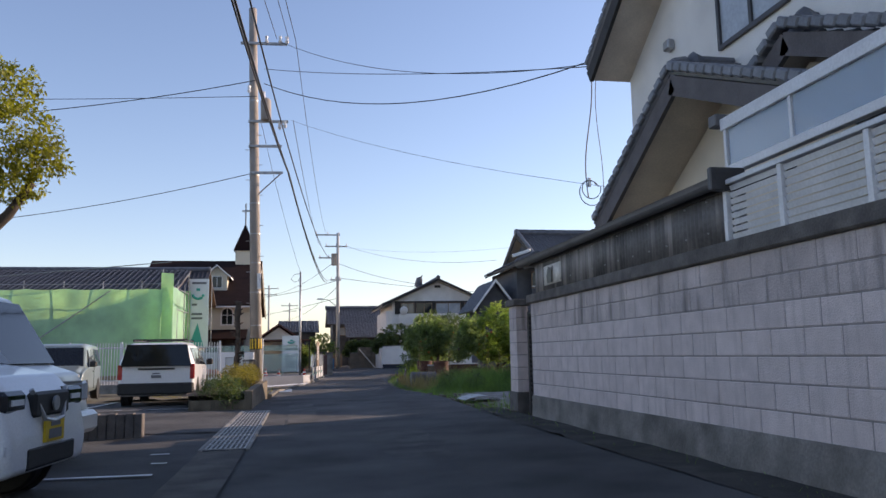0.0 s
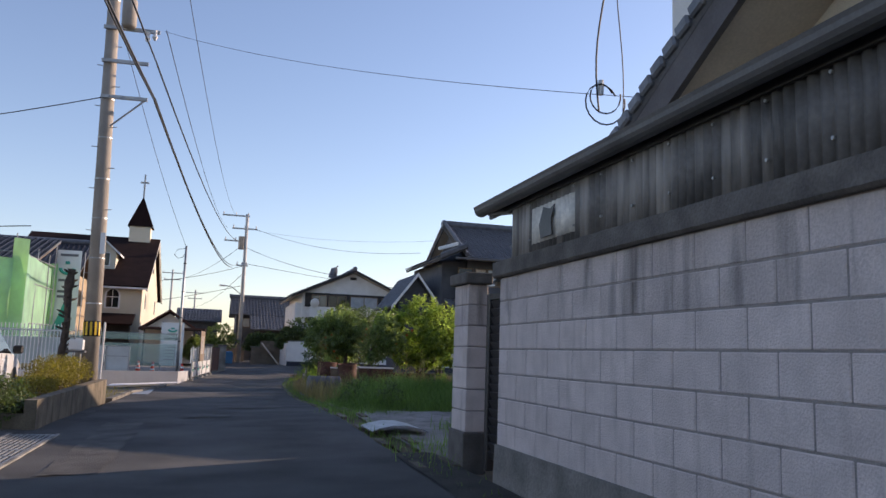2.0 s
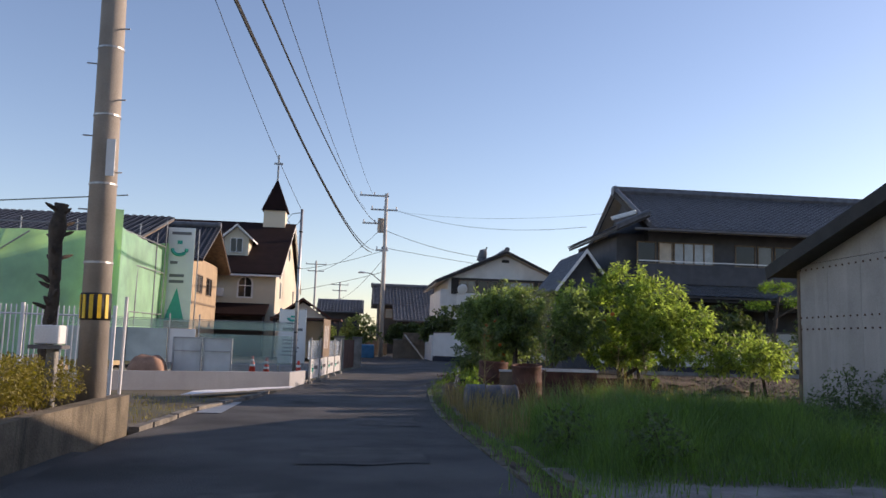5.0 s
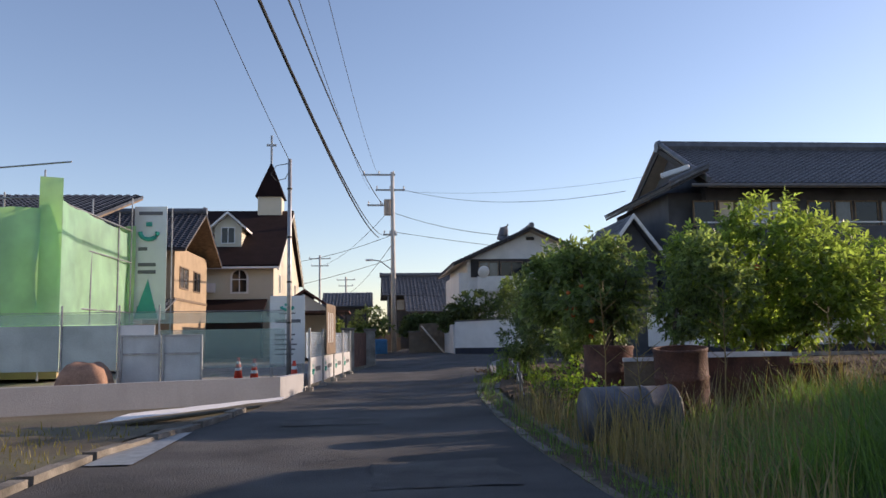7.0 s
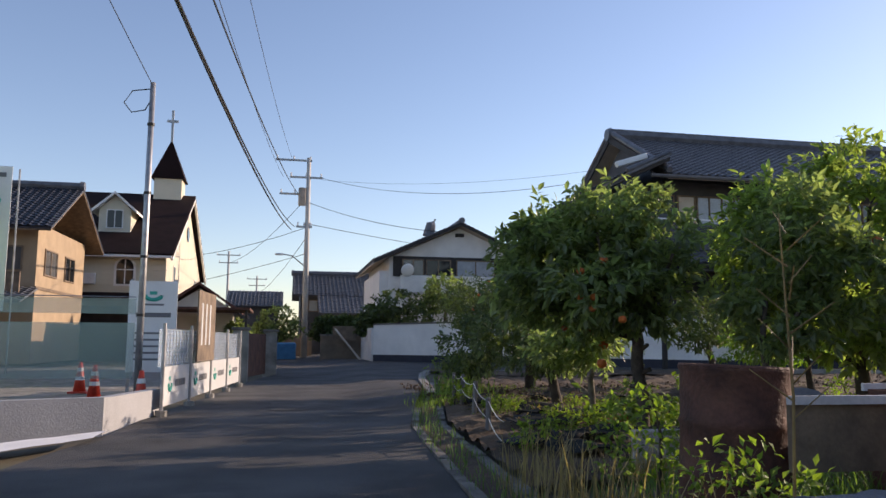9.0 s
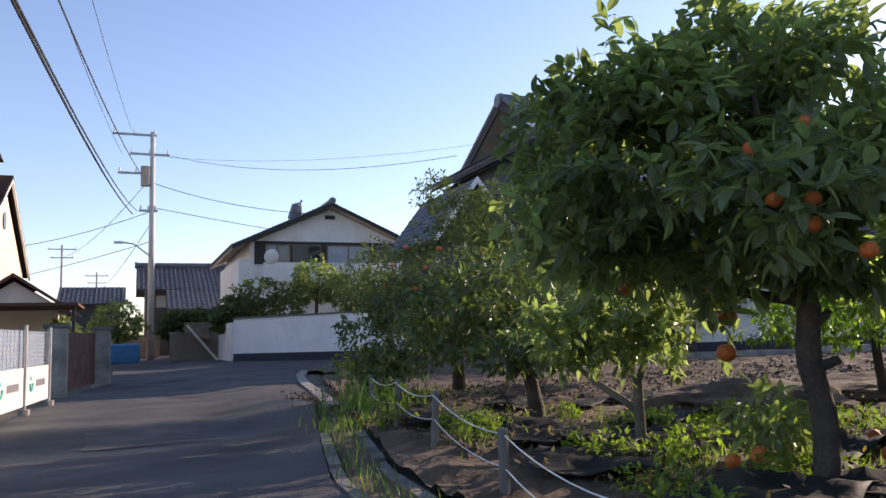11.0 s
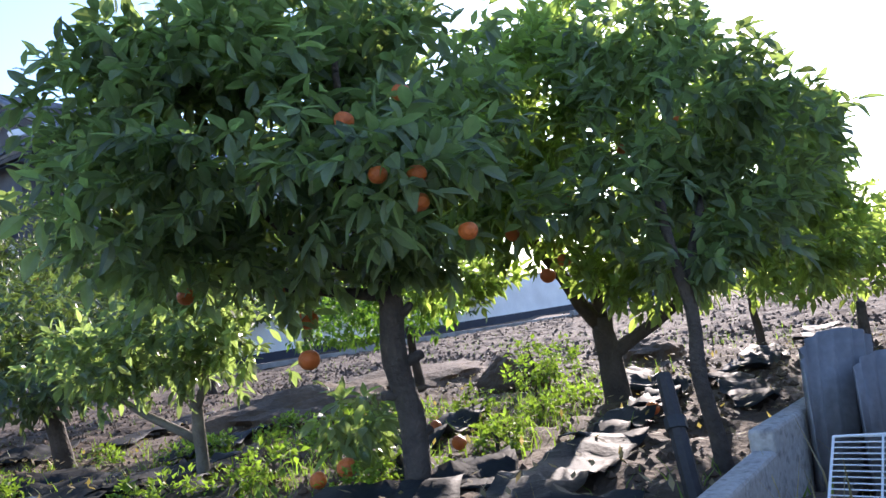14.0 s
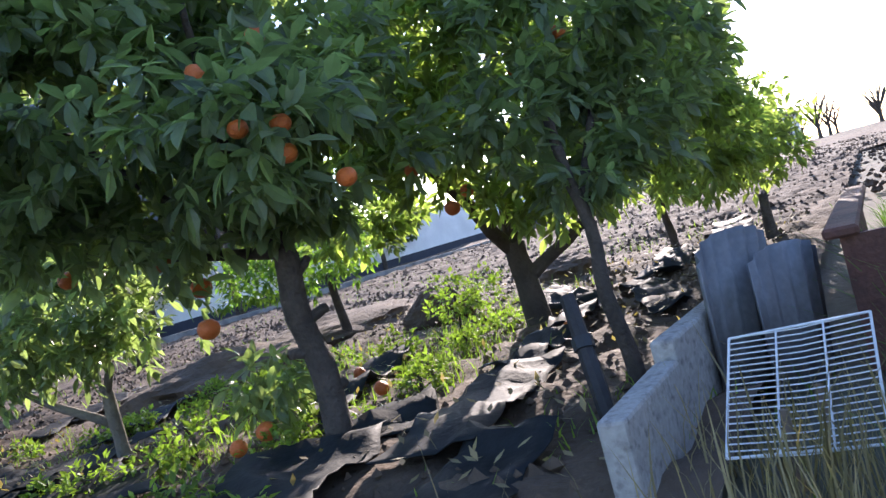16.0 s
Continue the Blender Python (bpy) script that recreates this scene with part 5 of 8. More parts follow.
# small-fruited trees behind
tree("mandarin_tree", "dense dull green mandarin tree dotted with small fruit", (6.4, 40.3, 0),
     [([(6.4, 40.3, -0.02), (6.35, 40.2, 0.6), (6.3, 40.1, 1.2)], 0.1, 0.07), ([(6.35, 40.2, 0.5), (6.8, 40.6, 1.1), (7.0, 40.7, 1.6)], 0.06, 0.02)],
     [((6.4, 40.2, 1.75), (1.15, 1.15, 1.0)), ((5.6, 40.0, 1.25), (0.8, 0.8, 0.65)), ((7.2, 40.0, 1.5), (0.9, 0.9, 0.8)), ((6.5, 40.2, 2.6), (0.7, 0.7, 0.5)), ((6.0, 39.5, 1.1), (0.7, 0.6, 0.6)), ((6.05, 40.3, 3.0), (0.35, 0.35, 0.4)), ((7.5, 39.6, 1.7), (1.1, 1.1, 0.95)), ((7.0, 40.0, 2.6), (0.9, 0.9, 0.6)), ((7.0, 38.9, 1.1), (0.8, 0.8, 0.6)), ((5.3, 40.6, 1.7), (0.8, 0.8, 0.7))],
     26000, 0.075, M_LEAF_DARK, 51,
     [(6.4 + 1.25 * math.cos(a) * math.cos(b), 40.0 + 1.2 * math.sin(a) * math.cos(b), 1.6 + 0.95 * math.sin(b)) for a, b in [(-3.3 + 0.13 * i, -0.6 + ((i * 37) % 30) / 25) for i in range(28)]], 0.032)
tree("mandarin_tree", "low bushy citrus tree beside the lane", (5.5, 36.3, 0),
     [([(5.52, 36.32, -0.02), (5.45, 36.3, 0.4), (5.4, 36.3, 0.8)], 0.08, 0.05), ([(5.45, 36.3, 0.4), (5.8, 36.5, 0.9)], 0.04, 0.02)],
     [((5.5, 36.4, 1.2), (0.9, 0.95, 0.6)), ((5.05, 37.2, 1.0), (0.75, 0.8, 0.5)), ((5.9, 36.0, 1.1), (0.7, 0.65, 0.45)), ((5.7, 37.6, 1.3), (0.8, 0.8, 0.6)), ((5.2, 36.2, 0.75), (0.6, 0.6, 0.35))], 9500, 0.10, M_LEAF_DARK, 61, inner=0.4, fine=True)
tree("citrus_tree", "low green citrus bush at the lane edge", (4.95, 39.2, 0),
     [([(4.95, 39.2, -0.02), (4.93, 39.2, 0.3), (4.95, 39.2, 0.6)], 0.05, 0.03)],
     [((4.95, 39.2, 0.85), (0.7, 0.75, 0.6)), ((4.75, 38.7, 0.5), (0.45, 0.5, 0.4)), ((5.2, 39.7, 1.3), (0.5, 0.6, 0.45))], 5000, 0.09, M_LEAF_DARK, 62, inner=0.4, fine=True)
tree("citrus_sapling", "small citrus bush in the far rows", (10.9, 32.3, 0), [([(10.9, 32.3, 0.05), (10.85, 32.3, 0.5), (10.8, 32.3, 0.9)], 0.05, 0.03)],
     [((10.8, 32.3, 1.15), (0.75, 0.75, 0.55))], 1800, 0.09, M_LEAF_DARK, 71, inner=0.2)
tree("citrus_sapling", "low citrus tree in the orchard", (9.0, 35.4, 0), [([(9.0, 35.4, 0.02), (8.95, 35.4, 0.4), (8.9, 35.4, 0.8)], 0.06, 0.04)],
     [((8.9, 35.4, 1.05), (0.8, 0.8, 0.5)), ((8.4, 35.9, 0.95), (0.6, 0.6, 0.4))], 2600, 0.1, M_LEAF_LIGHT, 72, inner=0.3)
tree("citrus_tree", "round citrus tree in the orchard", (10.7, 41.0, 0), [([(10.7, 41, 0.02), (10.7, 41, 0.6), (10.6, 41, 1.1)], 0.09, 0.05)],
     [((10.6, 41, 1.5), (1.0, 1.0, 0.7)), ((10.2, 40.4, 1.2), (0.7, 0.7, 0.5))], 3200, 0.12, M_LEAF_DARK, 73)
tree("citrus_tree", "low leafy citrus tree near the shed", (10.0, 31.2, 0), [([(10.0, 31.2, 0.02), (10.0, 31.2, 0.5)], 0.06, 0.04)],
     [((9.8, 31.3, 1.1), (0.9, 0.7, 0.6)), ((10.5, 31.4, 1.0), (0.7, 0.7, 0.5)), ((9.2, 31.5, 0.95), (0.6, 0.5, 0.45))], 3600, 0.12, M_LEAF_MID, 74, inner=0.3)

# street tree in the car park
M_LEAF_YELLOW = mat("yellow_green_leaf", (0.19, 0.19, 0.03), 0.5, 0.2, 2, 30, 0.0, island=0.35, trans=0.4)
tree("street_tree", "car park tree with yellowish green crown", (-6.6, 13.8, 0),
     [([(-6.6, 13.8, 0), (-6.3, 13.9, 1.2), (-5.7, 14.0, 2.4), (-4.9, 14.0, 3.3), (-4.6, 14.0, 3.8)], 0.13, 0.06), ([(-5.4, 14, 2.8), (-5.8, 14, 3.8), (-5.9, 14, 4.6)], 0.07, 0.03)],
     [((-5.0, 14, 4.5), (0.9, 0.9, 0.75)), ((-5.2, 14, 5.3), (0.75, 0.8, 0.5)), ((-6.2, 14, 5.0), (1.1, 1.1, 0.9)), ((-4.5, 13.9, 4.15), (0.5, 0.6, 0.35)), ((-4.85, 14, 3.75), (0.5, 0.5, 0.35)), ((-5.6, 14, 3.9), (0.7, 0.7, 0.5))],
     14000, 0.085, M_LEAF_YELLOW, 81, slim=0.5)

# garden trees by the white wall and houses
for k, (x, y, z, r, h, m) in enumerate(((7.2, 64.0, 2.6, 1.7, 1.1, M_LEAF_DARK), (9.6, 64.2, 3.4, 1.4, 1.1, M_LEAF), (6.2, 64.5, 2.0, 1.0, 0.8, M_LEAF_DARK), (12.2, 64.0, 3.0, 1.6, 1.2, M_LEAF_DARK),
                                      (1.3, 74.0, 2.1, 1.4, 1.2, M_LEAF), (3.9, 68.5, 1.7, 0.8, 0.7, M_LEAF_DARK), (5.0, 68.6, 1.9, 0.9, 0.6, M_LEAF_DARK), (-0.3, 60.5, 1.1, 0.7, 0.8, M_LEAF),
                                      (17.5, 48.7, 2.3, 1.9, 1.2, M_LEAF_DARK), (22.5, 48.0, 2.1, 2.2, 1.3, M_LEAF_DARK), (27.0, 47.0, 2.2, 2.2, 1.4, M_LEAF_DARK))):
    tree("garden_tree", "clipped evergreen garden tree behind a wall", (x, y, 0), [([(x, y, -0.1), (x, y, z * 0.5), (x + 0.1, y, z)], 0.12, 0.06)],
         [((x, y, z), (r, r, h)), ((x + r * 0.5, y - 0.2, z - h * 0.3), (r * 0.7, r * 0.7, h * 0.6)), ((x - r * 0.5, y + 0.2, z - h * 0.4), (r * 0.7, r * 0.7, h * 0.6))], 2600, 0.22, m, 100 + k, slim=0.6)
pine = tree("pine_tree", "cloud-pruned pine in front of large house", (19.5, 47.3, 0), [([(19.5, 47.3, 0), (19.3, 47.3, 2), (19.6, 47.3, 3.6)], 0.14, 0.05), ([(19.3, 47.3, 2.6), (20.4, 47.3, 3.2)], 0.06, 0.03)],
            [((19.5, 47.3, 4.0), (0.9, 0.9, 0.25)), ((20.5, 47.3, 3.4), (0.8, 0.8, 0.22)), ((18.7, 47.3, 3.2), (0.7, 0.7, 0.2))], 2400, 0.16, M_LEAF_LIGHT, 130, slim=0.2)

# ---- cars ----


def loft(rings):
    bm = bmesh.new()
    vs = [[bm.verts.new(p) for p in r] for r in rings]
    for a, b in zip(vs, vs[1:]):
        for i in range(len(a)):
            j = (i + 1) % len(a)
            bm.faces.new((a[i], a[j], b[j], b[i]))
    bm.faces.new(vs[0][::-1])
    bm.faces.new(vs[-1])
    bmesh.ops.recalc_face_normals(bm, faces=bm.faces[:])
    return bm


def car(name, label, at, W, stations, paint, glass_side, wheel_x, wheel_r=0.28, front_glass=None, rear_glass=None, round_by=0.05, screen=M_GLASS_DARK):
    """A car that faces +x. stations: x, sill, belt, roof heights and half widths at belt and roof, from tail to nose."""
    c = thing(name, label, "car")

    def ring(s):
        x, zb, zm, zt, wm, wt = s
        h = [(wm * 0.93, zb), (wm, zb + 0.12), (wm, zm), (wm - (wm - wt) * 0.85, zt - 0.07), (wt - 0.07, zt)]
        return [(x, y, z) for y, z in h] + [(x, -y, z) for y, z in reversed(h)]

    b = part("body", loft([ring(s) for s in stations]), paint, c, smooth=True)
    md = b.modifiers.new("round", "BEVEL")
    md.width, md.segments, md.limit_method, md.angle_limit = round_by, 4, "ANGLE", radians(14)
    md.harden_normals = True

    def side_at(x, f):
        for s, t in zip(stations, stations[1:]):
            if x <= t[0]:
                k = (x - s[0]) / (t[0] - s[0])
                q = [a + (e - a) * k for a, e in zip(s, t)]
                break
        _, zb, zm, zt, wm, wt = q
        return wm - (wm - wt) * 0.85 * f, zm + (zt - 0.07 - zm) * f

    for sgn in (1, -1):
        for x0, x1, x2, x3 in glass_side:
            bm = bmesh.new()
            o = []
            for x, f in ((x0, 0.04), (x1, 0.04), (x2, 0.88), (x3, 0.88)):
                y, z = side_at(x, f)
                o.append((x, y, z))
            a = [bm.verts.new((x, sgn * (y - 0.02), z)) for x, y, z in o]
            e = [bm.verts.new((x, sgn * (y + 0.012), z)) for x, y, z in o]
            bm.faces.new(a)
            bm.faces.new(e)
            for i in range(4):
                bm.faces.new((a[i], a[(i + 1) % 4], e[(i + 1) % 4], e[i]))
            bmesh.ops.recalc_face_normals(bm, faces=bm.faces[:])
            part("side_window", bm, M_GLASS_DARK, c)
    for nm, g in (("windscreen", front_glass), ("rear_window", rear_glass)):
        if g:
            xa, za, wa, xb, zb, wb = g
            d = 0.03 if nm == "windscreen" else -0.03
            bm = bmesh.new()
            lo = [bm.verts.new((xa + d, s * wa, za)) for s in (-1, 1)]
            hi = [bm.verts.new((xb + d, s * wb, zb)) for s in (1, -1)]
            li = [bm.verts.new((xa - 2 * d, s * wa, za)) for s in (-1, 1)]
            hh = [bm.verts.new((xb - 2 * d, s * wb, zb)) for s in (1, -1)]
            f, k = lo + hi, li + hh
            bm.faces.new(f)
            bm.faces.new(k)
            for i in range(4):
                bm.faces.new((f[i], f[(i + 1) % 4], k[(i + 1) % 4], k[i]))
            bmesh.ops.recalc_face_normals(bm, faces=bm.faces[:])
            part(nm, bm, screen if nm == "windscreen" else M_GLASS_DARK, c)
    for x in wheel_x:
        for s in (1, -1):
            y = s * (W / 2 - 0.1)
            w = part("wheel", tube(bmesh.new(), [(x, y - 0.085, wheel_r), (x, y - 0.06, wheel_r), (x, y + 0.06, wheel_r), (x, y + 0.085, wheel_r)], [wheel_r * 0.92, wheel_r, wheel_r, wheel_r * 0.92], 24), M_BLACK, c, "black tyre", smooth=False)
            part("hub", tube(bmesh.new(), [(x, y + s * 0.08, wheel_r), (x, y + s * 0.1, wheel_r)], [wheel_r * 0.6, wheel_r * 0.45], 14), M_STEEL, w)
            part("wheel_arch", tube(bmesh.new(), [(x, s * (W / 2 - 0.02), wheel_r + 0.02), (x, s * (W / 2 + 0.004), wheel_r + 0.02)], wheel_r * 1.18, 20), M_BLACK, c)
    for s in (1, -1):
        xm = front_glass[0] - 0.25 if front_glass else stations[-2][0]
        y, z = side_at(xm, 0.05)
        part("mirror", boxes((xm - 0.06, xm + 0.06, min(s * (y + 0.02), s * (y + 0.2)), max(s * (y + 0.02), s * (y + 0.2)), z, z + 0.16), bevel=0.03), M_BLACK, c)
        part("door_seam", boxes((xm - 0.95, xm - 0.94, min(s * y, s * (W / 2 + 0.003)), max(s * y, s * (W / 2 + 0.003)), 0.35, z)), M_BLACK, c)
        part("door_handle", boxes((xm - 0.85, xm - 0.68, s * (W / 2) - 0.02, s * (W / 2) + 0.025, z - 0.14, z - 0.1), bevel=0.008), paint, c)
    c.matrix_world = at
    return c


def plate(c, x, z, face, material, w=0.33, h=0.165):
    s = 1 if face > 0 else -1
    p = part("number_plate", boxes((min(x, x + s * 0.02), max(x, x + s * 0.02), -w / 2, w / 2, z - h / 2, z + h / 2)), material, c)
    e = x + s * 0.02
    for y0, y1, z0, z1 in ((-0.08, 0.08, 0.03, 0.06), (-0.11, 0.11, -0.06, 0.01)):
        part("plate_bar", boxes((min(e, e + s * 0.004), max(e, e + s * 0.004), y0, y1, z + z0, z + z1)), M_GREYINK, p)


# white estate car, tail towards the lane's near end
wagon = car("estate_car", "white estate car parked with its tail outward", pose(-3.82, 22.5, gz(-3.9, 22) - 0.01, 0, 0, 92), 1.69,
            [(-2.2, 0.32, 0.92, 1.12, 0.80, 0.72), (-2.12, 0.27, 0.95, 1.40, 0.84, 0.66), (-1.95, 0.25, 0.96, 1.48, 0.845, 0.64), (-0.3, 0.25, 0.94, 1.51, 0.845, 0.64), (0.6, 0.25, 0.93, 1.46, 0.845, 0.62),
             (1.25, 0.25, 0.93, 1.0, 0.84, 0.7), (1.9, 0.25, 0.80, 0.86, 0.82, 0.68), (2.15, 0.3, 0.66, 0.7, 0.75, 0.62)],
            M_CARWHITE, [(-1.95, -1.1, -1.12, -1.8), (-1.04, -0.2, -0.22, -1.04), (-0.12, 0.95, 0.5, -0.14)], (-1.35, 1.35), 0.3, (1.22, 1.0, 0.68, 0.62, 1.42, 0.58), (-2.25, 0.94, 0.77, -2.13, 1.44, 0.66))
for s in (1, -1):
    part("tail_lamp", boxes((-2.21, -2.1, s * 0.79 - 0.05, s * 0.79 + 0.05, 0.64, 0.98), bevel=0.01), M_RED, wagon, "red tail lamp")
part("rear_bumper", boxes((-2.3, -2.05, -0.83, 0.83, 0.3, 0.56), bevel=0.03), M_BLACK, wagon, "black rear bumper")
plate(wagon, -2.2, 0.73, -1, M_WHITEPAINT)
part("tailgate_trim", boxes((-2.235, -2.19, -0.4, 0.4, 0.86, 0.9)), M_BLACK, wagon)
for s in (1, -1):
    part("roof_rail", rod((-1.9, s * 0.56, 1.53), (0.3, s * 0.56, 1.55), 0.02), M_BLACK, wagon)
for x in (-1.6, -0.1):
    part("roof_bar", rod((x, -0.62, 1.56), (x, 0.62, 1.56), 0.018), M_BLACK, wagon)

# grey-green small car
mini = car("small_car", "grey green boxy small car parked nose outward", pose(-7.1, 25.4, gz(-7, 25) - 0.01, 0, 0, -84), 1.48,
           [(-1.7, 0.3, 0.95, 1.5, 0.70, 0.6), (-1.62, 0.26, 0.96, 1.6, 0.735, 0.6), (0.3, 0.25, 0.95, 1.62, 0.735, 0.6), (0.55, 0.25, 0.95, 1.56, 0.735, 0.58), (1.0, 0.25, 0.93, 1.0, 0.73, 0.62), (1.55, 0.25, 0.82, 0.88, 0.71, 0.6), (1.68, 0.3, 0.6, 0.64, 0.66, 0.55)],
           M_GREYCAR, [(-1.55, -0.5, -0.52, -1.5), (-0.42, 0.75, 0.5, -0.44)], (-1.15, 1.1), 0.27, (0.99, 0.99, 0.62, 0.58, 1.5, 0.55), (-1.68, 0.98, 0.62, -1.63, 1.48, 0.55))
for s in (1, -1):
    part("headlamp", boxes((1.5, 1.66, s * 0.52 - 0.1, s * 0.52 + 0.1, 0.62, 0.78), bevel=0.03), M_GLASS_PALE, mini)

# two white vans nosing towards the lane
van_a = car("kei_van", "white tall kei van with dark grille beside lane", pose(-4.0, 7.75, gz(-4, 8) - 0.01, 0, 0, -6), 1.48,
            [(-1.7, 0.3, 1.0, 1.6, 0.70, 0.6), (-1.6, 0.26, 1.0, 1.74, 0.735, 0.62), (0.2, 0.25, 1.0, 1.76, 0.735, 0.62), (0.45, 0.25, 1.0, 1.70, 0.735, 0.6), (1.05, 0.25, 0.98, 1.05, 0.73, 0.64), (1.5, 0.25, 0.88, 0.96, 0.71, 0.6), (1.64, 0.27, 0.74, 0.80, 0.69, 0.56), (1.70, 0.3, 0.5, 0.54, 0.66, 0.55)],
            M_CARWHITE, [(-1.5, -0.5, -0.52, -1.45), (-0.42, 0.8, 0.45, -0.44)], (-1.15, 1.1), 0.28, (1.06, 1.05, 0.64, 0.5, 1.66, 0.56), round_by=0.08, screen=M_GLASS_MID)
part("grille", boxes((1.62, 1.70, -0.30, 0.30, 0.66, 0.84), bevel=0.02), M_BLACK, van_a, "dark patterned grille")
for s in (1, -1):
    part("grille_bar", tube(bmesh.new(), [(1.66, s * 0.30, 0.86), (1.71, s * 0.16, 0.64), (1.71, 0, 0.62)], 0.018, 6), M_STEEL, van_a, "chrome grille bar")
    h = part("headlamp", boxes((1.5, 1.66, min(s * 0.36, s * 0.68), max(s * 0.36, s * 0.68), 0.70, 0.86), bevel=0.03), M_GLASS_DARK, van_a, "dark clear headlamp")
    part("reflector", boxes((1.655, 1.67, min(s * 0.42, s * 0.6), max(s * 0.42, s * 0.6), 0.76, 0.8)), M_WHITEPAINT, h)
    part("wiper", rod((1.08, s * 0.35, 1.06), (0.98, s * -0.1, 1.13), 0.012), M_BLACK, van_a)
    part("fog_lamp_recess", boxes((1.6, 1.69, min(s * 0.5, s * 0.64), max(s * 0.5, s * 0.64), 0.4, 0.52), bevel=0.02), M_BLACK, van_a)
part("emblem", tube(bmesh.new(), [(1.71, 0, 0.75), (1.725, 0, 0.75)], 0.055, 14), M_STEEL, van_a, "round chrome emblem")
part("lower_grille", boxes((1.63, 1.71, -0.42, 0.42, 0.3, 0.46), bevel=0.02), M_BLACK, van_a)
plate(van_a, 1.70, 0.555, 1, M_YELLOW)
van_b = car("kei_van", "cream white boxy kei van behind the white one", pose(-4.55, 10.15, gz(-4, 10) - 0.01, 0, 0, -4), 1.48,
            [(-1.7, 0.3, 1.0, 1.6, 0.70, 0.6), (-1.6, 0.26, 1.0, 1.80, 0.735, 0.64), (0.6, 0.25, 1.0, 1.82, 0.735, 0.64), (0.85, 0.25, 1.0, 1.74, 0.735, 0.62), (1.25, 0.25, 0.98, 1.04, 0.73, 0.64), (1.58, 0.25, 0.86, 0.93, 0.71, 0.62), (1.68, 0.3, 0.5, 0.55, 0.68, 0.58)],
            M_BLUEWHITE, [(-1.5, -0.3, -0.32, -1.45), (-0.22, 1.0, 0.7, -0.24)], (-1.15, 1.1), 0.28, (1.27, 1.04, 0.64, 0.88, 1.7, 0.58))
for i in range(5):
    part("grille_slat", boxes((1.6, 1.70, -0.36, 0.36, 0.64 + 0.045 * i, 0.665 + 0.045 * i)), M_GUTTER, van_b)
for s in (1, -1):
    part("headlamp", boxes((1.55, 1.68, s * 0.52 - 0.12, s * 0.52 + 0.12, 0.62, 0.84), bevel=0.03), M_GLASS_PALE, van_b)
part("bumper", boxes((1.58, 1.78, -0.72, 0.72, 0.28, 0.52), bevel=0.05), M_BLUEWHITE, van_b)

# ---- car park: grating, low block border, lines, fence ----
grate = thing("drain_grating", "long steel drain grating beside the lane", "grating", kind="structure")
bar = mesh_of("grate_bar", boxes((-0.008, 0.008, 10.7, 17.2, -0.02, 0.014)), M_STEEL)
part("channel", boxes((-1.58, -1.09, 10.68, 17.22, -0.09, 0.004)), M_BLACK, grate)
for i in range(9):
    b = new("grate_bar", bar)
    b.parent = grate
    b.location = (-1.56 + 0.056 * i, 0, 0)
for i in range(14):
    part("cross_bar", boxes((-1.58, -1.09, 10.7 + 0.5 * i, 10.72 + 0.5 * i, -0.01, 0.016)), M_STEEL, grate)
part("frame_edge", boxes((-1.62, -1.58, 10.6, 17.3, -0.05, 0.018), (-1.09, -1.05, 10.6, 17.3, -0.05, 0.018)), M_CONC, grate)
M_STRIP = mat("patchy_gutter_concrete", (0.12, 0.108, 0.095), 0.95, 0.45, 2.2, 40, 0.9, stain=0.8, stain_col=(0.05, 0.047, 0.042))
strip = sheet("gutter_strip", "rough concrete gutter strip along car park", span(0, 1, 4), span(-12, 10.6, 50), M_STRIP, 0.006, 0.01, 0.4, category="kerb", inside=lambda u, y: (-1.6 + 0.5 * u, y))
border = thing("block_border", "low dark concrete block border in car park", "border")
for i in range(8):
    part("brick", boxes((-3.5 + 0.115 * i, -3.39 + 0.115 * i, 12.55, 12.72, -0.05, 0.33 - 0.01 * (i % 2)), bevel=0.012), M_CAP, border)
for x0, x1, y0, y1 in ((-2.75, -1.8, 8.78, 8.86), (-6.3, -4.5, 17.9, 18.0), (-1.95, -1.8, 9.6, 9.66), (-2.1, -1.9, 10.4, 10.46), (-4.6, -1.9, 18.6, 18.68), (-5.2, -5.1, 18.7, 23)):
    ob = sheet("parking_line", "worn white painted parking line", span(x0, x1, 6), span(y0, y1, 2 if y1 - y0 < 1 else 10), M_WHITEPAINT, 0.012, 0.004, 0.3, category="marking")
slab = sheet("entry_slab", "dark patched asphalt of car park entrance", span(-5, -1.6, 12), span(13, 18.4, 14), M_ASPHALT, 0.006, 0.01, 0.8)

pk = thing("picket_fence", "white steel picket fence behind the car park", "fence", kind="structure")
FA, FB = Vector((-9.8, 29.6, 0)), Vector((-3.3, 30.27, 0))
for z in (0.35, 1.45):
    part("rail", tube(bmesh.new(), [FA + Vector((0, 0, z)), FB + Vector((0, 0, z))], 0.02, 6), M_WHITEPAINT, pk)
pick = mesh_of("picket", tube(bmesh.new(), [(0, 0, 0.2), (0, 0, 1.62)], 0.014, 6), M_WHITEPAINT)
for i in range(72):
    p = FA.lerp(FB, i / 71)
    o = new("picket", pick)
    o.parent = pk
    o.location = p
for i in range(5):
    p = FA.lerp(FB, i / 4)
    part("post", boxes((p.x - 0.03, p.x + 0.03, p.y - 0.03, p.y + 0.03, -0.1, 1.66)), M_WHITEPAINT, pk)
part("footing", prism(bmesh.new(), [(FA.x, FA.y), (FB.x, FB.y), (FB.x, FB.y + 0.12), (FA.x, FA.y + 0.12)], "z", -0.1, 0.2), M_CONC, pk)

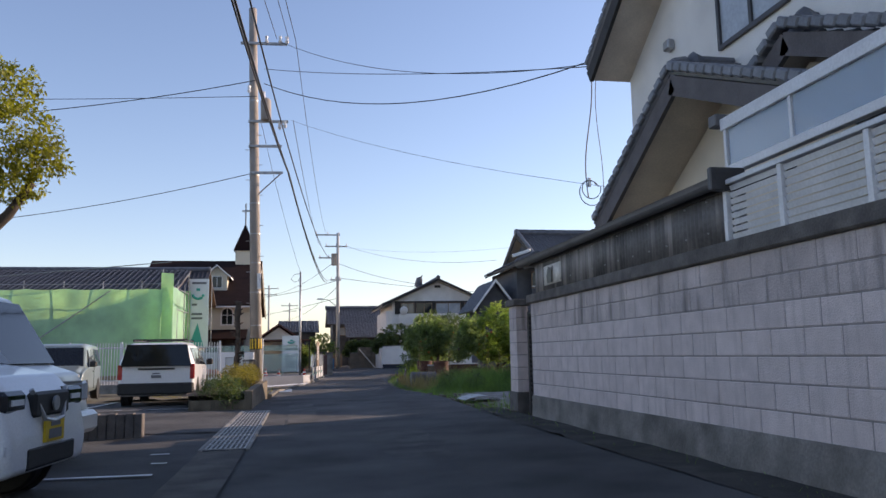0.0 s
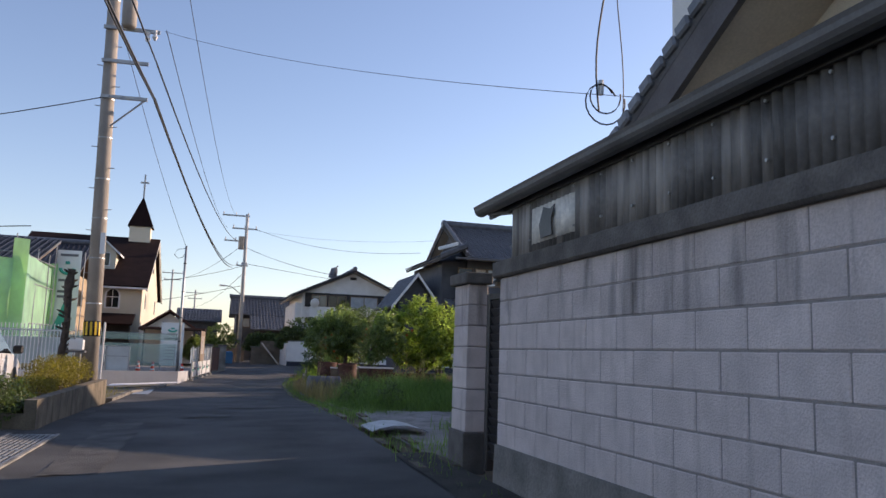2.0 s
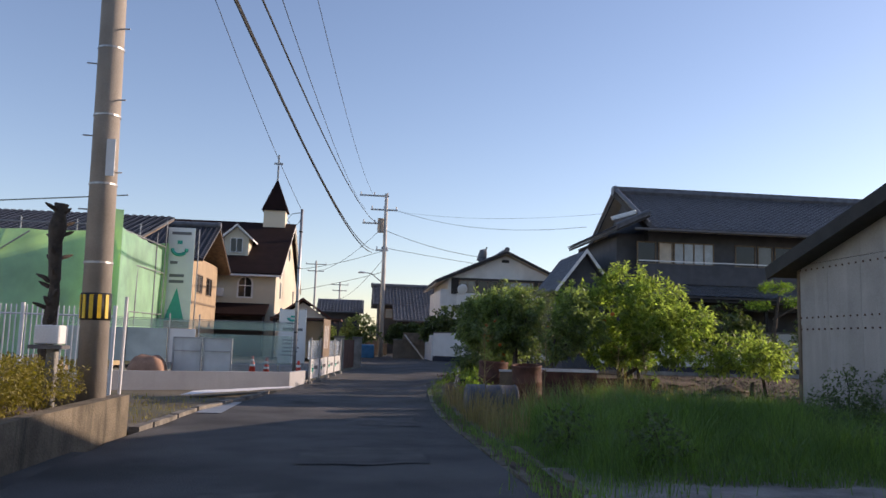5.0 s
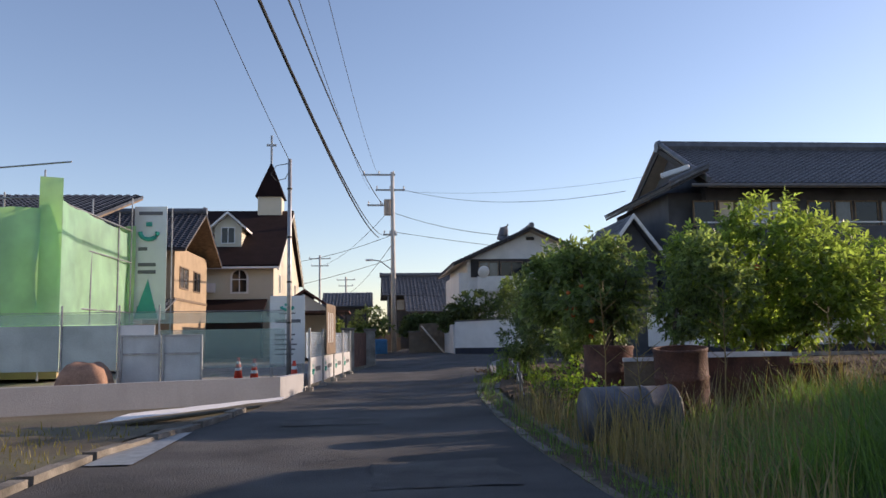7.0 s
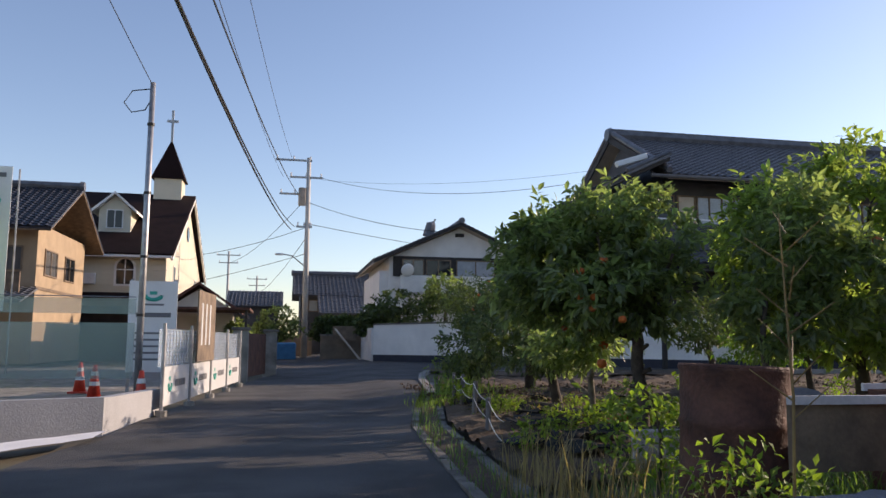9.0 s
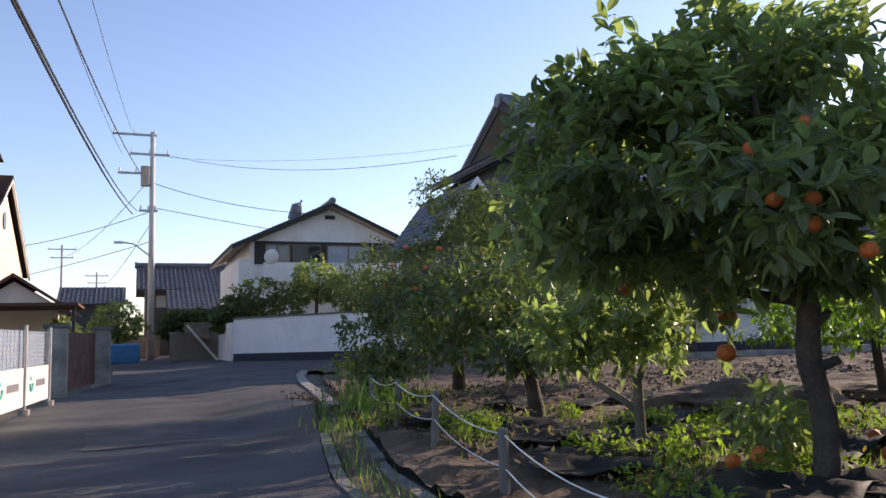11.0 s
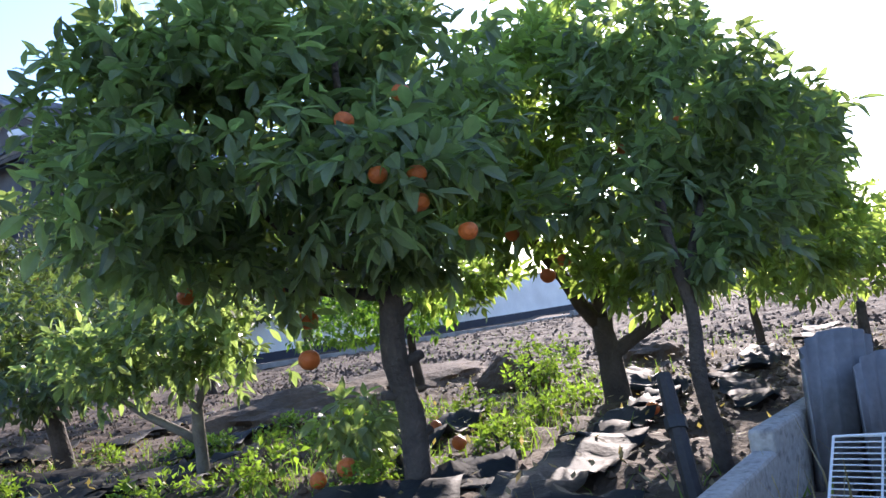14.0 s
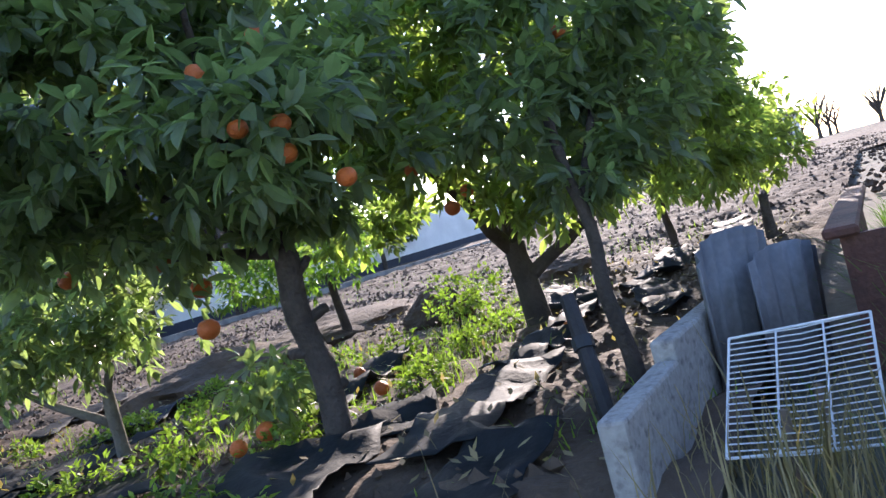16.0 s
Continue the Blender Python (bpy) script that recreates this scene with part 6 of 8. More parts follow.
# ---- planter at the pole ----
M_MOSSY = mat("mossy_concrete", (0.17, 0.14, 0.10), 0.95, 0.4, 3, 40, 0.8, stain=0.85, stain_col=(0.045, 0.042, 0.03), streak=True)
planter = thing("planter_kerb", "mossy concrete kerb wall of a roadside planter", "kerb", kind="structure")
bm = bmesh.new()
prism(bm, [(-1.6, 17.9), (-1.45, 17.9), (-1.42, 24.85), (-1.62, 24.85)], "z", -0.2, 0.38)
part("kerb_side", bm, M_MOSSY, planter)
part("kerb_end", boxes((-2.9, -1.62, 24.7, 24.85, -0.2, 0.36), (-2.7, -1.6, 17.9, 18.05, -0.2, 0.2)), M_MOSSY, planter)
sheet("planter_soil", "dry soil bed of the roadside planter", span(-2.9, -1.6, 8), span(18.05, 24.7, 24), M_SOIL, 0.3, 0.06, 0.5)


def bush(name, label, clumps, leaves, size, material, seed):
    b = thing(name, label, "bush")
    v, f = leaf_cloud(crown_points(clumps, leaves, seed, 0.3), size, 1.0, seed, 0.0, 0.55)
    raw_part("foliage", v, f, material, b)
    c, r = clumps[0]
    bm = bmesh.new()
    tube(bm, [(c[0], c[1], c[2] - r[2] - 0.05), (c[0] + 0.03, c[1], c[2]), (c[0] - 0.02, c[1], c[2] + r[2] * 0.5)], [0.014, 0.01, 0.004], 5)
    part("stem", bm, M_BARK, b)
    return b


M_HEDGE = mat("yellowing_hedge_leaf", (0.20, 0.17, 0.035), 0.55, 0.3, 3, 30, 0.0, island=0.4, trans=0.3)
bush("hedge_bush", "clipped yellow green hedge in planter", [((-1.85, 23.3, 0.6), (0.38, 0.8, 0.3)), ((-1.85, 22.2, 0.62), (0.38, 0.8, 0.32)), ((-2.2, 22.9, 0.6), (0.45, 1.0, 0.32)), ((-1.9, 21.3, 0.55), (0.36, 0.6, 0.28))], 9000, 0.045, M_HEDGE, 201)
bush("hedge_bush", "dark green clipped bush in planter", [((-2.1, 18.35, 0.42), (0.55, 0.6, 0.36)), ((-1.9, 18.1, 0.25), (0.4, 0.45, 0.25))], 4200, 0.05, M_LEAF_DARK, 202)
bush("hedge_bush", "low green hedge along planter", [((-2.0, 20.6, 0.42), (0.35, 0.9, 0.22))], 2400, 0.05, M_HEDGE, 203)
stump = thing("pollarded_tree", "bare pollarded trunk with knobbly top", "tree")
way = [(-2.25, 24.3, 0.2), (-2.27, 24.3, 0.9), (-2.22, 24.3, 1.6), (-2.26, 24.3, 2.2), (-2.22, 24.3, 2.75)]
pts, rad = [], []
for k in range(len(way) - 1):
    for q in range(6):
        p = Vector(way[k]).lerp(Vector(way[k + 1]), q / 6)
        pts.append(p)
        rad.append(0.07 + 0.03 * noise.noise(p * 7) + 0.03 * max(0, noise.noise(p * 3.3)))
part("trunk", tube(bmesh.new(), pts, rad, 10), M_BARK, stump, smooth=True)
for k in range(34):
    z = 0.9 + 0.052 * k + 0.04 * math.sin(5.1 * k)
    a = 2.4 * k + 0.9 * math.sin(3.7 * k)
    p = Vector((-2.24 + 0.05 * math.cos(a), 24.3 + 0.05 * math.sin(a), z))
    q = p + Vector(((0.05 + 0.035 * (k * 7 % 4)) * math.cos(a), (0.05 + 0.035 * (k * 7 % 4)) * math.sin(a), 0.06))
    part("stub", tube(bmesh.new(), [p, p.lerp(q, 0.6), q], [0.028, 0.024, 0.008], 6), M_BARK, stump)
mb = thing("meter_box", "small white box on a grey post", "box")
part("post", boxes((-1.86, -1.76, 23.25, 23.35, 0.2, 0.98), bevel=0.01), M_CONC, mb)
part("case", boxes((-1.98, -1.72, 23.2, 23.4, 1.0, 1.2), bevel=0.012), M_WHITEPAINT, mb)
part("shelf", boxes((-2.02, -1.68, 23.18, 23.42, 0.95, 0.99)), M_GUTTER, mb)
sp = thing("sign_post", "thin white steel post by the planter", "post")
part("shaft", rod((-1.58, 24.95, -0.15), (-1.57, 24.95, 1.6), 0.022, 8), M_WHITEPAINT, sp)
part("base", tube(bmesh.new(), [(-1.58, 24.95, -0.15), (-1.58, 24.95, -0.05)], 0.07, 8), M_CONC, sp)

# ---- verge, gravel lot and grass ----
M_VERGE = mat("dirty_verge", (0.06, 0.054, 0.046), 0.95, 0.4, 3, 40, 0.9, stain=0.5, stain_col=(0.03, 0.032, 0.018))
sheet("verge", "strip of bare earth and litter at wall foot", span(0, 1, 6), span(-20, 14.5, 70), M_VERGE, 0.012, 0.02, 0.4,
      inside=lambda u, y: (lerp_table(EDGE, y)[1] - 0.03 + (2.97 - lerp_table(EDGE, y)[1]) * u, y))
sheet("gravel_lot", "grey gravel lot between gate and grass", span(2.6, 9.8, 40), span(14.1, 21.6, 44), M_GRAVEL, 0.0, 0.025, 0.35,
      inside=lambda x, y: (max(x, lerp_table(EDGE, y)[1] + 0.3), y))
kerb = thing("gutter_kerb", "worn concrete gutter kerbs along the lane", "kerb", kind="structure")
for i in range(40):
    y0, y1 = 13.6 + 0.6 * i, 14.19 + 0.6 * i
    if y1 > 37.5:
        break
    r0, r1 = lerp_table(EDGE, y0)[1], lerp_table(EDGE, y1)[1]
    z = gz(r0, y0) - (0.03 if y0 < 27 and i % 3 else 0)
    for off, w, h in ((0.01, 0.09, 0.012), (0.34, 0.09, 0.03)):
        bm = bmesh.new()
        prism(bm, [(r0 + off, y0), (r0 + off + w, y0), (r1 + off + w, y1), (r1 + off, y1)], "z", z - 0.12, z + h + 0.01 * math.sin(i * 2.3))
        part("kerbstone", bm, M_MOSSY if y0 < 27 else M_CONC_OLD, kerb)
sheet("gutter_bed", "gravel and silt in the roadside gutter", span(0, 1, 3), span(13.6, 37.5, 60), M_SOIL, -0.02, 0.02, 0.3, inside=lambda u, y: (lerp_table(EDGE, y)[1] + 0.12 + 0.24 * u, y))
dp = thing("steel_plate", "bent grey steel plate over the gutter", "plate")
bm = bmesh.new()
g = [[bm.verts.new((2.68 + 0.72 * i / 8, 16.35 + 0.8 * j / 4, gz(3, 16.5) + 0.05 + 0.07 * math.sin(math.pi * i / 8) + 0.008 * (i % 2))) for i in range(9)] for j in range(5)]
for r, s in zip(g, g[1:]):
    for i in range(8):
        bm.faces.new((r[i], r[i + 1], s[i + 1], s[i]))
part("plate", bm, M_STEEL, dp).modifiers.new("thick", "SOLIDIFY").thickness = 0.012


def blades(name, label, spots, material, h0, h1, width, seed, lean=0.35, kind="stuff", category="grass"):
    """Grass as curved tapering blades; spots are (x, y, height factor)."""
    rng = random.Random(seed)
    verts, faces = [], []
    for x, y, k in spots:
        h = rng.uniform(h0, h1) * k
        a = rng.uniform(0, 2 * math.pi)
        d = Vector((math.cos(a), math.sin(a), 0))
        s = Vector((-d.y, d.x, 0)) * width * rng.uniform(0.6, 1.4)
        ln = h * lean * rng.uniform(0.2, 1.3)
        p = Vector((x, y, gz(x, y) - 0.03))
        m, t = p + d * ln * 0.35 + Vector((0, 0, h * 0.6)), p + d * ln + Vector((0, 0, h))
        b = len(verts)
        verts += [p - s, p + s, m + s * 0.8, m - s * 0.8, t]
        faces += [(b, b + 1, b + 2, b + 3), (b + 3, b + 2, b + 4)]
    me = bpy.data.meshes.new(name)
    me.from_pydata(verts, [], faces)
    me.materials.append(material)
    return tagged(new(name, me), label, category, kind=kind)


rng = random.Random(5)
spots = []
while len(spots) < 60000:
    x, y = rng.uniform(2.95, 9.8), rng.uniform(20.6, 30.3)
    d = 0.5 + 0.5 * noise.noise(Vector((x, y, 0)) * 0.7)
    edge = min(1, max(0.12, (x - lerp_table(EDGE, y)[1] - 0.3) / 0.8), max(0.15, (y - 20.4) / 1.2))
    if y > 26 and 3.2 < x < 5.6 and rng.random() < 0.55:
        continue
    if rng.random() < 0.35 + d:
        low_side = 1 - 0.5 * min(1, max(0, (x - 5.6 + noise.noise(Vector((x, y, 3)))) / 1.6))
        spots.append((x, y, edge * low_side * (0.45 + 0.6 * d + 0.5 * noise.noise(Vector((x, y, 7)) * 1.9)) * (0.75 if y > 27 else 1) * (0.62 if y > 25 and x < 5.2 else 1)))
blades("tall_grass", "tall soft green grass filling the empty lot", spots, M_GRASS, 0.3, 0.85, 0.0036, 6, 0.95)
for k, (x, y, r) in enumerate(((6.6, 21.8, 0.4), (7.6, 22.6, 0.55), (8.6, 22.0, 0.5), (7.2, 24.2, 0.6), (8.8, 24.6, 0.6), (4.0, 21.3, 0.3), (3.5, 22.4, 0.3), (9.2, 26.5, 0.6))):
    bush("weed_clump", "leafy green weed clump among the grass", [((x, y, gz(x, y) + 0.25), (r, r, 0.28))], 420, 0.06, M_LEAF_DARK, 340 + k)
spots = [(rng.gauss(4.0, 0.9), rng.gauss(26.6, 0.6), 1) for _ in range(550)] + [(rng.uniform(3.1, 3.5), rng.uniform(24, 31), 0.8) for _ in range(700)] + [(rng.gauss(6.2, 0.5), rng.gauss(28.3, 0.5), 1.2) for _ in range(300)] + [(rng.uniform(3.1, 6.2), rng.gauss(26.3, 0.9), rng.uniform(0.5, 1.0)) for _ in range(500)]
blades("dry_grass", "dry straw coloured stalks among the grass", [s for s in spots if s[0] > lerp_table(EDGE, s[1])[1] + 0.25], M_STRAW, 0.25, 0.7, 0.004, 7, 0.5)
spots = [(rng.gauss(cx, 0.35), rng.gauss(cy, 0.35), rng.uniform(0.4, 1)) for cx, cy, n in ((3.6, 15.1, 300), (3.4, 14.6, 260), (4.4, 16.9, 500), (5.2, 15.6, 500), (7, 17, 600), (6.0, 19.8, 500), (8.5, 19.5, 700), (3.3, 20.2, 300)) for _ in range(n)]
spots += [(lerp_table(EDGE, y)[1] + rng.uniform(0.0, 0.35), y, rng.uniform(0.2, 0.7)) for y in [rng.uniform(13, 38) for _ in range(1500)]]
spots += [(rng.uniform(2.6, 2.95), rng.uniform(2, 13), rng.uniform(0.1, 0.4)) for _ in range(260)]
blades("weeds", "short green weeds in gravel and gutter", spots, M_GRASS, 0.12, 0.32, 0.004, 8, 0.6)
for k, (x, y, h) in enumerate(((3.55, 28.2, 1.45), (4.45, 27.5, 1.35), (6.0, 28.4, 1.2), (3.3, 26.5, 0.9), (6.3, 27.8, 1.3), (6.6, 28.6, 1.0))):
    st = thing("dead_weed", "tall dry branching weed stalk", "weed")
    bm = tube(bmesh.new(), [(x, y, gz(x, y) - 0.03), (x + 0.03, y, h * 0.5), (x + 0.05 * math.sin(k), y, h)], [0.008, 0.006, 0.003], 5)
    part("stalk", bm, M_STRAW, st)
    for j in range(12):
        z = h * (0.45 + 0.045 * j)
        a = 2.4 * j + k
        part("twig", tube(bmesh.new(), [(x + 0.03, y, z), (x + 0.03 + 0.16 * math.cos(a), y + 0.16 * math.sin(a), z + 0.12)], [0.004, 0.002], 4), M_STRAW, st)

# ---- drums and bin ----


def drum(label, m, material, r=0.27, h=0.8, open_top=True):
    d = thing("oil_drum", label, "drum", "old drums in the grass")
    n = 28
    prof = [(r, 0.0), (r, 0.02), (r * 0.985, 0.03), (r * 0.985, h * 0.32), (r * 1.03, h * 0.345), (r * 0.985, h * 0.37), (r * 0.985, h * 0.63), (r * 1.03, h * 0.655), (r * 0.985, h * 0.68), (r * 0.985, h - 0.03), (r * 1.02, h - 0.015), (r * 1.02, h), (r * 0.96, h)]
    prof += [(r * 0.955, h - 0.02), (r * 0.955, 0.06 if open_top else h - 0.03)]
    bm = bmesh.new()
    rings = [[bm.verts.new((a * math.cos(2 * math.pi * k / n) * (1 + 0.02 * noise.noise(Vector((k * 0.4, z * 3, r)))), a * math.sin(2 * math.pi * k / n), z)) for k in range(n)] for a, z in prof]
    for p, q in zip(rings, rings[1:]):
        for k in range(n):
            bm.faces.new((p[k], p[(k + 1) % n], q[(k + 1) % n], q[k]))
    bm.faces.new(rings[0][::-1])
    bm.faces.new(rings[-1])
    part("shell", bm, material, d, smooth=True)
    bm = bmesh.new()
    tube(bm, [(r * 0.985 * math.cos(a), r * 0.985 * math.sin(a), h) for a in [2 * math.pi * k / 24 for k in range(25)]], 0.012, 6, cap=False)
    part("rim", bm, material, d)
    d.matrix_world = m
    return d


drum("rusty open oil drum standing in weeds", pose(3.86, 29.1, 0.02, 0, 2, 0), M_RUST)
drum("dark rusty oil drum with torn side", pose(4.33, 28.15, 0.0, 2, -5, 40), M_RUST, 0.26, 0.8)
drum("faded grey oil drum lying on its side", pose(3.2, 27.6, 0.24, 0, 90, 6), M_DRUM, 0.24, 0.82, False)
steel_bin = thing("steel_bin", "rusty sheet steel bin with pale rim", "bin")
for x0, x1, y0, y1 in ((4.75, 5.7, 28.6, 28.615), (4.75, 5.7, 29.2, 29.215), (4.75, 4.765, 28.615, 29.2), (5.685, 5.7, 28.615, 29.2)):
    part("side_sheet", boxes((x0, x1, y0, y1, 0.1, 0.7)), M_RUST, steel_bin)
part("rim", boxes((4.73, 5.72, 28.58, 28.6, 0.69, 0.73), (4.73, 5.72, 29.22, 29.24, 0.69, 0.73), (5.7, 5.72, 28.6, 29.22, 0.69, 0.73)), M_ALU, steel_bin)
part("floor", boxes((4.76, 5.69, 28.61, 29.2, 0.02, 0.1)), M_RUST, steel_bin)
brd = thing("timber_board", "pale timber board leaning among drums", "board")
part("board", boxes((3.95, 4.7, 28.75, 28.78, 0.35, 0.68)), M_TIMBER, brd)
part("rail", boxes((3.93, 4.72, 28.72, 28.75, 0.66, 0.7)), M_ALU, brd)
for k, (x, y, r, h) in enumerate(((9.25, 22.6, 0.45, 0.35), (9.1, 23.5, 0.55, 0.42), (9.3, 24.4, 0.5, 0.38), (9.2, 25.5, 0.55, 0.45), (9.35, 26.8, 0.45, 0.5), (8.7, 23.0, 0.4, 0.25))):
    bush("weed_clump", "leafy dark weeds against the shed wall", [((x, y, gz(x, y) + h), (r, r, h)), ((x - 0.3, y + 0.2, gz(x, y) + h * 0.6), (r * 0.7, r * 0.7, h * 0.6))], 1000, 0.06, M_LEAF_DARK, 360 + k)
ptr = thing("plastic_crate", "pale plastic crate by shed", "crate")
part("body", boxes((8.4, 9.1, 21.3, 22.0, 0.1, 0.6), bevel=0.03), M_ALU, ptr)
part("lid", boxes((8.37, 9.13, 21.27, 22.03, 0.6, 0.66), bevel=0.015), M_ALU, ptr)

M_TIN = mat("weathered_tin", (0.24, 0.235, 0.235), 0.6, 0.3, 4, 40, 0.15, metal=0.35, stain=0.5, stain_col=(0.16, 0.14, 0.13), streak=True)

# ---- orchard ----
sheet("orchard_soil", "rough tilled orchard soil in low sun", span(3.3, 26, 220), span(30.7, 47, 170), M_SOIL, 0.02, 0.075, 0.3,
      inside=lambda x, y: (max(x, lerp_table(EDGE, y)[1] + 0.45), y))
sheet("field_soil", "wide bare brown field behind the orchard", span(26, 110, 60), span(14, 46, 40), M_SOIL, 0.02, 0.12, 1.2)
for k, (x, y, rx, ry, h) in enumerate(((7.6, 35.8, 1.1, 0.8, 0.3), (8.9, 34.2, 0.35, 0.35, 0.35), (9.6, 36.0, 1.6, 0.7, 0.25), (10.5, 33.4, 0.5, 0.4, 0.25))):
    bm = bmesh.new()
    bmesh.ops.create_icosphere(bm, subdivisions=4, radius=1.0)
    for v in bm.verts:
        n = 1 + 0.25 * noise.noise(v.co * 2.2 + Vector((k, 0, 0))) + 0.1 * noise.noise(v.co * 7)
        v.co = Vector((x + v.co.x * rx * n, y + v.co.y * ry * n, gz(x, y) + max(-0.1, v.co.z * h * n)))
    tagged(part("soil_mound", bm, M_SOIL), "mound of loose brown soil", "mound")


def film(x, y, w, d, turn, lift, seed):
    """A crumpled sheet of black mulch film lying on the soil."""
    bm = bmesh.new()
    nu, nv = max(8, int(w / 0.06)), max(6, int(d / 0.06))
    m = pose(x, y, 0, 0, 0, turn)
    g = []
    for j in range(nv + 1):
        row = []
        for i in range(nu + 1):
            u, v = w * (i / nu - 0.5), d * (j / nv - 0.5)
            q = Vector((u, v, seed))
            edge = 0.12 * noise.noise(Vector((u * 2.5, seed, j // nv))) 
            p = m @ Vector((u + 0.06 * noise.noise(q * 3), v + edge * (abs(v) / d) * 2, 0))
            ridge_h = 1 - abs(noise.noise(q * 2.1)) * 2.4
            z = gz(p.x, p.y) + 0.05 + 0.45 * lift * max(0, ridge_h) ** 2 + 0.022 * (1 - abs(noise.noise(q * 6)) * 2) + 0.012 * noise.noise(q * 15)
            row.append(bm.verts.new((p.x, p.y, z)))
        g.append(row)
    for r, s in zip(g, g[1:]):
        for i in range(nu):
            bm.faces.new((r[i], r[i + 1], s[i + 1], s[i]))
    ob = part("mulch_film", bm, M_MULCH, smooth=True)
    ob.modifiers.new("thick", "SOLIDIFY").thickness = 0.004
    return tagged(ob, "crumpled black mulch film on orchard soil", "plastic sheet", "mulch films in the orchard")


for k, (x, y, w, d, a, h) in enumerate(((4.6, 33.9, 1.5, 0.7, 60, 0.12), (4.3, 32.3, 1.4, 0.6, 20, 0.12), (4.9, 35.2, 1.4, 0.6, 75, 0.12), (4.6, 36.8, 1.5, 0.7, 80, 0.14), (6.3, 33.3, 1.3, 0.3, 15, 0.2), (6.6, 32.1, 1.5, 0.28, 10, 0.16),
                                        (5.3, 31.9, 1.3, 0.4, 5, 0.14), (7.6, 31.7, 1.5, 0.3, 20, 0.16), (8.4, 32.7, 1.5, 0.35, 30, 0.18), (6.3, 35.3, 1.5, 0.3, 20, 0.12), (9.4, 32.0, 1.5, 0.4, 5, 0.15), (5.9, 37.5, 1.3, 0.6, 50, 0.14), (7.4, 32.2, 1.3, 0.26, 5, 0.2),
                                        (4.3, 31.5, 1.0, 0.4, 0, 0.14), (7.0, 37.2, 1.8, 0.35, 25, 0.1), (11.5, 31.8, 1.6, 0.4, 10, 0.12), (5.25, 32.4, 0.7, 0.5, 40, 0.2), (5.0, 34.5, 1.2, 0.4, 10, 0.14))):
    film(x, y, w, d, a, h, k * 1.7)
spots = []
for cx, cy, n, s in ((5.6, 33.4, 500, 0.35), (5.0, 33.2, 260, 0.3), (6.4, 34.2, 600, 0.4), (5.3, 35.0, 300, 0.3), (6.9, 33.0, 500, 0.3), (8.2, 33.4, 500, 0.4), (7.4, 33.3, 250, 0.2), (5.6, 36.6, 500, 0.5), (4.6, 38.5, 700, 0.4), (5.6, 40.2, 900, 0.5), (4.1, 37.2, 300, 0.25), (7.6, 34.0, 250, 0.35),
                     (9.3, 33.6, 350, 0.35), (6.2, 32.6, 250, 0.25), (4.4, 35.0, 220, 0.25), (12, 33, 400, 0.8), (9, 38, 500, 1.2), (14, 36, 500, 2.0), (5.0, 31.2, 200, 0.3), (16, 40, 500, 2.5)):
    spots += [(rng.gauss(cx, s), rng.gauss(cy, s), rng.uniform(0.4, 1)) for _ in range(n)]
blades("grass_tuft", "spiky green grass tuft at orchard edge", [(rng.gauss(4.55, 0.22), rng.gauss(38.4, 0.3), rng.uniform(0.5, 1)) for _ in range(150)], M_GRASS, 0.3, 0.6, 0.012, 19, 0.4)
M_WEED = mat("sunlit_weed", (0.13, 0.20, 0.035), 0.6, 0.25, 2, 20, 0.0, island=0.4, trans=0.45)
blades("orchard_weeds", "bright green weeds under the orange trees", spots, M_WEED, 0.05, 0.2, 0.005, 9, 0.7)
for k, (x, y, z, r, n) in enumerate(((5.75, 33.45, 0.16, 0.22, 260), (6.1, 34.0, 0.15, 0.2, 220), (7.95, 33.45, 0.3, 0.28, 420), (5.1, 33.55, 0.14, 0.2, 200), (4.6, 39.2, 0.4, 0.5, 800), (5.3, 41.0, 0.4, 0.6, 900), (6.9, 33.4, 0.14, 0.2, 200), (4.35, 35.2, 0.14, 0.22, 200), (8.6, 33.6, 0.25, 0.3, 360), (4.0, 36.3, 0.22, 0.3, 320),
                                     (3.75, 31.9, 0.15, 0.22, 220), (3.7, 29.6, 0.4, 0.5, 700), (3.5, 28.4, 0.3, 0.35, 380))):
    bush("weed_clump", "leafy green weed clump on soil", [((x, y, gz(x, y) + z), (r, r, z))], n, 0.055, M_WEED, 300 + k)
cover_rng = random.Random(77)
for k in range(30):
    x, y = cover_rng.uniform(4.3, 7.6), cover_rng.uniform(32.5, 36.0)
    r = cover_rng.uniform(0.14, 0.32)
    bush("weed_clump", "low leafy weeds on orchard soil", [((x, y, gz(x, y) + 0.09), (r, r, 0.08))], int(900 * r), 0.05, M_WEED, 400 + k)
for k, (x, y) in enumerate(((6.65, 31.97), (5.75, 32.75), (6.3, 33.3), (4.9, 33.0))):
    o = tagged(new("fallen_orange", FRUIT), "ripe orange fallen on orchard soil", "orange", "fallen oranges under trees")
    o.matrix_world = pose(x, y, gz(x, y) + 0.11, 40 * k, 20, 0) @ Matrix.Diagonal((0.043, 0.043, 0.043, 1))
spots = [(rng.uniform(3.9, 11), rng.uniform(31, 37), 1) for _ in range(1500)]
verts, faces = [], []
for x, y, _ in spots:
    p = Vector((x, y, gz(x, y) + rng.uniform(0.05, 0.12)))
    d = Vector((rng.gauss(0, 1), rng.gauss(0, 1), 0.3)).normalized()
    s = d.cross(Vector((0, 0, 1))).normalized() * 0.012
    b = len(verts)
    verts += [p, p + d * 0.03 + s, p + d * 0.065, p + d * 0.03 - s]
    faces.append((b, b + 1, b + 2, b + 3))
me = bpy.data.meshes.new("leaf_litter")
me.from_pydata(verts, [], faces)
